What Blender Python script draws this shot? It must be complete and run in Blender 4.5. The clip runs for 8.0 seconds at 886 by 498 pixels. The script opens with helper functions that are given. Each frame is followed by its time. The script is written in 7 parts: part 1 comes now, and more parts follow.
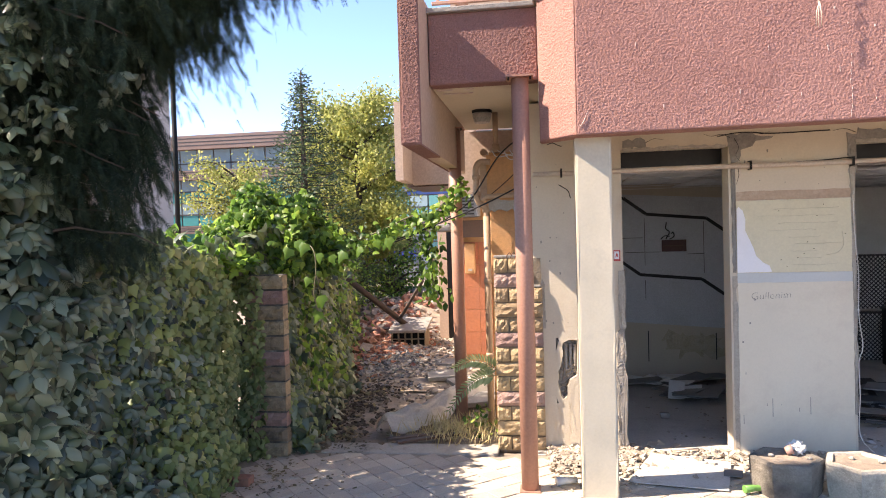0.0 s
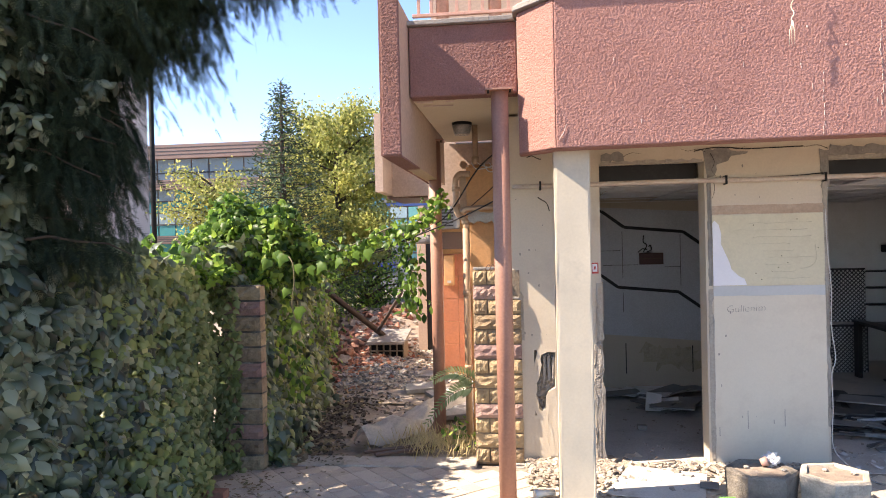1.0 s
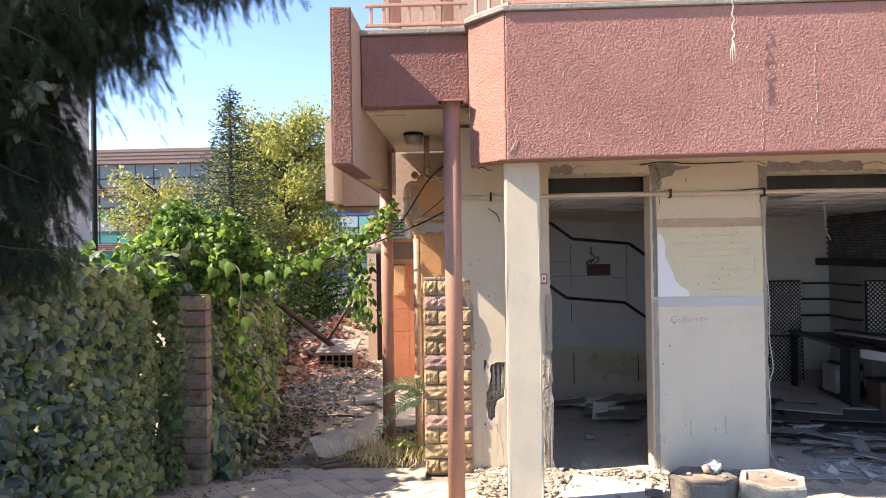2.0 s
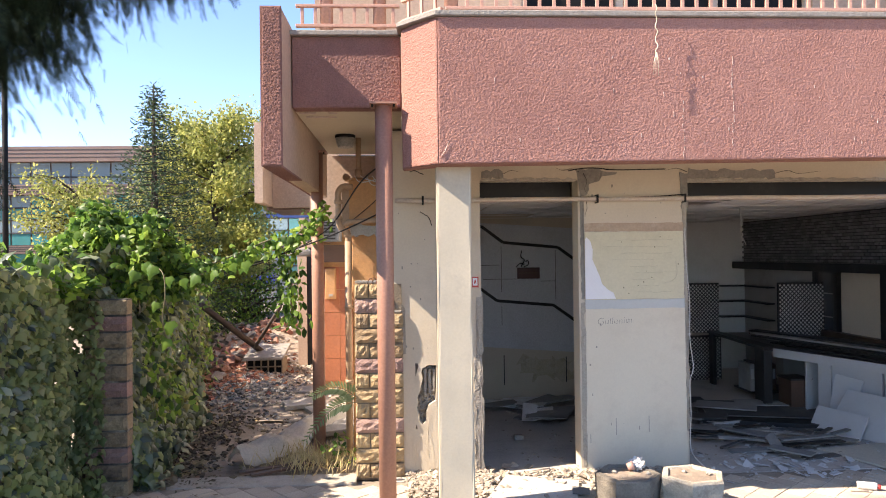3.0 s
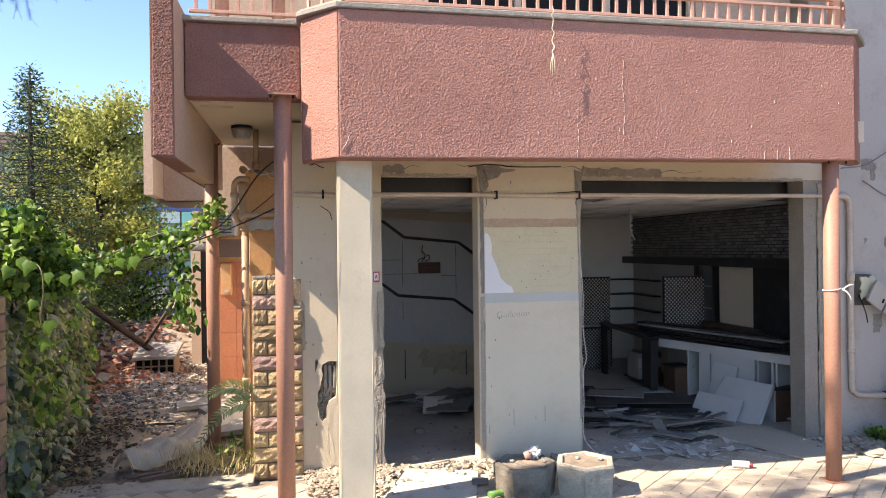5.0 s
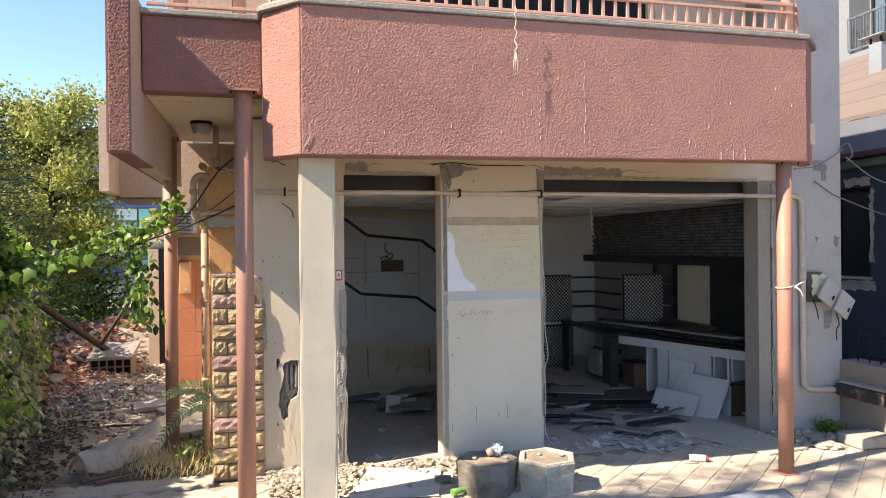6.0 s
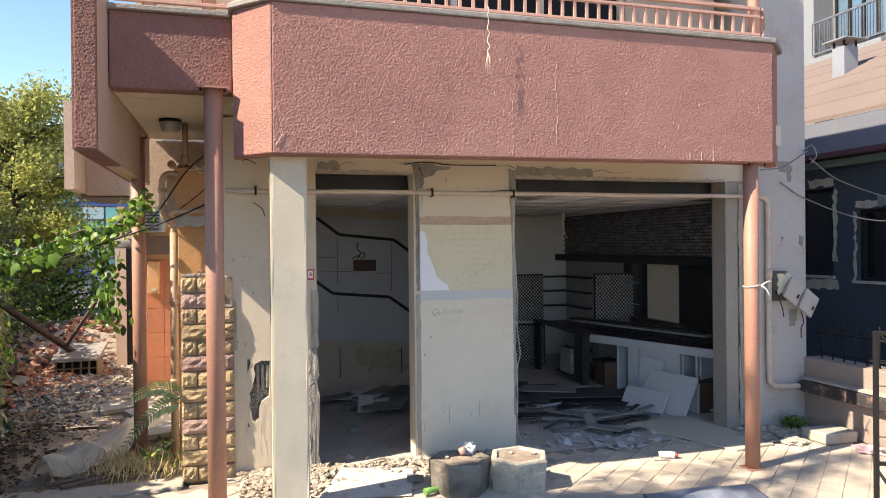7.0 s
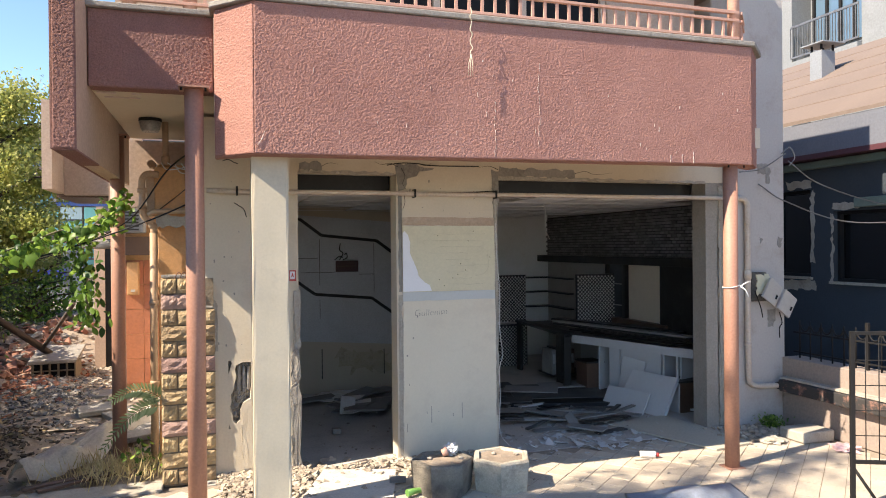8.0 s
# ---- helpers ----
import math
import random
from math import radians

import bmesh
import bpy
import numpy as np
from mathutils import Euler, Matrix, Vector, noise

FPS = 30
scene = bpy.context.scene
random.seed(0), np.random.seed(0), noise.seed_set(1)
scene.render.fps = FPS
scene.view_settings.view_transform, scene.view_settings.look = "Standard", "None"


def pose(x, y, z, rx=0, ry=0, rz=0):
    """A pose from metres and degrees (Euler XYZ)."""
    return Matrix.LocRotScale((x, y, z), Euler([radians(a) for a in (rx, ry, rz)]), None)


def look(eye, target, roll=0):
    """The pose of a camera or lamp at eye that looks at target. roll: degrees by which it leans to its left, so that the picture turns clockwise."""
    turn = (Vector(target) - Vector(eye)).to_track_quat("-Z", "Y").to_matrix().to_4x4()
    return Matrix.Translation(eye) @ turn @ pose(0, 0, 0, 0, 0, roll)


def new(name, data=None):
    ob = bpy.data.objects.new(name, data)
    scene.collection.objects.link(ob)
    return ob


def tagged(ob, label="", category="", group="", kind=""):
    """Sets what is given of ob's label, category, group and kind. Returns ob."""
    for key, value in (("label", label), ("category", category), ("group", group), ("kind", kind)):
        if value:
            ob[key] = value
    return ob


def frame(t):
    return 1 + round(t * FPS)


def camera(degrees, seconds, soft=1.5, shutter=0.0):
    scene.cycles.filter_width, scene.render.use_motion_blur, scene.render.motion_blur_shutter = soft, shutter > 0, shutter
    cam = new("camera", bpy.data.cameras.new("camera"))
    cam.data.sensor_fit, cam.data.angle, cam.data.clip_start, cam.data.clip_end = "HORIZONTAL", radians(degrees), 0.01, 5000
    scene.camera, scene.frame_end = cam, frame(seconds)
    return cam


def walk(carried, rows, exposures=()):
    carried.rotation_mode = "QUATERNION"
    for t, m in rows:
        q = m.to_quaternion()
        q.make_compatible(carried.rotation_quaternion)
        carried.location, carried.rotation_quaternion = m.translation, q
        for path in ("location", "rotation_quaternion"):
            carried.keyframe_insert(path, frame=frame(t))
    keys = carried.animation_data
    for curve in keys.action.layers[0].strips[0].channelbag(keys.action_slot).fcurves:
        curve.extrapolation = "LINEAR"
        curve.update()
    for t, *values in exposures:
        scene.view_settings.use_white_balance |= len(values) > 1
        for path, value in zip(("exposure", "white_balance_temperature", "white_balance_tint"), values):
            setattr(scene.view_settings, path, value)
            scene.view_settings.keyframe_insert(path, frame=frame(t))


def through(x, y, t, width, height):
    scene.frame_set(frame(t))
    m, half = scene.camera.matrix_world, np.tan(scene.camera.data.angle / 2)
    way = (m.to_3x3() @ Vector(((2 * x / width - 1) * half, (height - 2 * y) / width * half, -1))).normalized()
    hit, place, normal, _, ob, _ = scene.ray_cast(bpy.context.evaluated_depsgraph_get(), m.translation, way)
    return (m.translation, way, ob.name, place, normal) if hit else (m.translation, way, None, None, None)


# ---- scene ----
cam = camera(64.66, 8.0, soft=1.0)
EYE = 1.75
# t, yaw, pitch, roll: a hand-held turn on the spot
ROWS = [
    (0.0, 8.49, -1.33, -1.68),
    (0.5, 7.92, -0.92, -1.54),
    (1.0, 6.77, -0.42, -1.30),
    (2.5, -0.00, 0.49, -0.75),
    (3.0, -2.85, 0.52, -0.73),
    (3.5, -5.09, 0.43, -0.73),
    (4.0, -7.37, 0.26, -0.78),
    (4.5, -9.20, 0.12, -0.73),
    (6.0, -13.94, -0.19, -0.60),
    (6.5, -15.06, -0.25, -0.58),
    (7.0, -16.18, -0.26, -0.57),
    (7.5, -16.99, -0.25, -0.56),
    (8.0, -17.60, -0.20, -0.51),
]
walk(cam, [(t, pose(0, 0, EYE, 0, 0, yaw) @ pose(0, 0, 0, 90 + pitch) @ pose(0, 0, 0, 0, 0, roll)) for t, yaw, pitch, roll in ROWS],
     exposures=[(0.0, 1.84, 6750, 18), (8.0, 1.50, 6750, 11)])

# ---- daylight ----
SUN_WAY = Vector((4.16, 1.0, -4.03)).normalized()
elev = math.asin(-SUN_WAY.z)
world = bpy.data.worlds.new("daylight")
scene.world = world
world.use_nodes = True
wn = world.node_tree
sky = wn.nodes.new("ShaderNodeTexSky")
sky.sky_type = "NISHITA"
sky.sun_disc = False
sky.sun_elevation = elev
sky.sun_rotation = math.atan2(-SUN_WAY.x, -SUN_WAY.y)
sky.air_density, sky.dust_density, sky.ozone_density = 0.85, 0.0, 3.0
sky.altitude = 1000
wn.links.new(sky.outputs[0], wn.nodes["Background"].inputs[0])
wn.nodes["Background"].inputs[1].default_value = 0.121
sun_data = bpy.data.lights.new("sun", "SUN")
sun_data.energy, sun_data.angle, sun_data.color = 4.4, radians(0.55), (1.0, 0.885, 0.73)
sun = new("sun", sun_data)
sun.matrix_basis = look((-20, -5, 22), Vector((-20, -5, 22)) + SUN_WAY)


# ---- materials ----
def surface(name, colours, scale=4.0, rough=0.8, bump=0.3, grain=60.0, stain=None, stain_scale=1.2, stain_amount=0.5, metal=0.0, pieces=0.0, islands=0.0, fine=0.5, spec=0.5):
    """Two-scale procedural surface: colours blend by a broad noise, a fine grain and stains vary them; bump from both."""
    m = bpy.data.materials.new(name)
    m.use_nodes = True
    n, l = m.node_tree.nodes, m.node_tree.links
    b = n["Principled BSDF"]
    tex = n.new("ShaderNodeTexCoord").outputs["Object"]
    geo = n.new("ShaderNodeNewGeometry")
    pos = geo.outputs["Position"]

    def noise_tex(s, detail=5.0, r=0.6):
        t = n.new("ShaderNodeTexNoise")
        t.inputs["Scale"].default_value, t.inputs["Detail"].default_value, t.inputs["Roughness"].default_value = s, detail, r
        l.new(pos, t.inputs["Vector"])
        return t.outputs["Fac"]

    def ramp(fac, lo, hi):
        r = n.new("ShaderNodeMapRange")
        r.inputs["From Min"].default_value, r.inputs["From Max"].default_value = lo, hi
        l.new(fac, r.inputs["Value"])
        return r.outputs["Result"]

    def mix(fac, a, c, mode="MIX"):
        x = n.new("ShaderNodeMix")
        x.data_type, x.blend_type = "RGBA", mode
        for sock, v in ((x.inputs["Factor"], fac), (x.inputs["A"], a), (x.inputs["B"], c)):
            if isinstance(v, (int, float)):
                sock.default_value = v
            elif isinstance(v, tuple):
                sock.default_value = (*v, 1)
            else:
                l.new(v, sock)
        return x.outputs["Result"]

    broad = ramp(noise_tex(scale), 0.3, 0.7)
    col = mix(broad, colours[0], colours[1])
    if len(colours) > 2:
        col = mix(ramp(noise_tex(scale * 3.7, 6), 0.52, 0.66), col, colours[2])
    if stain:
        s = ramp(noise_tex(stain_scale, 8, 0.72), 0.52, 0.7)
        k = n.new("ShaderNodeMath")
        k.operation = "MULTIPLY"
        l.new(s, k.inputs[0])
        k.inputs[1].default_value = stain_amount
        col = mix(k.outputs[0], col, stain)
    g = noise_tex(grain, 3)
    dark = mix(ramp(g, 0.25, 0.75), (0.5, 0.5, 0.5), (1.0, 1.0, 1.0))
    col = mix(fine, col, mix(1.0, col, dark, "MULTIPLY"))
    for amount, source in ((pieces, "object"), (islands, "island")):
        if amount:
            rnd = n.new("ShaderNodeObjectInfo").outputs["Random"] if source == "object" else geo.outputs["Random Per Island"]
            h = n.new("ShaderNodeHueSaturation")
            v = n.new("ShaderNodeMapRange")
            v.inputs["To Min"].default_value, v.inputs["To Max"].default_value = 1 - amount, 1 + amount
            l.new(rnd, v.inputs["Value"])
            l.new(v.outputs["Result"], h.inputs["Value"])
            hs = n.new("ShaderNodeMapRange")
            hs.inputs["To Min"].default_value, hs.inputs["To Max"].default_value = 0.5 - amount * 0.04, 0.5 + amount * 0.04
            l.new(rnd, hs.inputs["Value"])
            l.new(hs.outputs["Result"], h.inputs["Hue"])
            l.new(col, h.inputs["Color"])
            col = h.outputs["Color"]
    l.new(col, b.inputs["Base Color"])
    rr = n.new("ShaderNodeMapRange")
    rr.inputs["To Min"].default_value, rr.inputs["To Max"].default_value = max(0.05, rough - 0.12), min(1, rough + 0.1)
    l.new(g, rr.inputs["Value"])
    l.new(rr.outputs["Result"], b.inputs["Roughness"])
    b.inputs["Metallic"].default_value = metal
    b.inputs["Specular IOR Level"].default_value = spec
    if bump:
        bn = n.new("ShaderNodeBump")
        bn.inputs["Strength"].default_value, bn.inputs["Distance"].default_value = bump, 0.01
        l.new(g, bn.inputs["Height"])
        l.new(bn.outputs["Normal"], b.inputs["Normal"])
    return m


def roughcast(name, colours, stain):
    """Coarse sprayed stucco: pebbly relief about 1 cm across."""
    # shade of the coat's pits goes into the colour through the strong fine grain
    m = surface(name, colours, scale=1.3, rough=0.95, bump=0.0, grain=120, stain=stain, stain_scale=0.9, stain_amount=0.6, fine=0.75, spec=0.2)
    n, l = m.node_tree.nodes, m.node_tree.links
    pos = n.new("ShaderNodeNewGeometry").outputs["Position"]
    fine = n.new("ShaderNodeTexNoise")
    fine.inputs["Scale"].default_value, fine.inputs["Detail"].default_value, fine.inputs["Roughness"].default_value = 260, 2.5, 0.6
    l.new(pos, fine.inputs["Vector"])
    bn = n.new("ShaderNodeBump")
    bn.inputs["Strength"].default_value, bn.inputs["Distance"].default_value = 0.6, 0.01
    l.new(fine.outputs["Fac"], bn.inputs["Height"])
    l.new(bn.outputs["Normal"], n["Principled BSDF"].inputs["Normal"])
    return m


def leafy(name, colours, rough=0.5, through=0.35, gloss=0.35):
    """Leaves: colour by leaf, some light passing through."""
    m = bpy.data.materials.new(name)
    m.use_nodes = True
    n, l = m.node_tree.nodes, m.node_tree.links
    b = n["Principled BSDF"]
    r = n.new("ShaderNodeValToRGB")
    r.color_ramp.elements[0].color, r.color_ramp.elements[1].color = (*colours[0], 1), (*colours[-1], 1)
    for i, c in enumerate(colours[1:-1], 1):
        r.color_ramp.elements.new(i / (len(colours) - 1)).color = (*c, 1)
    g = n.new("ShaderNodeNewGeometry")
    l.new(g.outputs["Random Per Island"], r.inputs[0])
    t = n.new("ShaderNodeTexNoise")
    t.inputs["Scale"].default_value = 1.5
    l.new(g.outputs["Position"], t.inputs["Vector"])
    mx = n.new("ShaderNodeMix")
    mx.data_type, mx.blend_type = "RGBA", "MULTIPLY"
    mx.inputs["Factor"].default_value = 0.8
    l.new(r.outputs[0], mx.inputs["A"])
    tone = n.new("ShaderNodeValToRGB")
    tone.color_ramp.elements[0].position, tone.color_ramp.elements[1].position = 0.35, 0.66
    tone.color_ramp.elements[0].color, tone.color_ramp.elements[1].color = (0.55, 0.62, 0.72, 1), (1.35, 1.25, 0.95, 1)
    l.new(t.outputs["Fac"], tone.inputs[0])
    l.new(tone.outputs[0], mx.inputs["B"])
    hs = n.new("ShaderNodeHueSaturation")
    hs.inputs["Value"].default_value = 1.25
    l.new(r.outputs[0], hs.inputs["Color"])
    l.new(mx.outputs["Result"], b.inputs["Base Color"])
    b.inputs["Roughness"].default_value = rough
    b.inputs["Specular IOR Level"].default_value = gloss
    tr = n.new("ShaderNodeBsdfTranslucent")
    l.new(hs.outputs[0], tr.inputs["Color"])
    ms = n.new("ShaderNodeMixShader")
    ms.inputs[0].default_value = through
    l.new(b.outputs[0], ms.inputs[1])
    l.new(tr.outputs[0], ms.inputs[2])
    l.new(ms.outputs[0], n["Material Output"].inputs["Surface"])
    return m


def glass(name, tint, rough=0.03):
    """Reflective tinted window glass over a dark interior."""
    m = bpy.data.materials.new(name)
    m.use_nodes = True
    b = m.node_tree.nodes["Principled BSDF"]
    b.inputs["Base Color"].default_value = (*tint, 1)
    b.inputs["Roughness"].default_value = rough
    b.inputs["Specular IOR Level"].default_value = 0.9
    return m


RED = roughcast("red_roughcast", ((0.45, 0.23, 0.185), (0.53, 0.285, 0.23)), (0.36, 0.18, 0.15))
# darker copy of RED: the side balcony's shade is mixed into the colour
REDSHADED = roughcast("shaded_red_roughcast", ((0.30, 0.158, 0.135), (0.35, 0.19, 0.16)), (0.23, 0.125, 0.11))
CREAM = surface("cream_paint", ((0.64, 0.56, 0.43), (0.59, 0.51, 0.39)), 1.5, 0.85, 0.18, 60, (0.47, 0.38, 0.28), 1.6, 0.45, fine=0.2)
PILLAR = surface("pillar_paint", ((0.60, 0.535, 0.41), (0.53, 0.475, 0.365)), 3, 0.9, 0.07, 55, (0.44, 0.40, 0.32), 4, 0.6, fine=0.2)
GREY = surface("grey_render", ((0.44, 0.41, 0.38), (0.49, 0.445, 0.405)), 0.8, 0.9, 0.2, 50, (0.33, 0.25, 0.20), 2.0, 0.6, fine=0.25)
WHITEWALL = surface("off_white_paint", ((0.84, 0.825, 0.79), (0.79, 0.775, 0.74)), 1.2, 0.8, 0.12, 40, (0.55, 0.50, 0.42), 2.0, 0.25, fine=0.15)
PEACH = surface("peach_render", ((0.55, 0.41, 0.31), (0.50, 0.37, 0.28)), 1.2, 0.9, 0.3, 40, (0.50, 0.34, 0.26), 1.5, 0.4)
ORANGE = surface("orange_paint", ((0.60, 0.33, 0.14), (0.54, 0.27, 0.11)), 2.0, 0.8, 0.3, 40, (0.44, 0.29, 0.17), 3, 0.6)
ORANGE_TILE = surface("orange_tile", ((0.48, 0.17, 0.08), (0.42, 0.15, 0.075)), 3, 0.45, 0.1, 40, (0.36, 0.16, 0.10), 3, 0.3, pieces=0.08)
COLUMN = surface("salmon_column_paint", ((0.43, 0.225, 0.155), (0.38, 0.195, 0.135)), 5, 0.6, 0.15, 60, (0.36, 0.17, 0.12), 7, 0.4)
SALMON = surface("salmon_rail_paint", ((0.62, 0.36, 0.27), (0.55, 0.31, 0.23)), 6, 0.6, 0.1, 60, (0.4, 0.25, 0.2), 8, 0.4)
CONCRETE = surface("raw_concrete", ((0.36, 0.33, 0.29), (0.27, 0.25, 0.22)), 7, 0.95, 0.9, 55, (0.18, 0.165, 0.15), 6, 0.6)
PALECONC = surface("pale_concrete", ((0.48, 0.435, 0.365), (0.41, 0.37, 0.305)), 8, 0.95, 0.5, 70, (0.22, 0.2, 0.16), 5, 0.7)
DARKCONC = surface("dark_mottled_concrete", ((0.05, 0.047, 0.042), (0.14, 0.128, 0.11)), 7, 0.95, 0.9, 70, (0.42, 0.375, 0.30), 4, 0.8)
SOIL = surface("dry_soil", ((0.34, 0.27, 0.205), (0.29, 0.235, 0.18), (0.40, 0.335, 0.265)), 3, 1.0, 0.6, 60, (0.18, 0.13, 0.10), 1.5, 0.6)
DUST = surface("dusty_screed", ((0.56, 0.52, 0.46), (0.50, 0.46, 0.41)), 2, 0.95, 0.5, 50, (0.27, 0.25, 0.22), 1.4, 0.6)
PAVER = surface("paving_block", ((0.56, 0.475, 0.375), (0.49, 0.415, 0.33)), 3, 0.92, 0.5, 90, (0.38, 0.32, 0.26), 2.0, 0.5, pieces=0.12, islands=0.10)
STONE_Y = surface("ochre_split_stone", ((0.40, 0.285, 0.155), (0.48, 0.355, 0.205)), 14, 0.95, 0.9, 70, (0.42, 0.32, 0.2), 12, 0.5, pieces=0.15)
STONE_R = surface("mauve_split_stone", ((0.36, 0.23, 0.195), (0.43, 0.29, 0.24)), 14, 0.95, 0.9, 70, (0.3, 0.2, 0.17), 12, 0.5, pieces=0.12)
MORTAR = surface("dark_mortar", ((0.22, 0.175, 0.125), (0.28, 0.225, 0.16)), 9, 1, 0.6, 50)
BLACK = surface("black_laminate", ((0.015, 0.015, 0.0155), (0.024, 0.023, 0.022)), 3, 0.5, 0.05, 40, (0.09, 0.086, 0.08), 3, 0.4, spec=0.35)
WHITELAM = surface("white_laminate", ((0.56, 0.56, 0.55), (0.50, 0.50, 0.49)), 2, 0.5, 0.05, 40, (0.5, 0.48, 0.44), 3, 0.3, fine=0.12)
GREYLAM = surface("grey_board", ((0.27, 0.265, 0.25), (0.20, 0.195, 0.185)), 2, 0.7, 0.1, 40, (0.5, 0.48, 0.44), 3, 0.4, islands=0.2, fine=0.2)
BROWNLAM = surface("brown_laminate", ((0.12, 0.065, 0.04), (0.09, 0.05, 0.032)), 6, 0.5, 0.1, 40, (0.2, 0.15, 0.1), 3, 0.3)
METAL = surface("dull_steel", ((0.30, 0.29, 0.28), (0.22, 0.21, 0.20)), 6, 0.45, 0.1, 60, (0.16, 0.10, 0.07), 6, 0.5, metal=0.7)
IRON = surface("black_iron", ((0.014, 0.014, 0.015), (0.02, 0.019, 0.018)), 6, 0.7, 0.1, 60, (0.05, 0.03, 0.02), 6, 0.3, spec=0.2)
TANPIPE = surface("tan_pipe_paint", ((0.50, 0.33, 0.20), (0.42, 0.27, 0.16)), 6, 0.6, 0.1, 60, (0.28, 0.18, 0.11), 6, 0.6)
PIPE = surface("cream_pipe_paint", ((0.62, 0.52, 0.42), (0.56, 0.46, 0.37)), 6, 0.5, 0.05, 60, (0.4, 0.3, 0.24), 6, 0.4)


# ---- building tools ----
def part(name, bm, material, parent=None, label=""):
    """Links a bmesh as one mesh object."""
    me = bpy.data.meshes.new(name)
    bm.normal_update()
    bm.to_mesh(me)
    bm.free()
    me.materials.append(material)
    ob = new(name, me)
    ob.parent = parent
    return tagged(ob, label)


def thing(name, at, label, category, group="", kind=""):
    e = new(name)
    e.empty_display_size = 0.1
    e.location = at
    bpy.context.view_layer.update()
    return tagged(e, label, category, group, kind)


def under(name, bm, material, parent, label=""):
    """A part given in world coordinates under a thing whose Empty stands anywhere."""
    ob = part(name, bm, material, parent, label)
    ob.matrix_parent_inverse = parent.matrix_basis.inverted()
    return ob


def box(bm, x0, x1, y0, y1, z0, z1, bevel=0.0, m=None):
    vs = [bm.verts.new((x, y, z)) for z in (z0, z1) for y in (y0, y1) for x in (x0, x1)]
    fs = [bm.faces.new([vs[i] for i in q]) for q in ((0, 2, 3, 1), (4, 5, 7, 6), (0, 1, 5, 4), (2, 6, 7, 3), (0, 4, 6, 2), (1, 3, 7, 5))]
    if bevel:
        es = list({e for f in fs for e in f.edges})
        r = bmesh.ops.bevel(bm, geom=es, offset=bevel, segments=2, affect="EDGES", profile=0.5)
        vs = list({v for f in r["faces"] for v in f.verts} | {v for v in vs if v.is_valid})
    if m is not None:
        for v in vs:
            v.co = m @ v.co
    return bm


def boxes(*rows, bevel=0.0):
    bm = bmesh.new()
    for r in rows:
        box(bm, *r, bevel=bevel)
    return bm


def tube(bm, pts, r, seg=8, r1=None, cap=True):
    """A round tube along points, tapering to r1."""
    pts = [Vector(p) for p in pts]
    rings = []
    side = None
    for i, p in enumerate(pts):
        d = (pts[min(i + 1, len(pts) - 1)] - pts[max(i - 1, 0)]).normalized()
        if side is None:
            side = d.orthogonal().normalized()
        side = (side - d * side.dot(d)).normalized()
        up = d.cross(side)
        rad = r if r1 is None else r + (r1 - r) * i / (len(pts) - 1)
        rings.append([bm.verts.new(p + rad * (math.cos(a) * side + math.sin(a) * up)) for a in (2 * math.pi * k / seg for k in range(seg))])
    for a, b in zip(rings, rings[1:]):
        for k in range(seg):
            f = bm.faces.new((a[k], a[(k + 1) % seg], b[(k + 1) % seg], b[k]))
            f.smooth = True
    if cap:
        bm.faces.new(rings[0][::-1])
        bm.faces.new(rings[-1])
    return bm


def curve_pts(pts, n=8):
    """Smooth points through a few given ones."""
    p = [Vector(q) for q in pts]
    p = [p[0] * 2 - p[1], *p, p[-1] * 2 - p[-2]]
    out = []
    for i in range(1, len(p) - 2):
        for k in range(n):
            t = k / n
            out.append(0.5 * (2 * p[i] + (p[i + 1] - p[i - 1]) * t + (2 * p[i - 1] - 5 * p[i] + 4 * p[i + 1] - p[i + 2]) * t * t + (3 * p[i] - p[i - 1] - 3 * p[i + 1] + p[i + 2]) * t ** 3))
    out.append(p[-2])
    return out


def prism(bm, outline, z0, z1):
    """An upright prism over an outline in plan (counter-clockwise)."""
    lo = [bm.verts.new((x, y, z0)) for x, y in outline]
    hi = [bm.verts.new((x, y, z1)) for x, y in outline]
    n = len(outline)
    bm.faces.new(lo[::-1])
    bm.faces.new(hi)
    for i in range(n):
        bm.faces.new((lo[i], lo[(i + 1) % n], hi[(i + 1) % n], hi[i]))
    return bm


def plate(bm, outline, y0, y1):
    """A plate standing parallel to the facade: outline in x and z (counter-clockwise as seen from the street)."""
    a = [bm.verts.new((x, y0, z)) for x, z in outline]
    b = [bm.verts.new((x, y1, z)) for x, z in outline]
    n = len(outline)
    bm.faces.new(a)
    bm.faces.new(b[::-1])
    for i in range(n):
        bm.faces.new((a[(i + 1) % n], a[i], b[i], b[(i + 1) % n]))
    return bm


def ragged(x0, x1, z0, z1, step=0.03, amount=0.02, seed=1):
    """A torn outline round a rectangle in x and z."""
    r = random.Random(seed)
    pts = []
    corners = [(x0, z0), (x1, z0), (x1, z1), (x0, z1)]
    for (ax, az), (bx, bz) in zip(corners, corners[1:] + corners[:1]):
        n = max(2, int(math.hypot(bx - ax, bz - az) / step))
        for k in range(n):
            t = k / n
            pts.append((ax + (bx - ax) * t + r.uniform(-amount, amount), az + (bz - az) * t + r.uniform(-amount, amount)))
    return pts


def roughen(bm, amount, scale=8.0, axis=None):
    for v in bm.verts:
        d = noise.noise_vector(v.co * scale) * amount
        v.co += d if axis is None else Vector(axis) * d.x
    return bm


# ---- the ground ----
def ground_height(x, y):
    h = 0.02 * noise.noise(Vector((x * 0.8, y * 0.8, 3)))
    return h - 0.03


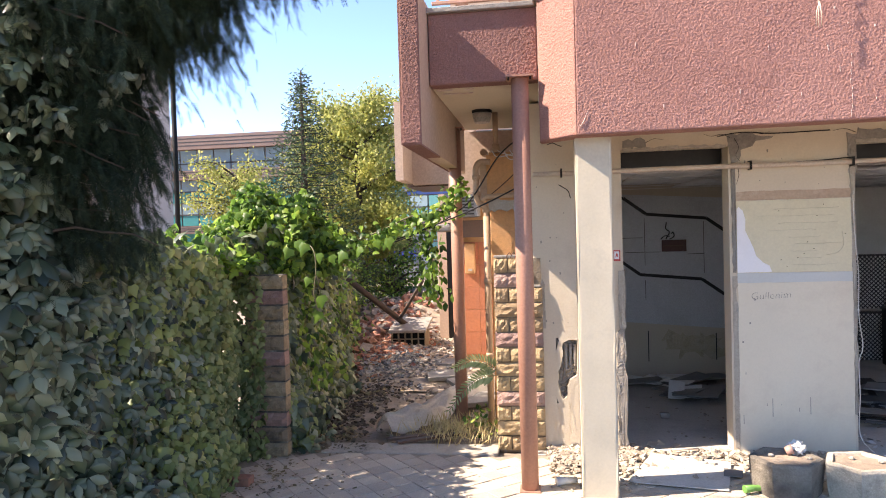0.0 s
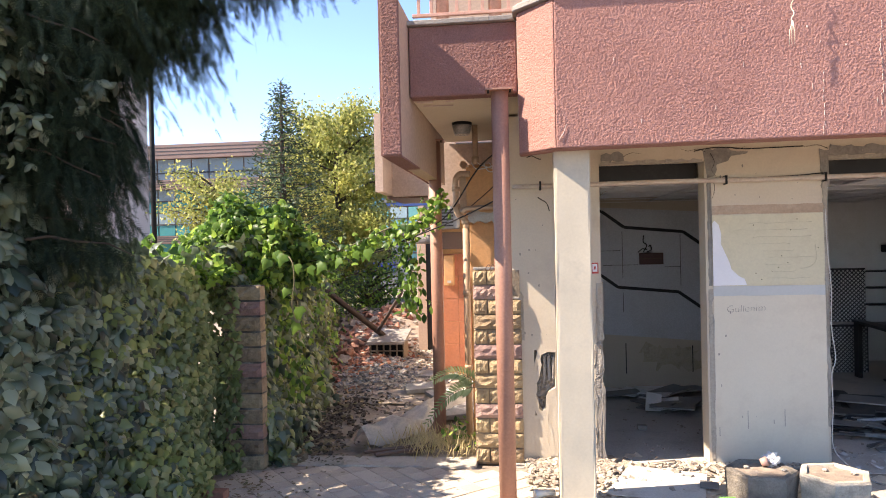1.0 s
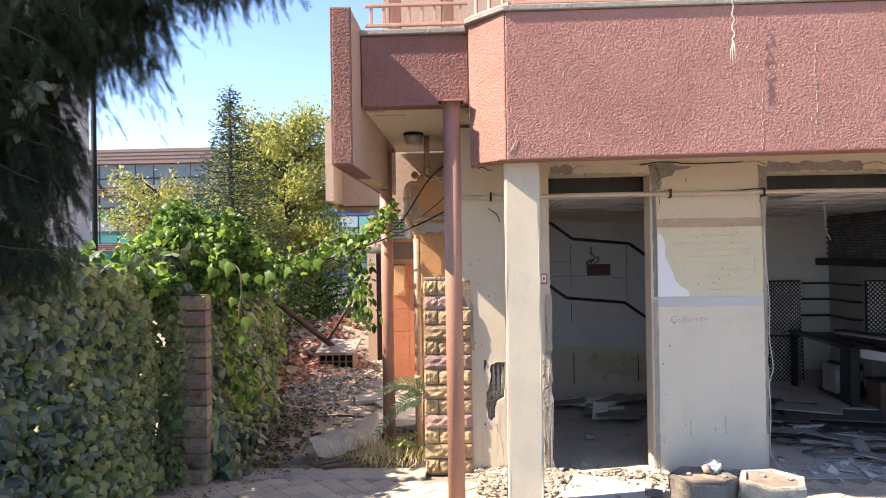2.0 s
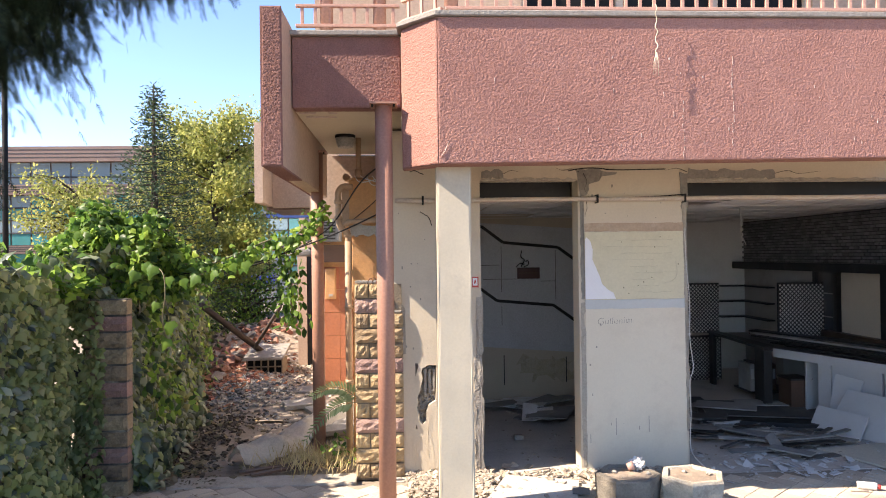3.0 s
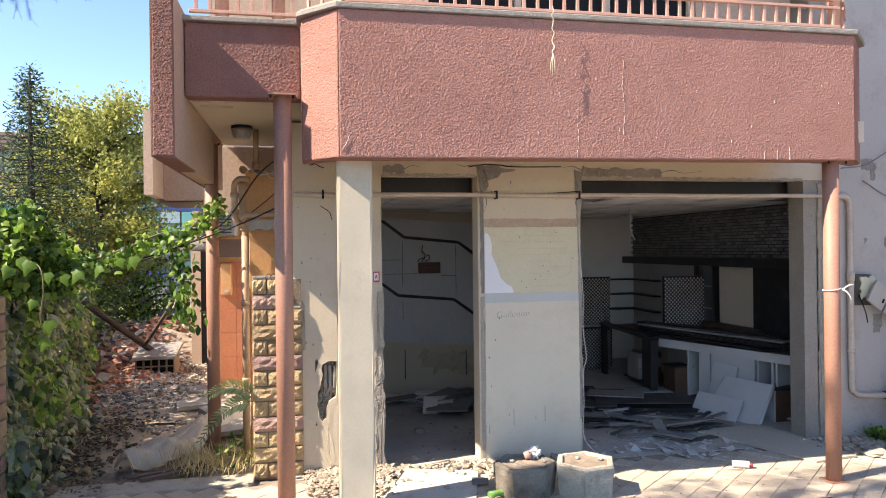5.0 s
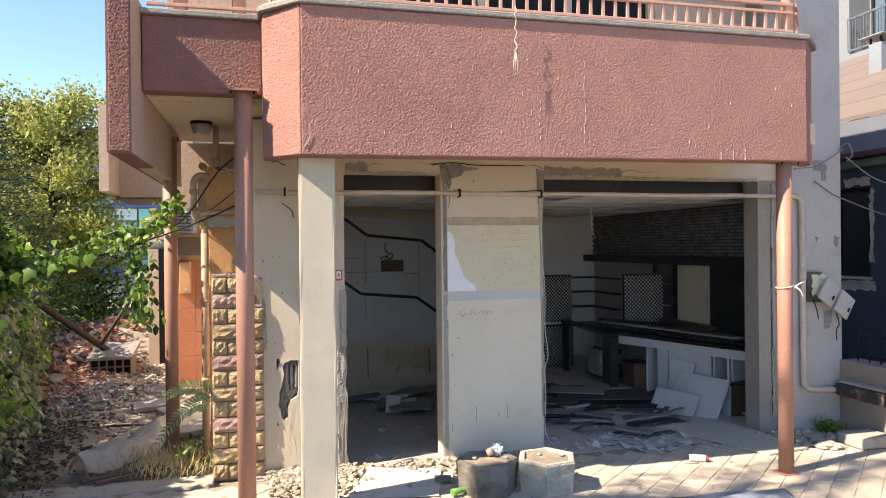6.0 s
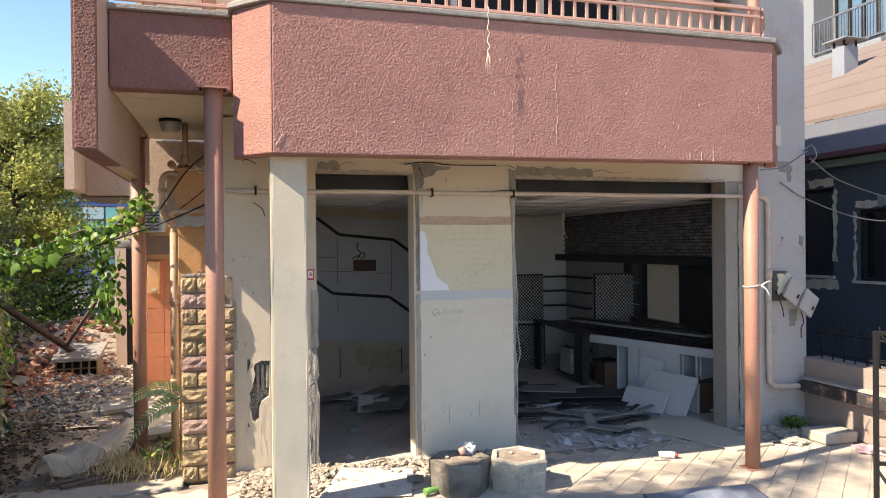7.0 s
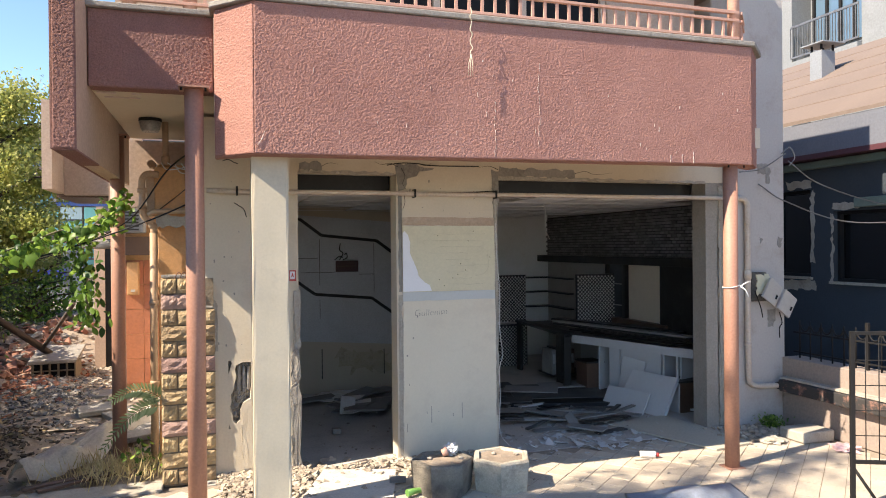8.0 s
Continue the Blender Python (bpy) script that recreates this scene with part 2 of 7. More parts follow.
bm = bmesh.new()
xs = [-300, -60, -20, -8] + [-5 + 0.25 * i for i in range(45)] + [9, 14, 30, 80, 300]
ys = [-300, -60, -20, -5, 0, 2, 3.5] + [5.0 + 0.3 * i for i in range(38)] + [18, 22, 30, 60, 120, 400]
grid = [[bm.verts.new((x, y, ground_height(x, y) if abs(x) < 8 and 3 < y < 17 else -0.03)) for x in xs] for y in ys]
for j in range(len(ys) - 1):
    for i in range(len(xs) - 1):
        bm.faces.new((grid[j][i], grid[j][i + 1], grid[j + 1][i + 1], grid[j + 1][i]))
tagged(part("ground", bm, SOIL), "dry brown trodden soil with dust and leaf litter", "ground", kind="structure")

# ---- the shop front: wall with a door opening and a wide window opening ----
WY = 5.6      # outer face of the shop wall
bm = boxes(
    (-0.12, 0.045, WY, WY + 0.2, 0, 2.75), (0.045, 0.222, WY, WY + 0.2, 0.89, 2.75), (0.045, 0.222, WY, WY + 0.2, 0, 0.37), (0.045, 0.222, WY + 0.07, WY + 0.2, 0.37, 0.89),
    (0.222, 0.58, WY, WY + 0.2, 0, 2.75), (0.58, 1.375, WY, WY + 0.2, 2.35, 2.75), (1.375, 2.265, WY, WY + 0.2, 0, 2.75),
    (2.265, 4.6, WY, WY + 0.2, 2.335, 2.75))
wall_front = tagged(part("wall_front", bm, CREAM), "cream painted shop wall with broken plaster and bare openings", "wall", kind="structure")
tagged(part("wall_jamb", boxes((4.405, 4.6, WY + 0.003, WY + 0.2, 0, 2.335)), surface("grey_brown_jamb_plaster", ((0.37, 0.335, 0.285), (0.32, 0.285, 0.245)), 3, 0.9, 0.3, 50, (0.25, 0.225, 0.195), 4, 0.6)), "grey-brown plaster jamb of the wide opening", "wall", kind="structure")
bm = boxes((4.6, 5.23, 5.5, 5.75, 0, 4.5), (5.05, 5.23, 5.75, 12.0, 0, 4.5))
tagged(part("wall_east", bm, GREY), "grey stained rendered end wall with chipped patches", "wall", kind="structure")
bm = boxes((-0.12, 0.06, 5.8, 12, 0, 2.75), (0.06, 5.05, 10.3, 10.5, 0, 2.75))
tagged(part("wall_back", bm, WHITEWALL), "off-white inner back wall of the gutted shop", "wall", kind="structure")
bm = boxes((2.16, 2.26, 5.8, 10.3, 0, 2.6))
tagged(part("wall_partition", bm, WHITEWALL), "pale partition wall between the two shop rooms", "wall", kind="structure")
bm = boxes((0.06, 2.16, 8.45, 8.6, 0, 2.6))
tagged(part("wall_room", bm, CREAM), "dusty cream back wall of the small room", "wall", kind="structure")
bm = boxes((-0.12, 5.05, 5.45, 12, -0.1, 0.0))
tagged(part("floor", bm, DUST), "dusty grey screed floor of the shop", "floor", kind="structure")
bm = boxes((-0.12, 5.05, 5.8, 12, 2.6, 2.75))
tagged(part("ceiling_slab", bm, CONCRETE), "bare concrete slab over the shop", "ceiling", kind="structure")
# upper storey behind the balcony
bm = boxes((-0.12, 1.0, 6.0, 6.2, 2.75, 5.6), (1.0, 3.6, 6.0, 6.2, 5.0, 5.6), (3.6, 4.6, 6.0, 6.2, 2.75, 4.5), (1.0, 3.6, 9.0, 9.2, 2.75, 5.6), (-0.12, 3.6, 6.2, 12, 5.5, 5.6), (3.6, 5.05, 6.2, 12, 4.4, 4.5), (-0.9, -0.12, 7.0, 7.2, 2.9, 5.6))
tagged(part("wall_upper", bm, PEACH), "peach rendered upper storey wall behind the balcony", "wall", kind="structure")

# assumed slab out of view, added to keep sun off the end wall
tagged(part("ceiling_upper", boxes((0.1, 3.6, 4.5, 6.0, 5.4, 5.6)), CREAM), "unseen cream slab added to shade the end wall", "ceiling", kind="structure")

# ---- the balcony ----
balcony = thing("balcony", (2, 5, 2.33), "red roughcast balcony parapet with chamfered corners over the shop", "balcony")
front = [(-0.03, 4.70), (0.2, 4.45), (3.935, 4.45), (4.195, 4.70), (4.195, 4.82), (3.88, 4.60), (0.25, 4.60), (-0.03, 4.82)]
bm = prism(bmesh.new(), front, 2.335, 3.275)
for v in bm.verts:
    if v.co.z < 2.5:
        v.co.z += 0.008 * v.co.x - 0.005
bmesh.ops.bevel(bm, geom=list(bm.edges), offset=0.008, segments=2, affect="EDGES")
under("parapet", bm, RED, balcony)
bm = prism(bmesh.new(), [(-0.06, 4.67), (0.185, 4.424), (3.95, 4.424), (4.235, 4.68), (4.235, 4.86), (3.86, 4.66), (0.27, 4.66), (-0.06, 4.90)], 3.275, 3.312)
bmesh.ops.bevel(bm, geom=list(bm.edges), offset=0.006, segments=1, affect="EDGES")
under("coping", bm, CONCRETE, balcony, "weathered pale stone coping")
bm = boxes((0.12, 4.15, 4.605, 6.0, 2.52, 2.68))
under("slab", bm, CREAM, balcony, "cream painted underside with cracked plaster")
side = thing("side_balcony", (-0.5, 5.5, 2.77), "red roughcast side balcony with a cream underside", "balcony")
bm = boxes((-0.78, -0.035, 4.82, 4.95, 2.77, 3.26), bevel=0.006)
under("parapet", bm, REDSHADED, side)
bm = boxes((-0.80, -0.05, 4.78, 4.99, 3.26, 3.295), bevel=0.006)
under("coping", bm, CONCRETE, side, "weathered pale stone coping")
bm = boxes((-0.78, 0.11, 4.955, 7.03, 2.775, 2.9))
under("slab", bm, CREAM, side, "cream underside with flaking paint")
bm = prism(bmesh.new(), [(-0.90, 4.45), (-0.785, 4.45), (-0.785, 6.9), (-0.90, 6.9)], 2.33, 3.33)
under("end_wall", bm, PEACH, side, "peach inner face of the end wall")
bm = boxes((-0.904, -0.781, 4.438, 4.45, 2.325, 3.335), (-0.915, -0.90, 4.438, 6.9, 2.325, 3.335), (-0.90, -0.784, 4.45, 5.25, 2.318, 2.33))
under("fascia", bm, REDSHADED, side, "brownish red roughcast outer face")
# slanted closing piece at the corner of the two balconies
bm = boxes((-0.035, 0.11, 4.83, 5.2, 2.5, 2.77))
under("cheek", bm, CREAM, balcony)


def roughcast_coat(a, b, z0, z1, parent, lift=None, mat=RED):
    """A pebbly sprayed coat over an upright face from a to b in plan, seen with a on its left; grains about 1.5 cm."""
    a, b = Vector((a[0], a[1], 0)), Vector((b[0], b[1], 0))
    ln, d = (b - a).length, (b - a).normalized()
    nrm = Vector((d.y, -d.x, 0))
    nx, nz = max(2, int(ln / 0.0046)), int((z1 - z0) / 0.0046)
    verts = []
    for j in range(nz + 1):
        for i in range(nx + 1):
            p = a + d * (ln * i / nx)
            lo = z0 + (lift(p.x) if lift else 0.0)
            p.z = lo + (z1 - lo) * j / nz
            rim = i in (0, nx) or j in (0, nz)
            h = 0.001 if rim else 0.0042 + 0.0040 * noise.noise(p * 140) + 0.0012 * noise.noise(p * 60)
            verts.append(p + nrm * max(0.001, h))
    w = nx + 1
    faces = [(j * w + i, j * w + i + 1, (j + 1) * w + i + 1, (j + 1) * w + i) for j in range(nz) for i in range(nx)]
    me = bpy.data.meshes.new("sprayed_coat")
    me.from_pydata(verts, [], faces)
    me.shade_smooth()
    me.materials.append(mat)
    ob = new("sprayed_coat", me)
    ob.parent = parent
    ob.matrix_parent_inverse = parent.matrix_basis.inverted()
    return ob


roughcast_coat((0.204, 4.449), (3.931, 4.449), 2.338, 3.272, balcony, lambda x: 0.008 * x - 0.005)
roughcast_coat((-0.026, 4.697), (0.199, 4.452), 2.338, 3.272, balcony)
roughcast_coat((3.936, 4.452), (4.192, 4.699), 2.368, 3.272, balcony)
roughcast_coat((-0.777, 4.819), (-0.038, 4.819), 2.775, 3.257, side, mat=REDSHADED)
roughcast_coat((-0.902, 4.437), (-0.783, 4.437), 2.328, 3.332, side, mat=REDSHADED)


def steel_column(x, y, top, r, label):
    c = thing("steel_column", (x, y, 0), label, "column", "round steel columns")
    under("shaft", tube(bmesh.new(), [(x, y, -0.02), (x, y, top * 0.5), (x, y, top)], r, 28), COLUMN, c)
    under("head_plate", boxes((x - 0.09, x + 0.09, y - 0.09, y + 0.09, top, top + 0.012)), COLUMN, c)
    for sx in (-1, 1):
        bm = tube(bmesh.new(), [(x + sx * 0.072, y - 0.07, top - 0.02), (x + sx * 0.072, y - 0.07, top + 0.004)], 0.007, 6)
        under("bolt", bm, IRON, c)
    under("base_plate", boxes((x - 0.07, x + 0.07, y - 0.07, y + 0.07, -0.01, 0.008), bevel=0.003), COLUMN, c)
    return c


steel_column(-0.155, 4.72, 2.76, 0.058, "round salmon-painted steel column under the side balcony")
steel_column(-0.81, 6.32, 2.68, 0.055, "round salmon-painted steel column standing in dry grass")
steel_column(3.81, 4.55, 2.36, 0.055, "round salmon-painted steel column under the balcony end")

# square pillar under the balcony corner
pillar = thing("square_pillar", (0.3, 4.7, 0), "pale painted square concrete pillar with chipped edges", "pillar")
bm = bmesh.new()
box(bm, 0.19, 0.42, 4.6, 4.83, -0.02, 2.515)
bmesh.ops.subdivide_edges(bm, edges=list(bm.edges), cuts=12, use_grid_fill=True)
for v in bm.verts:
    edge = min(abs(v.co.x - 0.19), abs(v.co.x - 0.42)) < 0.001 and min(abs(v.co.y - 4.6), abs(v.co.y - 4.83)) < 0.001
    v.co += Vector((noise.noise(v.co * 9), noise.noise(v.co * 9 + Vector((5, 0, 0))), 0)) * (0.006 if edge else 0.0015)
bmesh.ops.bevel(bm, geom=[e for e in bm.edges if e.calc_face_angle(0) > 1.0 and abs((e.verts[0].co - e.verts[1].co).z) > 0.01], offset=0.008, segments=2, affect="EDGES")
under("shaft", bm, PILLAR, pillar)

# ---- fittings of the shop front ----
pipe = thing("heating_pipe", (2, 5.55, 2.187), "thin cream-painted pipe running along the shop wall", "pipe")
under("run", tube(bmesh.new(), [(-0.1 + 0.25 * i, 5.555, 2.187 - 0.002 * math.sin(i)) for i in range(19)] + [(4.61, 5.555, 2.187)], 0.019, 10), PIPE, pipe)
for bx in (0.12, 1.52, 2.235):
    bm = boxes((bx - 0.006, bx + 0.006, 5.532, 5.6, 2.155, 2.163), (bx - 0.008, bx + 0.008, 5.528, 5.533, 2.155, 2.222), (bx - 0.006, bx + 0.006, 5.55, 5.6, 2.215, 2.222))
    under("bracket", bm, IRON, pipe, "rusty dark bracket")


def patch(name, outline, y, depth, mat, label, seed=0, lumps=0.012):
    """A torn patch of bare material in the wall's face, with an uneven surface."""
    bm = plate(bmesh.new(), outline, y - depth, y + 0.002)
    bmesh.ops.triangulate(bm, faces=[f for f in bm.faces if len(f.verts) > 4])
    bmesh.ops.subdivide_edges(bm, edges=[e for e in bm.edges if e.calc_length() > 0.03], cuts=2)
    for v in bm.verts:
        if v.co.y < y - depth * 0.5:
            v.co.y += (noise.noise(v.co * 26 + Vector((seed, 0, 0))) + 0.6 * noise.noise(v.co * 60)) * lumps * 0.6
    return tagged(part(name, bm, mat), label, "wall damage", kind="structure")


patch("plaster_damage", [(1.395, 2.21), (1.45, 2.225), (1.468, 2.27), (1.462, 2.31), (1.51, 2.325), (1.55, 2.335), (1.575, 2.375), (1.63, 2.38), (1.69, 2.39), (1.70, 2.405), (1.62, 2.408), (1.575, 2.418), (1.545, 2.44), (1.49, 2.446), (1.44, 2.425), (1.40, 2.44), (1.365, 2.42), (1.40, 2.38), (1.392, 2.30)], 5.6, 0.006, CONCRETE, "bare concrete where plaster fell beside the lintel", 1)
patch("plaster_damage", ragged(0.60, 0.76, 2.365, 2.43, 0.03, 0.014, 3), 5.6, 0.006, CONCRETE, "bare concrete chip above the door opening", 3)
patch("plaster_damage", ragged(2.28, 3.0, 2.345, 2.425, 0.04, 0.018, 4), 5.6, 0.006, CONCRETE, "long bare concrete strip above the wide opening", 4)
patch("plaster_damage", ragged(2.225, 2.275, 2.1, 2.40, 0.03, 0.012, 5), 5.6, 0.006, CONCRETE, "broken plaster edge beside the wide opening", 5)
patch("lintel_edge", ragged(0.59, 1.36, 2.338, 2.362, 0.03, 0.008, 6), 5.6, 0.010, PALECONC, "crumbled pale edge of the door lintel", 6)
patch("lintel_edge", ragged(2.28, 4.39, 2.325, 2.348, 0.04, 0.008, 7), 5.6, 0.010, PALECONC, "crumbled pale edge of the wide lintel", 7)
patch("jamb_damage", ragged(0.52, 0.585, 0.02, 0.95, 0.03, 0.014, 8), 5.6, 0.008, CONCRETE, "broken masonry edge of the door opening", 8, 0.010)
patch("jamb_damage", ragged(0.545, 0.59, 0.95, 1.42, 0.04, 0.010, 9), 5.6, 0.008, PALECONC, "broken plaster edge of the door opening", 9)
patch("jamb_damage", ragged(4.545, 4.60, 0.02, 2.3, 0.04, 0.010, 10), 5.6, 0.010, PALECONC, "rough plaster joint beside the wide opening", 10)
patch("jamb_damage", ragged(1.395, 1.418, 1.38, 2.2, 0.04, 0.006, 11), 5.6, 0.008, CONCRETE, "torn plaster seam beside the door opening", 11)
patch("jamb_damage", ragged(2.248, 2.268, 0.3, 1.45, 0.04, 0.007, 12), 5.6, 0.008, PALECONC, "torn pale plaster edge of the wall pier", 12)
patch("jamb_damage", ragged(1.394, 1.421, 0.04, 1.36, 0.035, 0.009, 16), 5.6, 0.008, PALECONC, "torn plaster seam down the pier's edge", 16, 0.006)
patch("jamb_damage", ragged(2.236, 2.262, 1.40, 2.15, 0.035, 0.008, 17), 5.6, 0.008, PALECONC, "torn plaster seam down the pier's far edge", 17, 0.006)
rq = random.Random(44)
for k in range(26):
    if k < 14:
        x, z = rq.uniform(-0.10, 0.19), rq.uniform(0.95, 2.3)
    else:
        x, z = rq.uniform(1.44, 2.22), rq.choice((rq.uniform(2.03, 2.4), rq.uniform(0.1, 1.25)))
    w = rq.uniform(0.004, 0.012)
    face = 5.594 if k >= 14 and z < 1.3 else 5.6
    tagged(part("pock_mark", plate(bmesh.new(), ragged(x, x + w, z, z + w * rq.uniform(0.7, 2.2), 0.005, 0.0015, 200 + k), face - 0.0015, face), CONCRETE), "small chip in the painted plaster", "wall damage", kind="structure")
patch("render_patch", ragged(-0.03, 0.05, 0.05, 0.42, 0.05, 0.02, 13), 5.6, 0.003, CREAM, "rough render patch low on the wall", 13, 0.003)
patch("render_patch", ragged(0.15, 0.24, 0.04, 0.55, 0.04, 0.016, 14), 5.6, 0.004, CREAM, "rough render patch low on the wall", 14, 0.004)
patch("render_patch", ragged(-0.10, -0.04, 0.98, 1.36, 0.04, 0.014, 15), 5.6, 0.005, PALECONC, "pale filler patch on the wall", 15)
for i, pts in enumerate(([(1.39, 2.41), (1.33, 2.44), (1.26, 2.43), (1.20, 2.45)], [(1.50, 2.40), (1.56, 2.43), (1.63, 2.42), (1.68, 2.44)], [(0.76, 2.39), (0.83, 2.42), (0.90, 2.41)], [(3.0, 2.38), (3.12, 2.41), (3.22, 2.39), (3.4, 2.41)], [(1.44, 2.2), (1.45, 2.12), (1.43, 2.05)], [(2.28, 2.40), (2.2, 2.43), (2.1, 2.42)], [(1.42, 2.40), (1.45, 2.33), (1.43, 2.27), (1.46, 2.22)])):
    tagged(part("wall_crack", tube(bmesh.new(), curve_pts([(x, 5.592 if i == 6 else 5.5985, z + 0.006 * math.sin(9 * x)) for x, z in pts], 5), 0.003, 4, 0.001), IRON), "dark crack in the cream plaster", "crack", kind="structure")
# the broken hole with bare blocks inside
hole = thing("wall_hole", (0.13, 5.63, 0.4), "broken hole in the wall showing hollow blocks", "wall damage", kind="structure")
bm = bmesh.new()
g = [[bm.verts.new((0.046 + 0.0103 * i, 5.648 + 0.02 * noise.noise(Vector((i * 0.5, j * 0.4, 2))) + 0.012 * noise.noise(Vector((i * 1.7, j * 1.5, 6))), 0.371 + 0.0132 * j)) for i in range(18)] for j in range(40)]
for j in range(39):
    for i in range(17):
        bm.faces.new((g[j][i], g[j][i + 1], g[j + 1][i + 1], g[j + 1][i]))
under("broken_core", bm, CONCRETE, hole, "rough grey broken core")
for i in range(3):
    under("block_rib", roughen(boxes((0.112 + 0.036 * i, 0.134 + 0.036 * i, 5.618, 5.64, 0.62 + 0.02 * i, 0.84), bevel=0.004), 0.006, 30), CONCRETE, hole)
torn = [(0.10, 0.85), (0.088, 0.80), (0.103, 0.77), (0.088, 0.71), (0.078, 0.655), (0.058, 0.625), (0.065, 0.57), (0.052, 0.525), (0.07, 0.475), (0.074, 0.425), (0.10, 0.402), (0.122, 0.425), (0.148, 0.415), (0.145, 0.47), (0.13, 0.505), (0.150, 0.56), (0.206, 0.59), (0.214, 0.70), (0.214, 0.872), (0.150, 0.876)]
bm = bmesh.new()
cx, cz = 0.1335, 0.63
rings = [[], [], []]
for x, z in torn:
    dx, dz = x - cx, z - cz
    k = min(0.0885 / max(abs(dx), 1e-4), 0.26 / max(abs(dz), 1e-4))
    rings[0].append(bm.verts.new((cx + dx * k, 5.5994, cz + dz * k)))
    rings[1].append(bm.verts.new((x, 5.5985, z)))
    rings[2].append(bm.verts.new((x - dx * 0.06, 5.65, z - dz * 0.04)))
for r0, r1 in zip(rings, rings[1:]):
    for k in range(len(torn)):
        j = (k + 1) % len(torn)
        bm.faces.new((r0[k], r1[k], r1[j], r0[j]))
under("broken_rim", bm, CREAM, hole, "crumbling plaster rim")

# bands and board on the wall pier
BAND = surface("brown_band_paint", ((0.52, 0.39, 0.28), (0.47, 0.35, 0.25)), 4, 0.8, 0.2, 40, (0.62, 0.52, 0.4), 9, 0.6)
BLUEGREY = surface("pale_blue_grey_paint", ((0.55, 0.56, 0.53), (0.50, 0.52, 0.50)), 2, 0.8, 0.05, 60, fine=0.15)
PIERPAINT = surface("smooth_ivory_paint", ((0.69, 0.625, 0.49), (0.64, 0.58, 0.455)), 1.4, 0.75, 0.06, 70, (0.53, 0.46, 0.36), 2.4, 0.45, fine=0.12)
PAPER = surface("white_paper", ((0.80, 0.80, 0.80), (0.76, 0.76, 0.77)), 3, 0.8, 0.03, 60, fine=0.1)
GLUE = surface("old_glue_board", ((0.66, 0.60, 0.42), (0.60, 0.55, 0.38)), 2, 0.7, 0.1, 60, (0.46, 0.41, 0.28), 6, 0.35, fine=0.2)
tagged(part("wall_band", plate(bmesh.new(), ragged(1.425, 2.245, 1.925, 1.995, 0.06, 0.004, 20), 5.596, 5.6), BAND), "brown painted band across the wall pier", "wall paint", kind="structure")
tagged(part("wall_band", plate(bmesh.new(), [(1.425, 1.30), (2.255, 1.30), (2.255, 1.375), (1.425, 1.375)], 5.595, 5.6), BLUEGREY), "pale blue-grey painted band across the wall pier", "wall paint", kind="structure")
tagged(part("wall_panel", plate(bmesh.new(), ragged(1.425, 2.245, 0.01, 1.30, 0.1, 0.004, 21), 5.594, 5.6), PIERPAINT), "smooth ivory lower panel of the wall pier", "wall panel", kind="structure")
board = thing("torn_board", (1.83, 5.59, 1.38), "yellowed board with a torn white sheet on the pier", "board")
under("backing", plate(bmesh.new(), ragged(1.425, 2.235, 1.378, 1.922, 0.08, 0.004, 22), 5.590, 5.596), GLUE, board, "yellowed glue-streaked backing")
bm = plate(bmesh.new(), [(1.425, 1.38), (1.672, 1.382), (1.655, 1.43), (1.61, 1.455), (1.56, 1.505), (1.545, 1.56), (1.52, 1.62), (1.485, 1.70), (1.488, 1.78), (1.47, 1.85), (1.44, 1.88), (1.425, 1.86)], 5.585, 5.590)
under("torn_sheet", bm, PAPER, board, "torn remnant of white sheet")
STREAK = surface("glue_streak", ((0.56, 0.51, 0.36), (0.60, 0.55, 0.39)), 8, 0.6, 0.1, 40)
rs = random.Random(5)
for k in range(9):
    z = 1.43 + 0.053 * k
    x0 = 1.70 - 0.02 * k + rs.uniform(-0.03, 0.2)
    x1 = rs.uniform(max(x0 + 0.15, 1.9), 2.19)
    pts = [(x0 + (x1 - x0) * t / 7, 5.589, z + rs.uniform(-0.004, 0.004)) for t in range(8)]
    under("glue_streak", tube(bmesh.new(), curve_pts(pts, 3), 0.0016, 5), STREAK, board, "ridge of dried glue")
under("glue_streak", tube(bmesh.new(), curve_pts([(2.06, 5.589, 1.50), (2.14, 5.589, 1.52), (2.18, 5.589, 1.58), (2.17, 5.589, 1.68)], 4), 0.002, 5), STREAK, board, "ridge of dried glue")
for k in range(10):
    x, z = rs.uniform(1.7, 2.2), rs.uniform(1.4, 1.88)
    under("nail_hole", tube(bmesh.new(), [(x, 5.588, z), (x, 5.5915, z)], 0.004, 6), IRON, board)
# handwriting on the pier
td = bpy.data.curves.new("handwriting", "FONT")
td.body, td.size, td.extrude, td.shear, td.offset = "Gullenim", 0.08, 0.0006, 0.12, -0.0025
INK = surface("pencil_ink", ((0.10, 0.10, 0.10), (0.14, 0.14, 0.13)), 8, 0.8, 0.0, 40)
td.materials.append(INK)
hand = new("handwriting", td)
hand.matrix_basis = pose(1.517, 5.592, 1.172, 90, -2, 0)
tagged(hand, "thin dark handwritten word on the ivory wall panel", "writing")
MARK = surface("scuff_mark", ((0.35, 0.32, 0.27), (0.42, 0.38, 0.32)), 8, 0.8, 0.0, 40)
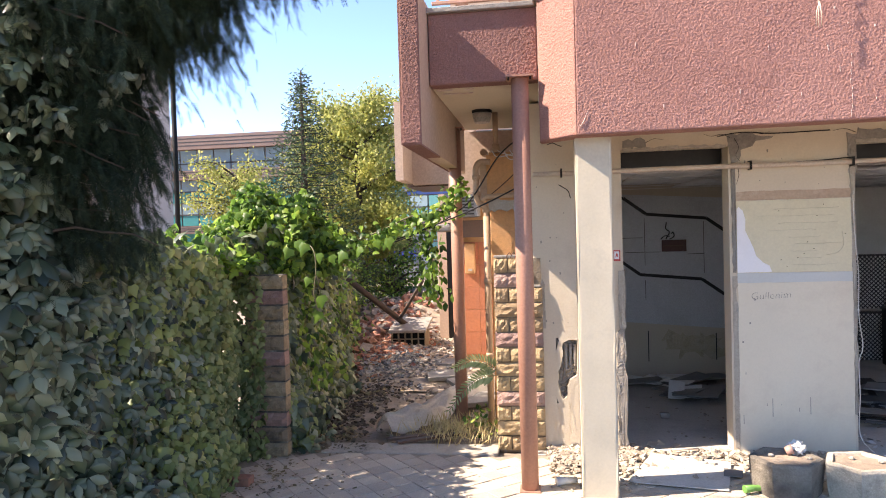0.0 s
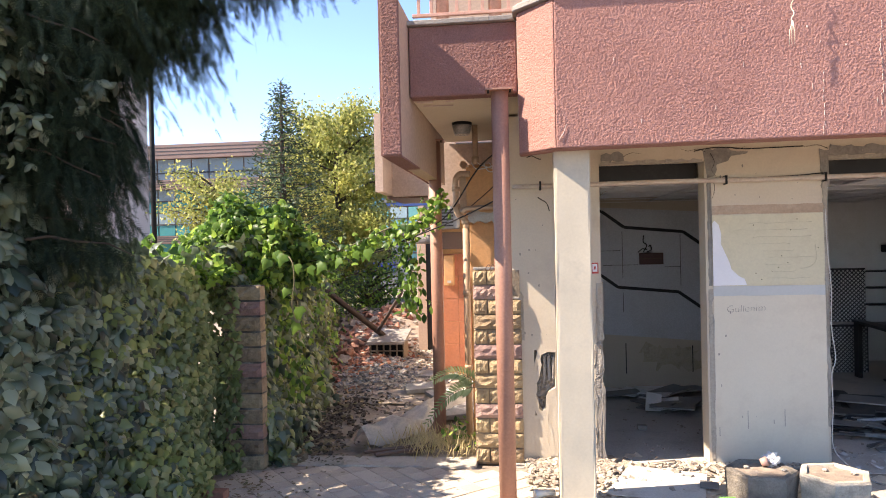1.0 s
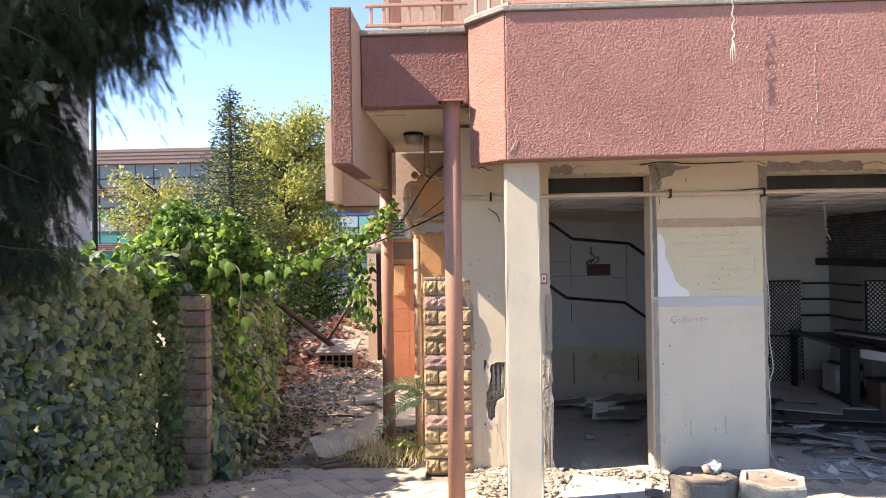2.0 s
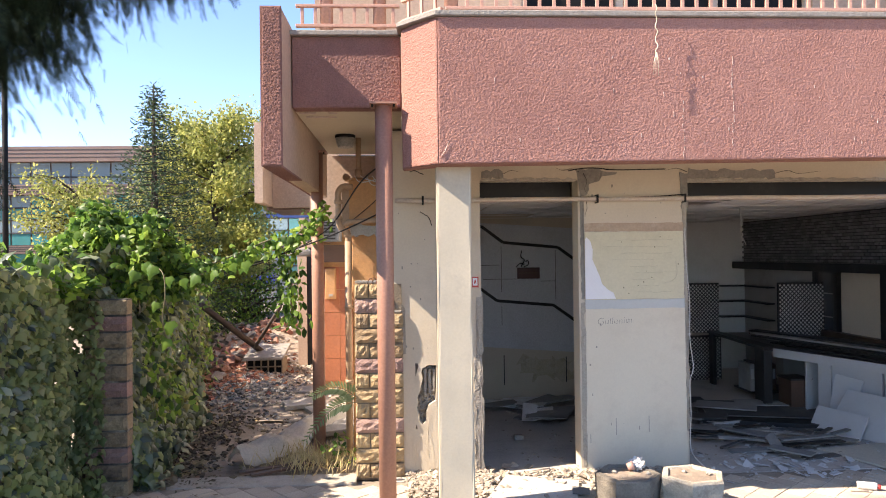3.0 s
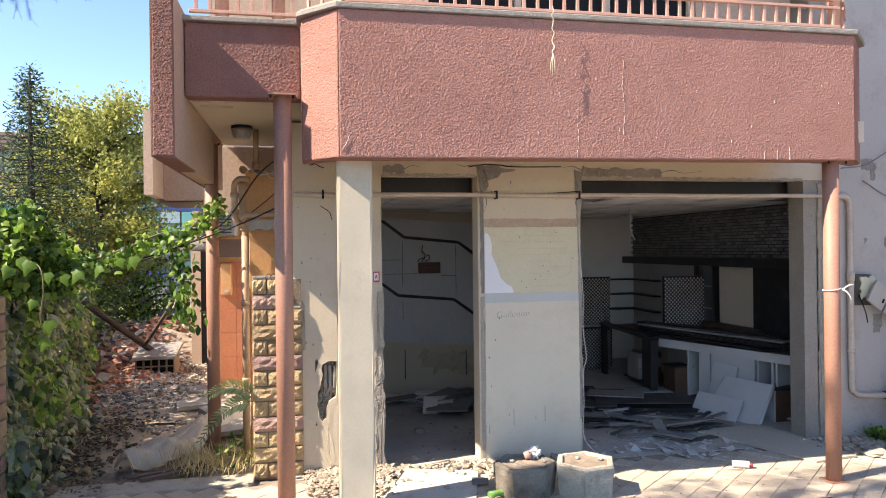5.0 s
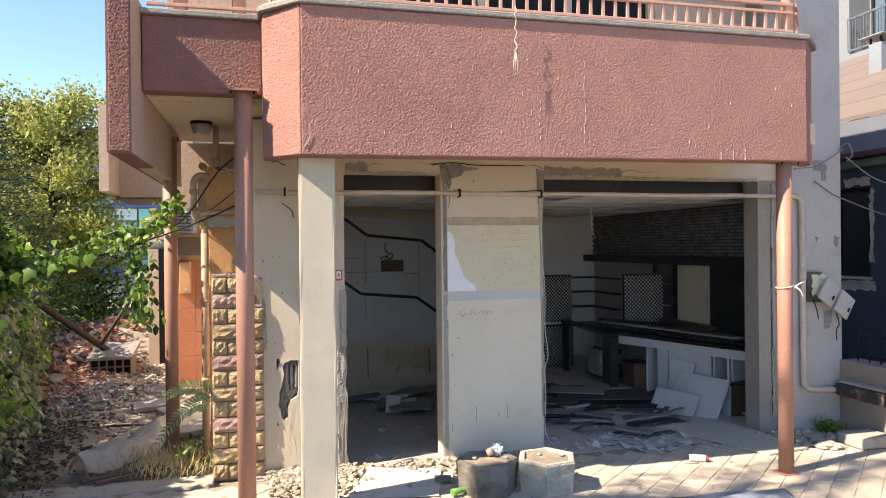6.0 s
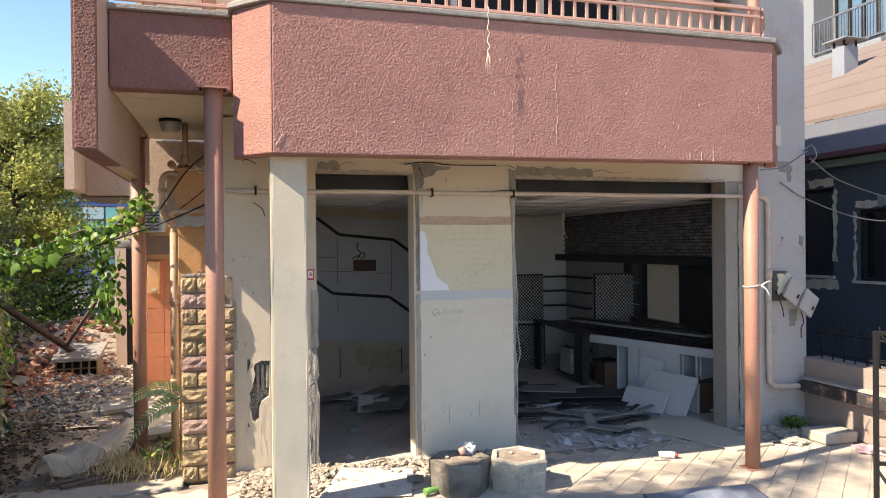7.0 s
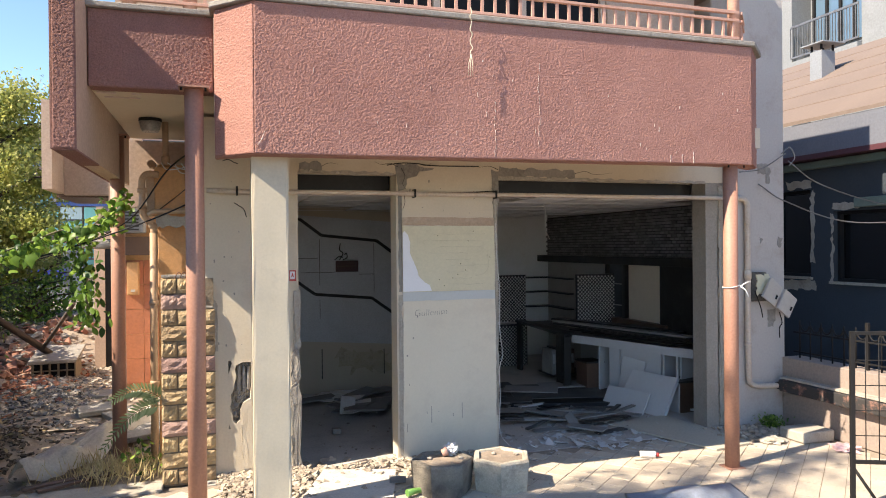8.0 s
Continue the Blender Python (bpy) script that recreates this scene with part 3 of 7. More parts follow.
for x, z, hgt in ((1.66, 0.28, 0.14), (1.93, 0.30, 0.13), (1.45, 0.22, 0.07), (1.85, 0.32, 0.03), (1.62, 0.36, 0.02), (1.47, 0.60, 0.02)):
    bm = plate(bmesh.new(), [(x, z), (x + 0.006, z), (x + 0.005, z + hgt), (x, z + hgt)], 5.5925, 5.5945)
    tagged(part("scuff", bm, MARK), "small dark scuff on the ivory wall panel", "scuff", kind="structure")
# small red-edged sign
REDPAINT = surface("red_sign_paint", ((0.55, 0.06, 0.05), (0.48, 0.05, 0.04)), 5, 0.4, 0.0, 40)
sign = thing("small_sign", (0.532, 5.595, 1.53), "small square sign with a red border by the door", "sign")
under("plate", boxes((0.505, 0.56, 5.592, 5.5985, 1.49, 1.575)), REDPAINT, sign)
under("face", boxes((0.514, 0.551, 5.590, 5.592, 1.505, 1.565)), PAPER, sign, "white sign face")
under("symbol", plate(bmesh.new(), [(0.522, 1.52), (0.528, 1.52), (0.533, 1.532), (0.538, 1.52), (0.544, 1.52), (0.536, 1.552), (0.53, 1.552)], 5.5885, 5.59), REDPAINT, sign, "red mark")
# cracks and thin wires on the wall
for pts in ([(1.30, 5.594, 2.42), (1.42, 5.594, 2.44), (1.55, 5.594, 2.44), (1.7, 5.594, 2.425), (2.1, 5.594, 2.43)], [(1.45, 5.57, 2.205), (1.7, 5.565, 2.20), (2.0, 5.565, 2.205), (2.23, 5.57, 2.22)]):
    tagged(part("thin_cable", tube(bmesh.new(), curve_pts(pts, 5), 0.004, 5), IRON), "thin dark cable along the wall head", "cable")
WIRE = surface("white_cable_sheath", ((0.7, 0.68, 0.64), (0.62, 0.6, 0.56)), 5, 0.5, 0.0, 40)
wp = [(2.245, 5.58, 1.95), (2.25, 5.575, 1.70), (2.275, 5.575, 1.35), (2.272, 5.575, 1.05), (2.295, 5.57, 0.82), (2.268, 5.575, 0.70), (2.27, 5.57, 0.45), (2.262, 5.56, 0.16), (2.34, 5.50, 0.04), (2.40, 5.42, 0.01)]
tagged(part("loose_cable", tube(bmesh.new(), curve_pts(wp, 6), 0.0034, 6), WIRE), "loose white cable hanging down the pier edge", "cable")
for pts in ([(0.02, 5.594, 2.42), (0.06, 5.594, 2.43), (0.10, 5.594, 2.41), (0.13, 5.594, 2.40)], [(0.10, 5.59, 2.10), (0.13, 5.58, 2.08), (0.17, 5.59, 2.05), (0.19, 5.595, 1.99)]):
    tagged(part("wall_crack", tube(bmesh.new(), curve_pts(pts, 4), 0.0035, 5), IRON), "dark crack in the cream plaster", "crack", kind="structure")
STREAKP = surface("bird_streak", ((0.66, 0.56, 0.50), (0.58, 0.46, 0.41)), 9, 0.8, 0.1, 40)
rk = random.Random(14)
drips = [(1.79 + rk.uniform(-0.006, 0.006), 2.36 + 0.05 * k, rk.uniform(0.02, 0.05), rk.uniform(0.0012, 0.0025)) for k in range(8)]
drips += [(2.12 + rk.uniform(-0.006, 0.006), 2.44 + 0.075 * k, rk.uniform(0.03, 0.075), rk.uniform(0.0012, 0.0025)) for k in range(8)]
drips += [(rk.uniform(0.5, 3.85), rk.uniform(2.37, 3.05), rk.uniform(0.004, 0.035), rk.uniform(0.0015, 0.004)) for k in range(26)]
drips += [(3.19 + 0.1 * k, 2.36, rk.uniform(0.04, 0.09), 0.0025) for k in range(3)] + [(1.70, 3.0, 0.012, 0.008), (1.92, 2.88, 0.014, 0.006), (3.27, 2.76, 0.02, 0.006)]
for x, z, hgt, w in drips:
    bm = plate(bmesh.new(), ragged(x, x + w, z, z + hgt, 0.008, 0.002, int(x * 1000)), 4.4415, 4.4495)
    tagged(part("pale_streak", bm, STREAKP), "pale dried streak on the red roughcast", "streak", kind="structure")
bm = tube(bmesh.new(), [(0.222, 4.439, 2.385), (0.245, 4.439, 2.42), (0.268, 4.439, 2.48)], 0.0035, 5, 0.001)
tagged(part("scratch", bm, STREAKP), "pale diagonal scratch at the parapet corner", "scratch", kind="structure")

# rope hanging from the balcony
ROPE = surface("yellowed_string", ((0.72, 0.66, 0.50), (0.64, 0.57, 0.42)), 8, 0.9, 0.2, 60)
rope = thing("hanging_string", (1.6, 4.40, 3.3), "frayed yellow string dangling from the balcony coping", "string")
zig = [(1.60 + 0.008 * math.sin(i * 2.3), 4.384 + 0.006 * math.cos(i * 1.7), 3.34 - 0.03 * i) for i in range(12)]
under("strand", tube(bmesh.new(), curve_pts(zig, 4), 0.0032, 5), ROPE, rope)
for dx in (-0.018, -0.006, 0.008):
    under("frayed_end", tube(bmesh.new(), [(1.60, 4.384, 3.03), (1.60 + dx, 4.382, 2.97), (1.60 + dx * 1.2, 4.382, 2.88)], 0.004, 4, 0.001), ROPE, rope)
# balcony railing
rail = thing("balcony_railing", (2.1, 4.5, 3.31), "salmon-painted steel railing along the balcony coping", "railing")


def rail_run(a, b, n):
    a, b = Vector(a), Vector(b)
    d = (b - a).normalized()
    m = Matrix.Translation(a) @ Matrix(((d.x, -d.y, 0, 0), (d.y, d.x, 0, 0), (0, 0, 1, 0), (0, 0, 0, 1)))
    ln = (b - a).length
    for z, hgt in ((3.345, 0.022), (3.485, 0.02), (3.545, 0.026)):
        under("rail", box(bmesh.new(), 0, ln, -0.016, 0.016, z, z + hgt, 0.003, m), SALMON, rail)
    for i in range(n):
        x = ln * (i + 0.5) / n
        under("baluster", box(bmesh.new(), x - 0.011, x + 0.011, -0.008, 0.008, 3.365, 3.49, 0.002, m), SALMON, rail)


rail_run((0.26, 4.53, 0), (3.88, 4.53, 0), 38)
rail_run((3.90, 4.53, 0), (4.12, 4.76, 0), 3)
rail_run((-0.02, 4.80, 0), (0.24, 4.54, 0), 3)
rail_run((-0.76, 4.89, 0), (-0.04, 4.89, 0), 8)
for x, y in ((3.86, 4.56), (0.3, 4.56), (-0.55, 4.92), (-0.18, 4.92)):
    under("post", tube(bmesh.new(), [(x, y, 3.30), (x, y, 4.2)], 0.045, 16), SALMON, rail)
# fittings under the side balcony
lamp = thing("bulkhead_lamp", (-0.52, 5.94, 2.77), "round dusty glass bulkhead lamp under the balcony", "lamp")
under("base", tube(bmesh.new(), [(-0.52, 5.94, 2.775), (-0.52, 5.94, 2.75)], 0.085, 20), IRON, lamp, "dark rusty base ring")
LAMPGLASS = surface("dusty_lamp_glass", ((0.28, 0.27, 0.25), (0.36, 0.34, 0.31)), 20, 0.3, 0.3, 90)
bm = tube(bmesh.new(), [(-0.52, 5.94, 2.75), (-0.52, 5.94, 2.72), (-0.52, 5.94, 2.69), (-0.52, 5.94, 2.672)], 0.083, 20, 0.062)
under("glass_bowl", bm, LAMPGLASS, lamp, "ribbed dusty glass")
for x, y, w in ((-0.70, 4.99, 0.12), (-0.52, 5.0, 0.06), (-0.62, 5.14, 0.22)):
    bm = bmesh.new()
    box(bm, x - w / 2, x + w / 2, y - 0.012, y + 0.012, 2.766, 2.774)
    tagged(part("flaked_paint", roughen(bm, 0.006, 30), STREAKP), "flaked paint curling from the balcony underside", "paint flake", kind="structure")
patch_l = boxes((-0.03, 0.05, 4.99, 5.05, 2.55, 2.72), bevel=0.01)
tagged(part("junction_box", patch_l, IRON), "small dark cable fitting at the balcony corner", "fitting")

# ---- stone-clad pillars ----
# base colours hold both the gate pillar's dirt and the shade it stands in
STONE_D = surface("weathered_shaded_ochre", ((0.23, 0.17, 0.105), (0.33, 0.25, 0.16)), 14, 0.95, 0.9, 70, (0.07, 0.058, 0.045), 6, 0.85, pieces=0.2)
STONE_DR = surface("weathered_shaded_mauve", ((0.24, 0.14, 0.12), (0.30, 0.19, 0.16)), 14, 0.95, 0.9, 70, (0.14, 0.10, 0.085), 5, 0.7, pieces=0.15)

def split_block(w, d, h, seed):
    """A split-faced stone block with a rough, pillowed front."""
    bm = bmesh.new()
    n, m = 8, 4
    off = Vector((seed * 3.7, seed * 1.3, 0))

    def out(i, j):
        u, v = i / n, j / m
        if i in (0, n) or j in (0, m):
            return -0.003 - 0.006 * abs(noise.noise(Vector((u * 9, v * 5, 1)) + off))
        q = Vector((u * w * 34, v * h * 34, 0)) + off
        return -0.016 - 0.015 * noise.noise(q) - 0.008 * noise.noise(q * 2.3)

    front = [[bm.verts.new((w * i / n, out(i, j), h * j / m)) for i in range(n + 1)] for j in range(m + 1)]
    for j in range(m):
        for i in range(n):
            bm.faces.new((front[j][i], front[j][i + 1], front[j + 1][i + 1], front[j + 1][i]))
    back = [bm.verts.new(p) for p in ((0, d, 0), (w, d, 0), (w, d, h), (0, d, h))]
    bm.faces.new([*front[0][::-1], back[0], back[1]])
    bm.faces.new([*front[m], back[2], back[3]])
    bm.faces.new([front[j][0] for j in range(m + 1)] + [back[3], back[0]])
    bm.faces.new([front[j][n] for j in range(m, -1, -1)] + [back[1], back[2]])
    me = bpy.data.meshes.new("block")
    bm.normal_update()
    bm.to_mesh(me)
    bm.free()
    return me


def stone_pillar(x0, x1, y0, depth, courses, course_h, label, steps=None, mauve=(1, 5, 9), stones=(STONE_Y, STONE_R), joint=0.010, bed=MORTAR):
    t = thing("stone_pillar", ((x0 + x1) / 2, y0, 0), label, "pillar", "stone-clad pillars")
    under("core", boxes((x0 + 0.015, x1 - 0.012, y0 + 0.012, y0 + depth, -0.02, courses * course_h - 0.01)), bed, t, "dark recessed mortar")
    w = x1 - x0
    sets = {}
    for c in range(courses):
        top = courses - 1 - c
        mauve_c = top in mauve
        splits = ((0, 1.0),) if mauve_c or c % 2 else ((0, 0.3), (0.3, 1.0))
        xlim = 1.0
        if steps and top < steps[0]:
            xlim = steps[1]
        for s, e in splits:
            e = min(e, xlim)
            if e <= s:
                continue
            bw, key = (e - s) * w - 0.008, (round(e - s, 2), c % 4, mauve_c)
            if key not in sets:
                sets[key] = split_block(bw, depth - 0.02, course_h - joint, len(sets) + 3)
                sets[key].materials.append(stones[1] if mauve_c else stones[0])
            ob = new("stone_block", sets[key])
            ob.parent = t
            ob.location = (x0 + s * w + 0.004 - t.location.x, y0 - t.location.y + 0.003 * ((c * 7) % 3), c * course_h)
    return t


stone_pillar(-0.433, -0.046, 5.572, 0.13, 13, 0.1183, "ochre and mauve split-stone pillar with its top broken off", (2, 0.62), mauve=(1, 5, 9))
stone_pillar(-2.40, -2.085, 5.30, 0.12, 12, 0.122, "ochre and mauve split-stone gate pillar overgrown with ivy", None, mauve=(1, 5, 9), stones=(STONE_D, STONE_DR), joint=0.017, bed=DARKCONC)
cap = thing("pillar_reinforcement", (-0.3, 5.6, 1.53), "bent rusty bars on top of the broken stone pillar", "reinforcing bar")
RUST = surface("rust", ((0.20, 0.10, 0.06), (0.14, 0.07, 0.045)), 9, 0.9, 0.3, 60)
for k in range(3):
    x = -0.33 + 0.035 * k
    under("bar", tube(bmesh.new(), curve_pts([(x, 5.58, 1.50), (x + 0.005, 5.58, 1.545), (x + 0.03, 5.585, 1.575), (x + 0.045, 5.585, 1.55), (x + 0.05, 5.59, 1.50)], 4), 0.004, 5), RUST, cap)
bm = roughen(boxes((-0.425, -0.20, 5.575, 5.69, 1.532, 1.558), bevel=0.006), 0.008, 18)
tagged(part("mortar_cap", bm, CONCRETE), "crumbling mortar cap on the stone pillar", "mortar", kind="structure")
bm = roughen(boxes((-0.185, -0.06, 5.575, 5.69, 1.297, 1.32), bevel=0.006), 0.008, 18)
tagged(part("mortar_cap", bm, CONCRETE), "crumbling mortar ledge on the stone pillar", "mortar", kind="structure")

# ---- the rear of the building along the side passage ----
flue = thing("orange_flue", (-0.32, 6.2, 0), "orange-painted flue casing with pipes on the side wall", "flue")
under("casing", boxes((-0.49, -0.125, 6.14, 6.6, 0, 2.44), bevel=0.006), ORANGE, flue)
bm = boxes((-0.505, -0.13, 6.05, 6.14, 1.98, 2.41), bevel=0.008)
under("upper_box", bm, ORANGE, flue, "orange box with broken lower edge")
bm = roughen(plate(bmesh.new(), ragged(-0.50, -0.14, 1.93, 2.02, 0.03, 0.015, 31), 6.042, 6.13), 0.004, 20)
under("torn_edge", bm, PALECONC, flue, "torn plaster under the box")
bm = roughen(boxes((-0.57, -0.50, 6.1, 6.16, 2.02, 2.34), bevel=0.006), 0.006, 14)
under("plaster_side", bm, TANPIPE, flue, "rough plaster beside the pipe")
drain = thing("drain_pipe", (-0.57, 6.08, 0), "tan-painted drain pipe with elbows on the flue casing", "pipe")
under("riser", tube(bmesh.new(), [(-0.42, 6.08, 2.43), (-0.42, 6.08, 2.78)], 0.024, 12), TANPIPE, drain)
under("collar", tube(bmesh.new(), [(-0.42, 6.08, 2.43), (-0.42, 6.08, 2.50)], 0.034, 12), TANPIPE, drain)
under("bend", tube(bmesh.new(), curve_pts([(-0.47, 6.04, 2.345), (-0.55, 6.03, 2.35), (-0.592, 6.02, 2.30), (-0.592, 6.02, 2.2), (-0.592, 6.02, 2.06), (-0.575, 6.03, 2.0), (-0.52, 6.05, 1.95), (-0.515, 6.06, 1.85)], 5), 0.026, 12), TANPIPE, drain)
under("downpipe", tube(bmesh.new(), [(-0.515, 6.06, 1.88), (-0.517, 6.06, 1.2), (-0.52, 6.06, 0.05)], 0.03, 12), TANPIPE, drain)
for z in (2.2, 2.06, 1.92, 1.3, 0.66):
    x = -0.592 if z > 2 else -0.516
    under("joint", tube(bmesh.new(), [(x, 6.02 if z > 2 else 6.06, z), (x, 6.02 if z > 2 else 6.06, z + 0.035)], 0.036, 12), TANPIPE, drain)
under("branch", tube(bmesh.new(), curve_pts([(-0.54, 6.0, 2.02), (-0.50, 5.99, 2.045), (-0.4, 5.99, 2.05), (-0.13, 5.99, 2.06)], 4), 0.022, 10), TANPIPE, drain)
under("stub", tube(bmesh.new(), [(-0.60, 7.04, 2.53), (-0.60, 6.9, 2.53)], 0.035, 10), TANPIPE, drain)
bm = boxes((-0.98, -0.12, 7.06, 7.25, 2.14, 2.76))
tagged(part("wall_side_upper", bm, PEACH), "peach wall over the service recess", "wall", kind="structure")
bm = boxes((-1.2, -0.12, 9.25, 9.45, 0, 2.4))
tagged(part("wall_rear", bm, ORANGE), "orange rear wall at the passage", "wall", kind="structure")
under_tiles = thing("tile_cladding", (-1.0, 9.24, 0), "glossy orange-brown square tiles on the rear wall", "tiles", kind="structure")
tile = boxes((0, 0.296, 0, 0.012, 0, 0.296), bevel=0.003)
tme = bpy.data.meshes.new("tile")
tile.to_mesh(tme)
tile.free()
tme.materials.append(ORANGE_TILE)
for i in range(4):
    for j in range(5):
        ob = new("tile", tme)
        ob.parent = under_tiles
        ob.location = (-1.2 + 0.3 * i + 1.0, -0.003, 0.12 + 0.3 * j)
bm = boxes((-1.2, -0.12, 8.95, 9.25, 1.68, 1.9))
tagged(part("canopy_beam", bm, BROWNLAM), "dark brown beam over the rear doorway", "beam", kind="structure")
ebox = thing("meter_box", (-1.1, 9.1, 1.45), "orange-painted electric meter box with a label", "meter box")
under("case", boxes((-1.075, -0.945, 9.1, 9.235, 1.2, 1.6), bevel=0.01), ORANGE, ebox)
under("lid", boxes((-1.07, -0.95, 9.088, 9.1, 1.21, 1.59), bevel=0.004), ORANGE, ebox)
under("plate", boxes((-1.03, -0.98, 9.082, 9.089, 1.24, 1.27)), PALECONC, ebox, "small pale plate")
acu = thing("air_unit", (-1.15, 9.0, 1.95), "grey air-conditioner casing in the dark recess", "air conditioner")
under("casing", boxes((-1.28, -0.85, 8.75, 9.1, 1.94, 2.25), bevel=0.02), surface("dull_grey_plastic", ((0.22, 0.22, 0.22), (0.17, 0.17, 0.17)), 3, 0.6, 0.1, 40, (0.12, 0.11, 0.1), 3, 0.5), acu)
for k in range(6):
    under("grille_slat", boxes((-1.26, -0.9, 8.742, 8.75, 1.97 + 0.04 * k, 1.985 + 0.04 * k)), IRON, acu)
bm = roughen(boxes((-1.56, -1.12, 9.1, 10.2, 1.76, 1.87), bevel=0.02), 0.02, 5)
slab = tagged(part("broken_canopy", bm, CONCRETE), "broken concrete canopy slab over the rear door", "canopy", kind="structure")
bm = boxes((-1.74, -1.6, 11.1, 11.3, 0, 1.9))
tagged(part("door_jamb", bm, PEACH), "peach door jamb at the rear", "wall", kind="structure")
bm = boxes((-1.6, -1.5, 11.12, 11.25, 0, 1.9))
tagged(part("dark_door", bm, BLACK), "black steel door standing open at the rear", "door", kind="structure")
bm = boxes((-1.74, -0.12, 11.3, 14, 0, 2.38), (-1.2, -0.12, 9.45, 11.3, 0, 2.38))
tagged(part("wall_rear_block", bm, PEACH), "peach rear block of the building", "wall", kind="structure")
rb = thing("rear_balcony", (-1.5, 9.2, 2.4), "peach rendered balcony at the rear", "balcony")
under("parapet", boxes((-1.76, -0.9, 9.22, 9.34, 2.4, 3.4), bevel=0.008), PEACH, rb)
under("end_wall", prism(bmesh.new(), [(-1.86, 8.62), (-1.76, 8.62), (-1.76, 9.34), (-1.86, 9.34)], 2.42, 3.4), PEACH, rb)
under("underside", boxes((-1.86, -0.12, 9.345, 10.6, 2.38, 2.46)), BROWNLAM, rb, "dark brown underside")
DARKTIMBER = surface("weathered_dark_timber", ((0.045, 0.03, 0.022), (0.07, 0.048, 0.035)), 8, 0.85, 0.5, 40, (0.13, 0.10, 0.08), 5, 0.4)
for a, b, r in (((-1.66, 9.2, 1.12), (-2.22, 10.2, 0.46), 0.024), ((-2.75, 9.4, 1.14), (-2.14, 10.4, 0.36), 0.042)):
    bm = tube(bmesh.new(), [a, tuple((p + q) / 2 for p, q in zip(a, b)), b], r, 4)
    tagged(part("timber_strut", bm, DARKTIMBER), "dark fallen timber leaning on the rubble", "timber", "fallen timbers")
# cables from the building to the vines
for pts in ([(-0.14, 4.9, 2.42), (-0.36, 5.3, 2.30), (-0.72, 6.2, 1.98), (-1.2, 6.3, 1.74), (-1.7, 6.2, 1.60)], [(-0.17, 5.6, 2.12), (-0.5, 5.8, 1.98), (-0.9, 6.0, 1.84), (-1.4, 6.0, 1.68), (-1.9, 5.9, 1.62)]):
    tagged(part("slack_cable", tube(bmesh.new(), curve_pts(pts, 6), 0.006, 6), IRON), "slack black cable strung to the vines", "cable")
for k in range(5):
    pts = [(-0.45 + 0.05 * k, 6.02, 2.44), (-0.40 + 0.05 * k, 5.96, 2.38 + 0.03 * math.sin(k * 2)), (-0.28 + 0.03 * k, 5.97, 2.40 - 0.02 * k), (-0.2, 5.98, 2.44 - 0.05 * k)]
    tagged(part("loose_wire", tube(bmesh.new(), curve_pts(pts, 5), 0.0045, 5), WIRE), "tangled pale wire on the flue casing", "wire")
tagged(part("loose_wire", tube(bmesh.new(), curve_pts([(-0.2, 6.0, 2.3), (-0.3, 5.99, 2.2), (-0.42, 5.99, 2.1), (-0.52, 5.99, 2.02)], 5), 0.004, 5), IRON), "thin dark wire across the flue casing", "wire")

# ---- inside the shop ----
CEILTILE = surface("ceiling_tile", ((0.80, 0.79, 0.77), (0.74, 0.73, 0.71)), 2, 0.9, 0.2, 60, (0.5, 0.46, 0.4), 2, 0.5, fine=0.2)
rc = random.Random(11)
bm = bmesh.new()
for x0, x1, y0, y1 in ((0.08, 2.14, 6.0, 8.44), (2.28, 5.03, 6.0, 10.28)):
    nx, ny = round((x1 - x0) / 0.6), round((y1 - y0) / 0.6)
    wx, wy = (x1 - x0) / nx, (y1 - y0) / ny
    for i in range(nx):
        for j in range(ny):
            if rc.random() < 0.16:
                continue
            dz = rc.choice((0, 0, 0, 0.006, -0.004))
            box(bm, x0 + i * wx + 0.014, x0 + (i + 1) * wx - 0.014, y0 + j * wy + 0.014, y0 + (j + 1) * wy - 0.014, 2.205 + dz, 2.218 + dz)
    for i in range(nx + 1):
        box(bm, x0 + i * wx - 0.011, x0 + i * wx + 0.011, y0, y1, 2.196, 2.2035)
    for j in range(ny + 1):
        box(bm, x0, x1, y0 + j * wy - 0.011, y0 + j * wy + 0.011, 2.190, 2.1955)
tagged(part("ceiling", bm, CEILTILE), "sagging pale suspended ceiling with missing tiles", "ceiling", kind="structure")
# black strip paints the darkness of the void above the hung ceiling
tagged(part("trim_header", boxes((0.585, 1.37, 5.82, 5.86, 2.2, 2.6), (2.27, 4.4, 5.82, 5.86, 2.2, 2.6)), BLACK), "black strip standing for the dark void over the ceiling", "trim", kind="structure")

FELT = surface("grey_wall_felt", ((0.68, 0.69, 0.70), (0.63, 0.64, 0.65)), 1.5, 0.9, 0.05, 70, (0.4, 0.4, 0.39), 2, 0.3)
lining = thing("wall_lining", (1.2, 8.42, 0.6), "pale grey wall lining with black stepped trims", "wall lining")
bm = plate(bmesh.new(), [(0.07, 0.70), (2.15, 0.545), (2.15, 2.05), (0.07, 2.19)], 8.425, 8.448)
under("panel", bm, FELT, lining)
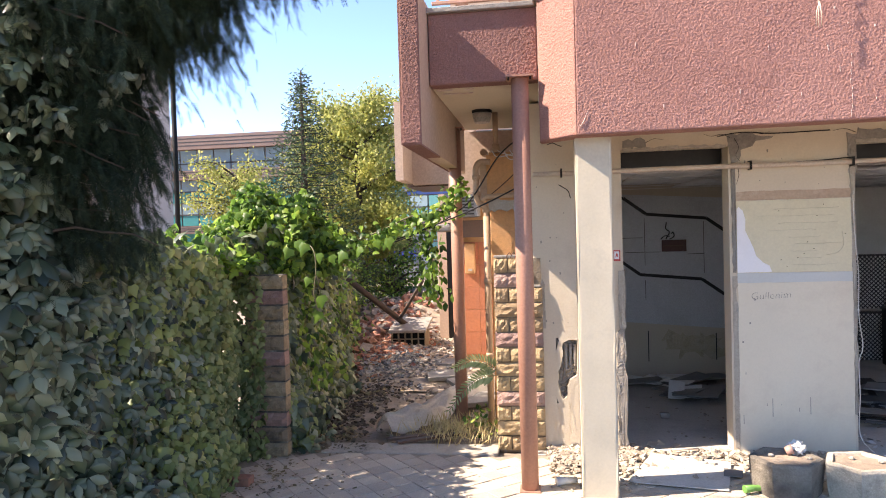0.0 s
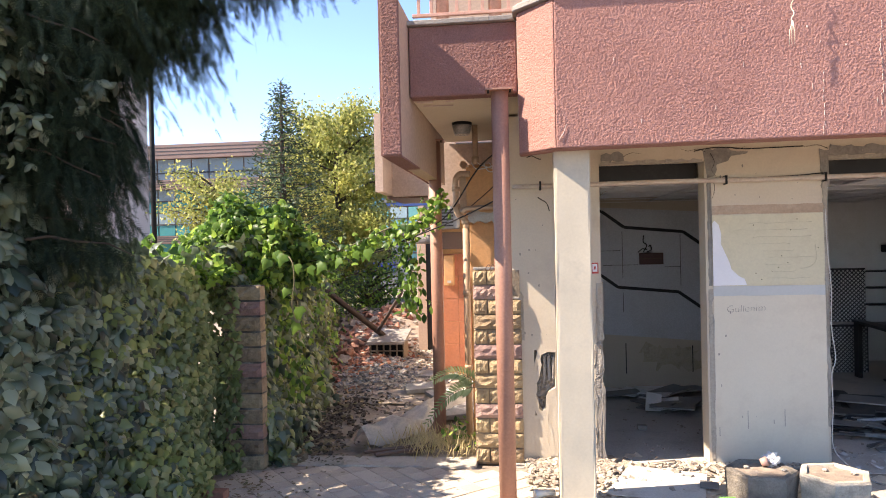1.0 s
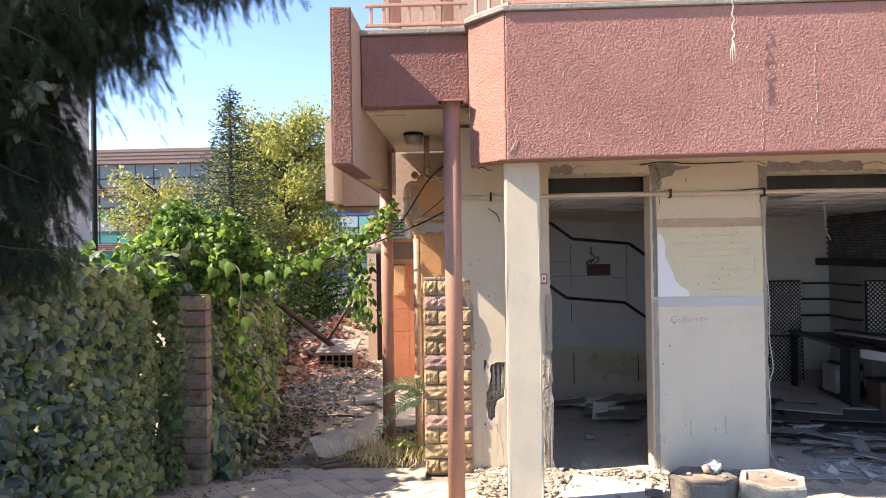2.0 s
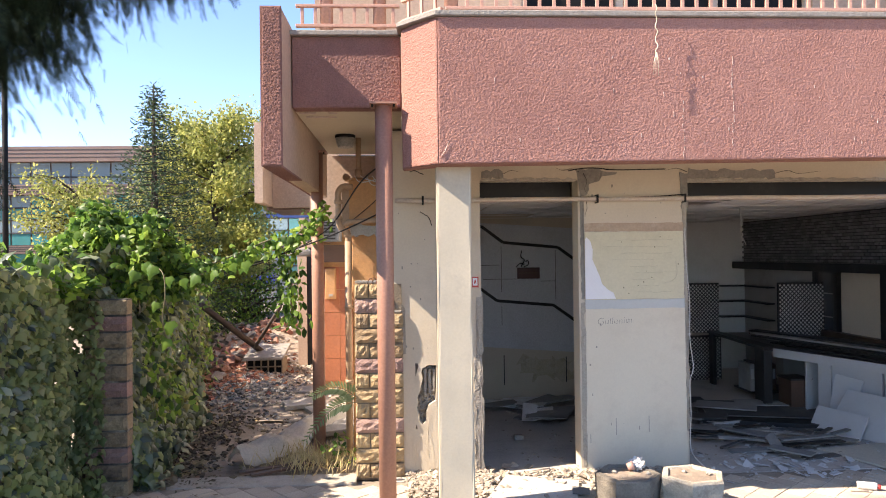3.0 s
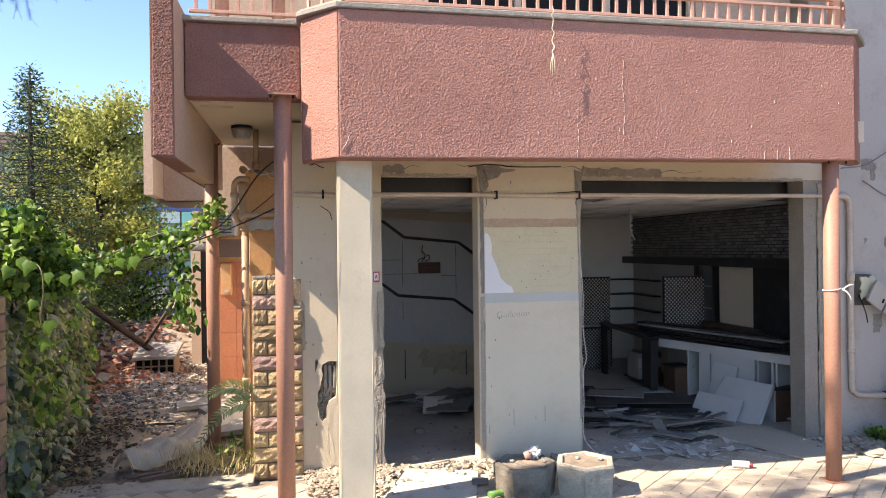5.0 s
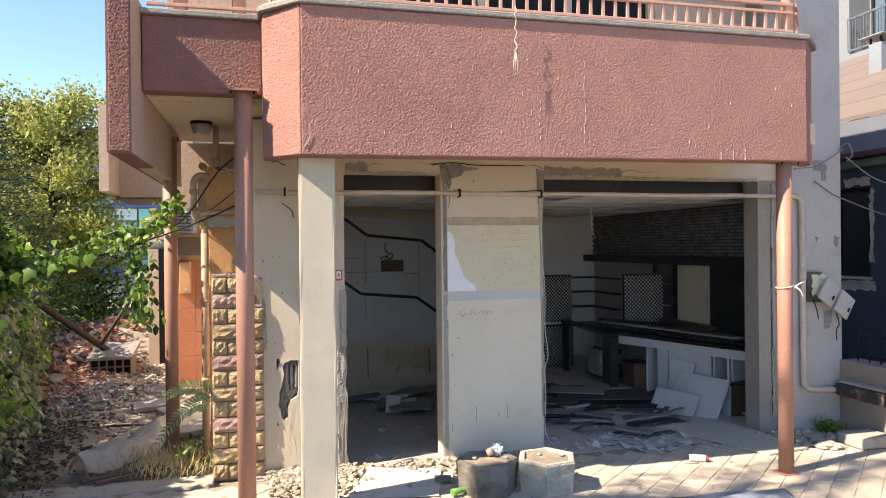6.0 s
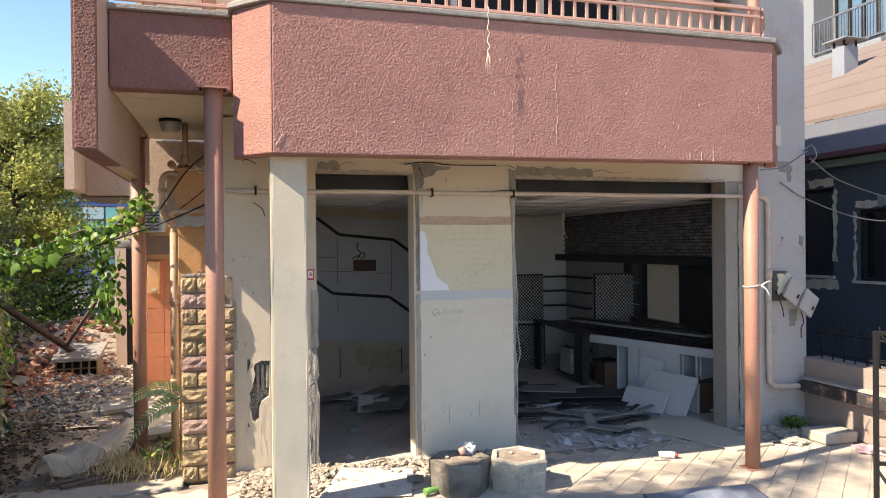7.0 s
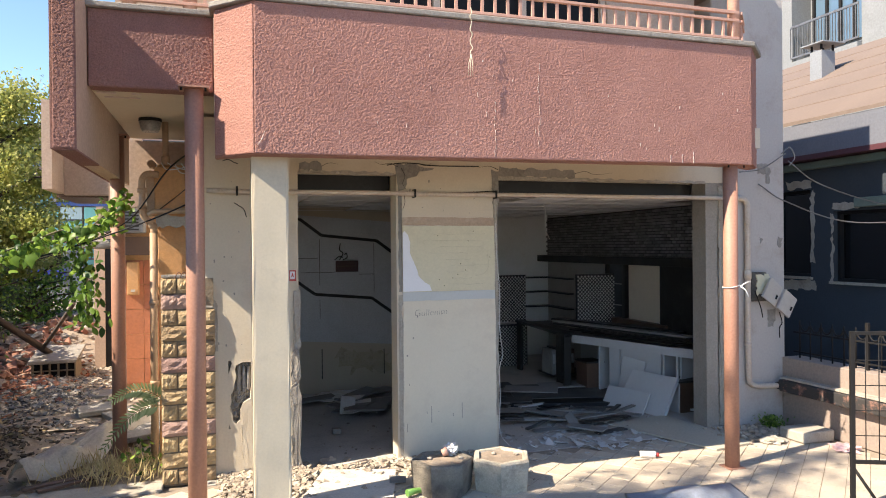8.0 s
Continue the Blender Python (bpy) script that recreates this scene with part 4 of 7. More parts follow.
for row in (((0.55, 2.33), (0.89, 2.09), (1.146, 1.896), (1.815, 1.83), (2.14, 1.59)), ((0.55, 1.58), (0.88, 1.33), (1.065, 1.193), (1.752, 1.13), (2.14, 0.85))):
    row = [(max(x, 0.3), min(z, 2.1)) for x, z in row]
    for (xa, za), (xb, zb) in zip(row, row[1:]):
        d = Vector((xb - xa, 0, zb - za))
        nrm = Vector((-d.z, 0, d.x)).normalized() * 0.018
        pts = [Vector((xa, 0, za)) - nrm, Vector((xb, 0, zb)) - nrm, Vector((xb, 0, zb)) + nrm, Vector((xa, 0, za)) + nrm]
        under("trim", plate(bmesh.new(), [(p.x, p.z) for p in pts], 8.41, 8.425), BLACK, lining, "black trim strip")
for x, z0, z1 in ((1.12, 1.3, 1.85), (1.78, 1.2, 1.8), (1.12, 0.9, 1.13)):
    under("seam", boxes((x, x + 0.006, 8.4225, 8.4245, z0, z1)), DARKCONC, lining)
for x0, x1, z in ((0.9, 1.3, 1.45), (0.85, 1.1, 1.62), (1.6, 1.78, 1.42)):
    under("seam", boxes((x0, x1, 8.4225, 8.4245, z, z + 0.006)), DARKCONC, lining)
plaque = thing("wall_plaque", (1.45, 8.41, 1.45), "dark red-brown plaque with wires on the lining", "plaque")
under("face", boxes((1.313, 1.587, 8.40, 8.424, 1.455, 1.59), bevel=0.004), surface("dark_red_brown", ((0.10, 0.035, 0.028), (0.075, 0.028, 0.022)), 5, 0.5, 0.1, 40), plaque)
under("stripe", boxes((1.33, 1.57, 8.396, 8.40, 1.518, 1.53)), BROWNLAM, plaque)
for pts in (((1.36, 8.41, 1.60), (1.40, 8.40, 1.68), (1.36, 8.40, 1.72), (1.37, 8.41, 1.80)), ((1.40, 8.41, 1.60), (1.45, 8.40, 1.63), (1.44, 8.40, 1.68), (1.42, 8.41, 1.66)), ((1.30, 8.41, 1.60), (1.35, 8.40, 1.64), (1.40, 8.40, 1.63))):
    under("wire", tube(bmesh.new(), curve_pts(pts, 4), 0.006, 5), IRON, plaque)
for x, z0, z1 in ((1.145, 0.17, 0.53), (1.905, 0.19, 0.50)):
    tagged(part("wall_slot", boxes((x - 0.005, x + 0.005, 8.443, 8.449, z0, z1)), IRON), "dark bracket slot on the dusty wall", "bracket", kind="structure")
tagged(part("wire_drop", tube(bmesh.new(), curve_pts([(3.34, 6.9, 2.2), (3.35, 6.88, 2.05), (3.34, 6.86, 1.93), (3.385, 6.86, 1.82)], 5), 0.0045, 5), WIRE), "pale wire hanging from the ceiling", "wire")


def sheet(name, corners, thick, mat, label, category, group=""):
    """A board given by four corners."""
    c = [Vector(p) for p in corners]
    n = (c[1] - c[0]).cross(c[3] - c[0]).normalized() * thick
    bm = bmesh.new()
    lo, hi = [bm.verts.new(p) for p in c], [bm.verts.new(p + n) for p in c]
    bm.faces.new(lo[::-1])
    bm.faces.new(hi)
    for i in range(4):
        bm.faces.new((lo[i], lo[(i + 1) % 4], hi[(i + 1) % 4], hi[i]))
    return tagged(part(name, bm, mat), label, category, group)


DUSTBOARD = surface("dusty_black_board", ((0.06, 0.058, 0.055), (0.10, 0.096, 0.09)), 3, 0.7, 0.1, 40, (0.20, 0.19, 0.175), 4, 0.6)
rb_ = random.Random(21)
BOARDS = [GREYLAM, WHITELAM, BLACK, GREYLAM, BLACK]


def scatter_boards(n, x0, x1, y0, y1, lmin, lmax, wmin, wmax, group, label, mats, zmax=0.08):
    for k in range(n):
        x, y, a = rb_.uniform(x0, x1), rb_.uniform(y0, y1), rb_.uniform(-0.9, 0.9)
        ln, w = rb_.uniform(lmin, lmax) / 2, rb_.uniform(wmin, wmax) / 2
        z = rb_.uniform(0.002, zmax)
        t = rb_.uniform(-0.03, 0.07)
        ca, sa = math.cos(a), math.sin(a)
        q = [(x + u * ln * ca - v * w * sa, y + u * ln * sa + v * w * ca, max(0.002, z + u * t * ln + v * t * w)) for u, v in ((-1, -1), (1, -1), (1, 1), (-1, 1))]
        sheet("broken_board", q, 0.012, mats[k % len(mats)], label, "board", group)


scatter_boards(14, 0.85, 1.75, 7.1, 8.2, 0.25, 0.6, 0.1, 0.4, "fallen boards in the small room", "dusty grey ceiling board fallen on the floor", [GREYLAM, CEILTILE, GREYLAM])
for q in (((1.15, 7.2, 0.03), (1.32, 7.3, 0.0), (1.36, 7.46, 0.13), (1.2, 7.42, 0.17)), ((1.3, 7.25, 0.02), (1.5, 7.3, 0.03), (1.55, 7.55, 0.09), (1.34, 7.5, 0.08))):
    sheet("crumpled_sheet", q, 0.008, CEILTILE, "bent pale sheet on the debris", "sheet", "bent sheets")
tagged(part("loose_brick", roughen(boxes((0.98, 1.06, 6.55, 6.61, 0.0, 0.05), bevel=0.006), 0.006, 20), CONCRETE), "small dark stone on the dusty floor", "stone")
scatter_boards(16, 2.4, 3.6, 6.0, 7.0, 0.3, 0.8, 0.03, 0.08, "broken strips on the shop floor", "broken laminate strip on the shop floor", [GREYLAM, BLACK, GREYLAM, DUSTBOARD])
scatter_boards(10, 2.4, 3.3, 6.2, 8.2, 0.3, 0.6, 0.1, 0.3, "broken boards on the shop floor", "dusty broken board on the shop floor", [GREYLAM, DUSTBOARD, BLACK])
scatter_boards(9, 2.9, 4.1, 5.75, 6.5, 0.2, 0.5, 0.04, 0.2, "broken strips on the shop floor", "broken laminate strip on the shop floor", [GREYLAM, DUSTBOARD, GREYLAM])
# a broad black cabinet back thrown flat, with thinner boards over it
for k, (x, y, lx, ly, z, rz, mat, label) in enumerate((
        (3.72, 7.26, 1.28, 0.95, 0.0, -20, BLACK, "broad black cabinet back thrown flat on the floor"),
        (3.68, 7.34, 1.05, 0.75, 0.055, -16, DUSTBOARD, "dusty black board lying on the cabinet back"),
        (3.42, 7.45, 0.62, 0.34, 0.073, -28, GREYLAM, "grey board lying on the cabinet back"),
        (3.90, 7.55, 0.60, 0.30, 0.073, -12, GREYLAM, "grey board lying on the cabinet back"),
        (2.85, 7.25, 0.62, 0.40, 0.0, 16, DUSTBOARD, "dusty black board on the floor"),
        (3.05, 8.10, 0.80, 0.40, 0.0, -8, BLACK, "black cabinet board thrown flat on the floor"),
        (2.65, 8.6, 0.5, 0.4, 0.0, 12, GREYLAM, "grey board thrown flat on the floor"))):
    m = Matrix.Translation((x, y, z)) @ pose(0, 0, 0, 0.3, -0.4, rz)
    h = 0.05 if lx > 1.2 else 0.016
    tagged(part("cabinet_board", box(bmesh.new(), -lx / 2, lx / 2, -ly / 2, ly / 2, 0.004, h, 0.003, m), mat), label, "board", "cabinet panels on the floor")
for x, y, ln, rz, mat in ((3.25, 6.9, 0.55, 20, WHITELAM), (2.9, 6.35, 0.9, -22, BLACK), (3.05, 6.25, 0.85, -17, GREYLAM), (3.7, 6.55, 0.5, -4, DUSTBOARD), (3.45, 6.42, 0.7, -3, GREYLAM), (2.75, 6.75, 0.6, -35, BLACK)):
    m = Matrix.Translation((x, y, 0.03)) @ pose(0, 0, 0, 1, 1.2, rz)
    tagged(part("edge_strip", box(bmesh.new(), -ln / 2, ln / 2, -0.018, 0.018, 0, 0.018, 0.002, m), mat), "long narrow laminate strip on the floor", "strip", "edge strips on the floor")
sheet("crumpled_sheet", ((3.13, 5.86, 0.002), (3.24, 5.88, 0.004), (3.24, 6.12, 0.13), (3.15, 6.10, 0.10)), 0.006, GREYLAM, "bent pale sheet among the strips", "sheet", "bent sheets")


def slanted(rows):
    """Upright panels along the counter's front: each from s0 to s1 of the edge line, z0 to z1, set back and this thick."""
    a, d = Vector((4.06, 7.62, 0)), Vector((0.60, -1.66, 0))
    n = Vector((d.y, -d.x, 0)).normalized() * -1
    bm = bmesh.new()
    for s0, s1, z0, z1, back, thick in rows:
        p, q = a + d * s0 + n * back, a + d * s1 + n * back
        prism(bm, [(p.x, p.y), (q.x, q.y), (q.x + n.x * thick, q.y + n.y * thick), (p.x + n.x * thick, p.y + n.y * thick)], z0, z1)
    return bm


counter = thing("counter", (4.75, 7.5, 0), "long white open-shelved counter with a dark top", "counter")
under("top", prism(bmesh.new(), [(4.06, 7.62), (4.66, 5.96), (5.04, 5.96), (5.04, 9.2), (4.10, 9.2)], 0.63, 0.668), surface("grey_counter_top", ((0.10, 0.10, 0.10), (0.15, 0.145, 0.14)), 3, 0.5, 0.1, 40, (0.28, 0.27, 0.25), 3, 0.5), counter, "dusty dark worktop")
under("edge_band", slanted(((0.0, 1.0, 0.575, 0.666, -0.016, 0.014),)), WHITELAM, counter, "white edge band")
for s0, s1 in ((0.30, 0.39), (0.39, 0.70), (0.80, 0.82)):
    under("front_panel", slanted(((s0, s1 - 0.006, 0.0, 0.573, 0.03, 0.018),)), WHITELAM, counter)
for s0 in (0.20, 0.30, 0.70, 0.82):
    under("divider", slanted(((s0, s0 + 0.012, 0.0, 0.628, 0.05, 0.40),)), WHITELAM, counter)
under("back_panel", boxes((5.0, 5.02, 5.97, 9.15, 0.0, 0.625)), WHITELAM, counter)
under("bottom_shelf", slanted(((0.205, 0.98, 0.02, 0.038, 0.055, 0.34),)), WHITELAM, counter)
desk = thing("return_desk", (4.0, 8.5, 0), "black desk return with files stored beneath", "desk")
under("top", prism(bmesh.new(), [(3.86, 7.46), (4.055, 7.62), (4.095, 9.2), (3.99, 9.2)], 0.668, 0.70), BLACK, desk)
under("leg_panel", boxes((3.86, 3.95, 7.46, 7.50, 0, 0.667), (3.90, 3.95, 7.5, 7.75, 0, 0.667), bevel=0.003), BLACK, desk)
under("leg_panel", boxes((4.0, 4.04, 9.05, 9.18, 0, 0.667)), BLACK, desk)
under("shelf", boxes((4.06, 4.60, 8.15, 8.6, 0.06, 0.08)), BLACK, desk)
for k in range(5):
    x = 4.07 + 0.066 * k
    f = thing("file_binder", (x, 8.3, 0.08), "upright office binder under the desk", "binder", "binders under the desk")
    under("cover", boxes((x, x + 0.054, 8.2, 8.5, 0.08, 0.40 + 0.015 * (k % 2)), bevel=0.003), (GREYLAM, BLACK, GREYLAM, GREYLAM, BROWNLAM)[k], f)
    under("spine_label", boxes((x + 0.012, x + 0.042, 8.196, 8.2, 0.22, 0.34)), WHITELAM, f)
for x0, x1, y0, y1, z1 in ((4.08, 4.30, 7.32, 7.58, 0.36), (4.52, 4.78, 6.17, 6.42, 0.31)):
    c = thing("drawer_box", (x0, y0, 0), "brown drawer box with a dark top", "cabinet", "drawer boxes")
    under("body", boxes((x0, x1, y0, y1, 0.0, z1), bevel=0.004), BROWNLAM, c)
    under("top", boxes((x0 - 0.01, x1 + 0.01, y0 - 0.01, y1 + 0.01, z1 + 0.001, z1 + 0.02)), BLACK, c)
    if y0 < 7:
        under("side_panel", boxes((x0 - 0.016, x0 - 0.002, y0, y1, 0.0, z1)), WHITELAM, c, "white side panel")
for k, (dx, dy, z, mat) in enumerate(((0, 0, 0.0, BLACK), (0.05, 0.2, 0.018, GREYLAM), (-0.06, -0.25, 0.036, BLACK), (0.08, 0.1, 0.054, BLACK), (-0.1, -0.4, 0.012, BLACK))):
    m = Matrix.Translation((4.60 + dx, 7.2 + dy, 0.67 + z)) @ pose(0, 0, 0, 0, 0, 21 - 2.3 * k)
    tagged(part("long_board", box(bmesh.new(), -0.06 - 0.015 * k, 0.06 + 0.015 * k, -0.9 + 0.1 * k, 0.9, 0, 0.016, 0.002, m), mat), "long dark board lying on the counter", "board", "boards on the counter")
for k in range(5):
    m = Matrix.Translation((4.46 + 0.08 * k, 7.35 + 0.10 * k, 0.715 + 0.022 * (k % 3))) @ pose(0, 0, 0, 0.3, 0.6, 15 + 3.1 * k)
    tagged(part("long_board", box(bmesh.new(), -0.07, 0.07, -1.15 + 0.1 * k, 1.0, 0, 0.02, 0.002, m), (BLACK, GREYLAM, BLACK, BROWNLAM, BLACK)[k]), "long dark board lying on the counter", "board", "boards on the counter")
sheet("leaning_panel", ((4.08, 6.70, 0.004), (4.235, 6.05, 0.004), (4.44, 6.10, 0.385), (4.29, 6.68, 0.385)), -0.035, WHITELAM, "white cabinet door leaning on the counter", "panel", "leaning cabinet doors")
sheet("leaning_panel", ((3.93, 6.74, 0.004), (4.10, 6.22, 0.004), (4.22, 6.26, 0.21), (4.06, 6.80, 0.21)), -0.014, WHITELAM, "white board tipped against a cabinet door", "panel", "leaning cabinet doors")
sheet("leaning_panel", ((4.20, 6.88, 0.02), (4.30, 6.62, 0.02), (4.41, 6.62, 0.47), (4.31, 6.90, 0.50)), -0.016, WHITELAM, "white cabinet door leaning on the counter", "panel", "leaning cabinet doors")

# lattice-pattern acoustic boards
LATTICE = surface("pale_lattice", ((0.62, 0.60, 0.56), (0.55, 0.53, 0.5)), 4, 0.7, 0.0, 40)


def acoustic_board(origin, along, width, z0, z1, label):
    t = thing("acoustic_board", origin, label, "acoustic board", "lattice boards")
    o, u = Vector(origin), Vector(along)
    nrm = Vector((-u.y, u.x, 0)) * -1
    m = Matrix((( u.x, -nrm.x, 0, o.x), (u.y, -nrm.y, 0, o.y), (0, 0, 1, 0), (0, 0, 0, 1)))
    under("panel", box(bmesh.new(), 0, width, 0, 0.03, z0, z1, 0, m), BLACK, t)
    bm = bmesh.new()
    s = 0.05
    for i in range(int(width / s)):
        for j in range(int((z1 - z0) / s * 2)):
            cx, cz, r = (i + 0.5 + 0.5 * (j % 2)) * s, z0 + (j + 0.5) * s / 2, 0.0155
            if cx > width - 0.01:
                continue
            vs = [bm.verts.new(m @ Vector(p)) for p in ((cx - r, -0.001, cz), (cx, -0.001, cz - r), (cx + r, -0.001, cz), (cx, -0.001, cz + r), (cx, -0.008, cz))]
            for k in range(4):
                bm.faces.new((vs[k], vs[(k + 1) % 4], vs[4]))
    tagged(under("lattice", bm, LATTICE, t, "pale raised lattice dots"), kind="stuff")
    return t


acoustic_board((3.74, 9.3, 0), (1, 0, 0), 0.46, 0.66, 1.33, "dark board with a pale lattice pattern by the desk")
acoustic_board((3.78, 9.32, 0), (1, 0, 0), 0.45, 0.02, 0.62, "dark board with a pale lattice pattern by the desk")
acoustic_board((4.43, 8.2, 0), (1, 0, 0), 0.56, 0.675, 1.37, "dark board with a pale lattice pattern behind the counter")
for z in (1.235, 1.01, 0.78):
    tagged(part("wall_shelf", boxes((4.60, 5.045, 10.1, 10.295, z, z + 0.02), (4.93, 5.045, 9.42, 10.1, z, z + 0.02), bevel=0.002), BLACK), "thin black wall shelf in the back corner", "shelf", "corner shelves")
ledge = thing("wall_ledge", (4.95, 8, 1.5), "black ledge under the dark brick panel", "ledge")
under("body", boxes((4.85, 5.045, 5.82, 10.28, 1.50, 1.60), bevel=0.004), BLACK, ledge)
bricks = thing("brick_panel", (5.04, 8, 1.6), "black brick-patterned wall panel above the ledge", "wall panel")
under("backing", boxes((5.035, 5.047, 5.82, 10.28, 1.602, 2.19)), BLACK, bricks)
bm = bmesh.new()
for j in range(15):
    for i in range(46):
        y = 5.84 + 0.096 * i + 0.048 * (j % 2)
        d = 0.012 + 0.008 * rb_.random()
        box(bm, 5.034 - d, 5.0345, y, y + 0.085, 1.608 + 0.0385 * j, 1.638 + 0.0385 * j)
tagged(under("raised_bricks", bm, surface("black_brick", ((0.21, 0.207, 0.205), (0.15, 0.147, 0.145)), 9, 0.5, 0.3, 60, (0.05, 0.05, 0.05), 5, 0.4, islands=0.4), bricks), kind="stuff")
tagged(part("wall_socket", boxes((4.99, 5.03, 5.95, 6.03, 1.66, 1.86)), BLACK), "black recessed box at the end of the brick panel", "fitting")
for y, w in ((8.36, 0.05), (7.93, 0.07)):
    tagged(part("black_post", boxes((4.98, 5.045, y, y + w, 0.64, 1.5)), BLACK), "slim black upright behind the counter", "post", "uprights behind the counter")
gp = thing("glass_panel", (5.0, 8.1, 0.65), "dark glass panel with pale shelf lines", "panel")
under("pane", boxes((5.02, 5.035, 8.0, 8.36, 0.645, 1.5)), glass("smoked_glass", (0.05, 0.055, 0.06)), gp)
for z in (0.95, 1.23):
    under("shelf_line", boxes((5.005, 5.02, 8.0, 8.36, z, z + 0.012)), GREYLAM, gp)
tagged(part("cream_panel", boxes((5.02, 5.045, 7.19, 7.9, 0.645, 1.5)), CREAM), "pale panel behind the counter", "panel")
tagged(part("rear_rail", boxes((4.92, 5.03, 7.0, 8.15, 0.672, 0.80), bevel=0.003), BROWNLAM), "dark brown board standing along the back of the counter", "board")
dp = thing("dark_cupboard", (5.0, 6.5, 0.64), "black cupboard doors behind the counter", "cupboard")
under("door", boxes((4.97, 5.045, 6.52, 7.16, 0.645, 1.5), bevel=0.004), BLACK, dp)
under("door", boxes((4.97, 5.045, 5.85, 6.50, 0.645, 1.5), bevel=0.004), BLACK, dp)
under("edge_strip", boxes((4.962, 4.97, 6.50, 6.53, 0.65, 1.49)), METAL, dp, "thin metal edge strip")

# mustard stains low on the small room's back wall
MUSTARD = surface("mustard_stain", ((0.54, 0.45, 0.28), (0.60, 0.53, 0.40)), 6, 0.9, 0.1, 60, (0.30, 0.21, 0.11), 7, 0.6)
tagged(part("wall_stain", plate(bmesh.new(), ragged(1.35, 1.95, 0.24, 0.50, 0.05, 0.07, 71), 8.4465, 8.4505), MUSTARD), "mustard brown stain on the dusty wall", "stain", kind="structure")

# ---- loose things on the ground ----
def hex_planter(cx, cy, turn, mat, label):
    p = thing("concrete_planter", (cx, cy, 0), label, "planter", "hexagonal planters")
    bm = bmesh.new()
    rings = []
    for r, z in ((0.205, 0.0), (0.212, 0.03), (0.222, 0.15), (0.228, 0.215), (0.220, 0.23), (0.185, 0.23), (0.175, 0.205)):
        rings.append([bm.verts.new((cx + r * math.cos(turn + a), cy + r * math.sin(turn + a), z)) for a in (math.pi / 3 * k for k in range(6))])
    for a, b in zip(rings, rings[1:]):
        for k in range(6):
            bm.faces.new((a[k], a[(k + 1) % 6], b[(k + 1) % 6], b[k]))
    bm.faces.new(rings[0][::-1])
    bmesh.ops.subdivide_edges(bm, edges=list(bm.edges), cuts=3, use_grid_fill=True)
    roughen(bm, 0.003, 22)
    under("pot", bm, mat, p)
    bm = bmesh.new()
    vs = [bm.verts.new((cx + 0.178 * math.cos(turn + a), cy + 0.178 * math.sin(turn + a), 0.216)) for a in (math.pi / 3 * k for k in range(6))]
    bm.faces.new(vs)
    bmesh.ops.triangulate(bm, faces=list(bm.faces))
    bmesh.ops.subdivide_edges(bm, edges=list(bm.edges), cuts=5, use_grid_fill=True)
    roughen(bm, 0.012, 16, (0, 0, 1))
    under("earth", bm, SOIL, p, "dry sandy earth fill")
    return p


PLANTER = surface("stained_cast_concrete", ((0.58, 0.51, 0.40), (0.50, 0.44, 0.345)), 6, 0.95, 0.7, 80, (0.24, 0.21, 0.165), 7, 0.8)
SOOTED = surface("soot_stained_concrete", ((0.34, 0.30, 0.24), (0.09, 0.08, 0.07)), 4, 0.95, 0.8, 80, (0.045, 0.04, 0.036), 2.6, 1.0)
hex_planter(1.50, 4.79, math.radians(-128), SOOTED, "hexagonal concrete planter blackened by soot, filled with earth")
hex_planter(1.93, 4.73, math.radians(-112), PLANTER, "pale hexagonal concrete planter filled with sandy earth")


def blob(cx, cy, cz, r, squash, amp, seed, sub=3):
    bm = bmesh.new()
    bmesh.ops.create_icosphere(bm, subdivisions=sub, radius=1)
    for v in bm.verts:
        d = v.co.normalized()
        k = 1 + amp * noise.noise(d * 2.2 + Vector((seed, 0, 0))) + amp * 0.5 * noise.noise(d * 6 + Vector((0, seed, 0)))
        v.co = Vector((cx, cy, cz)) + Vector((d.x * r * k, d.y * r * k, d.z * r * squash * k))
    return bm


PLASTIC = surface("white_plastic_bag", ((0.80, 0.79, 0.77), (0.72, 0.71, 0.69)), 6, 0.4, 0.3, 50)
tagged(part("plastic_bag", blob(1.60, 4.90, 0.255, 0.055, 0.8, 0.7, 3), PLASTIC), "crumpled white plastic bag on the planter", "bag")
tagged(part("plastic_cup", tube(bmesh.new(), [(1.52, 4.86, 0.245), (1.56, 4.85, 0.262)], 0.026, 12, 0.032), surface("pink_cup", ((0.55, 0.32, 0.25), (0.5, 0.3, 0.24)), 5, 0.4, 0.1, 40)), "dented pinkish cup on the planter", "cup")
for x, y in ((1.42, 4.84), (1.64, 4.78), (1.9, 4.8), (2.05, 4.74)):
    tagged(part("pebble", blob(x, y, 0.225, 0.018, 0.6, 0.5, x * 9, 2), PALECONC), "small pale lump on the planter earth", "stone", "lumps on the planters")
DUSTYSHEET = surface("dusty_white_sheet", ((0.68, 0.65, 0.59), (0.60, 0.57, 0.51)), 5, 0.7, 0.1, 60, (0.42, 0.37, 0.30), 5, 0.6)
sheet("fallen_sheet", ((0.50, 4.86, 0.014), (1.13, 4.74, 0.012), (1.28, 5.30, 0.018), (0.74, 5.44, 0.03)), 0.004, DUSTYSHEET, "large white sheet lying on the rubble", "sheet")
sheet("fallen_sheet", ((1.16, 5.0, 0.022), (1.28, 4.98, 0.02), (1.31, 5.1, 0.024), (1.19, 5.14, 0.03)), 0.004, GREYLAM, "small grey card on the rubble", "sheet")
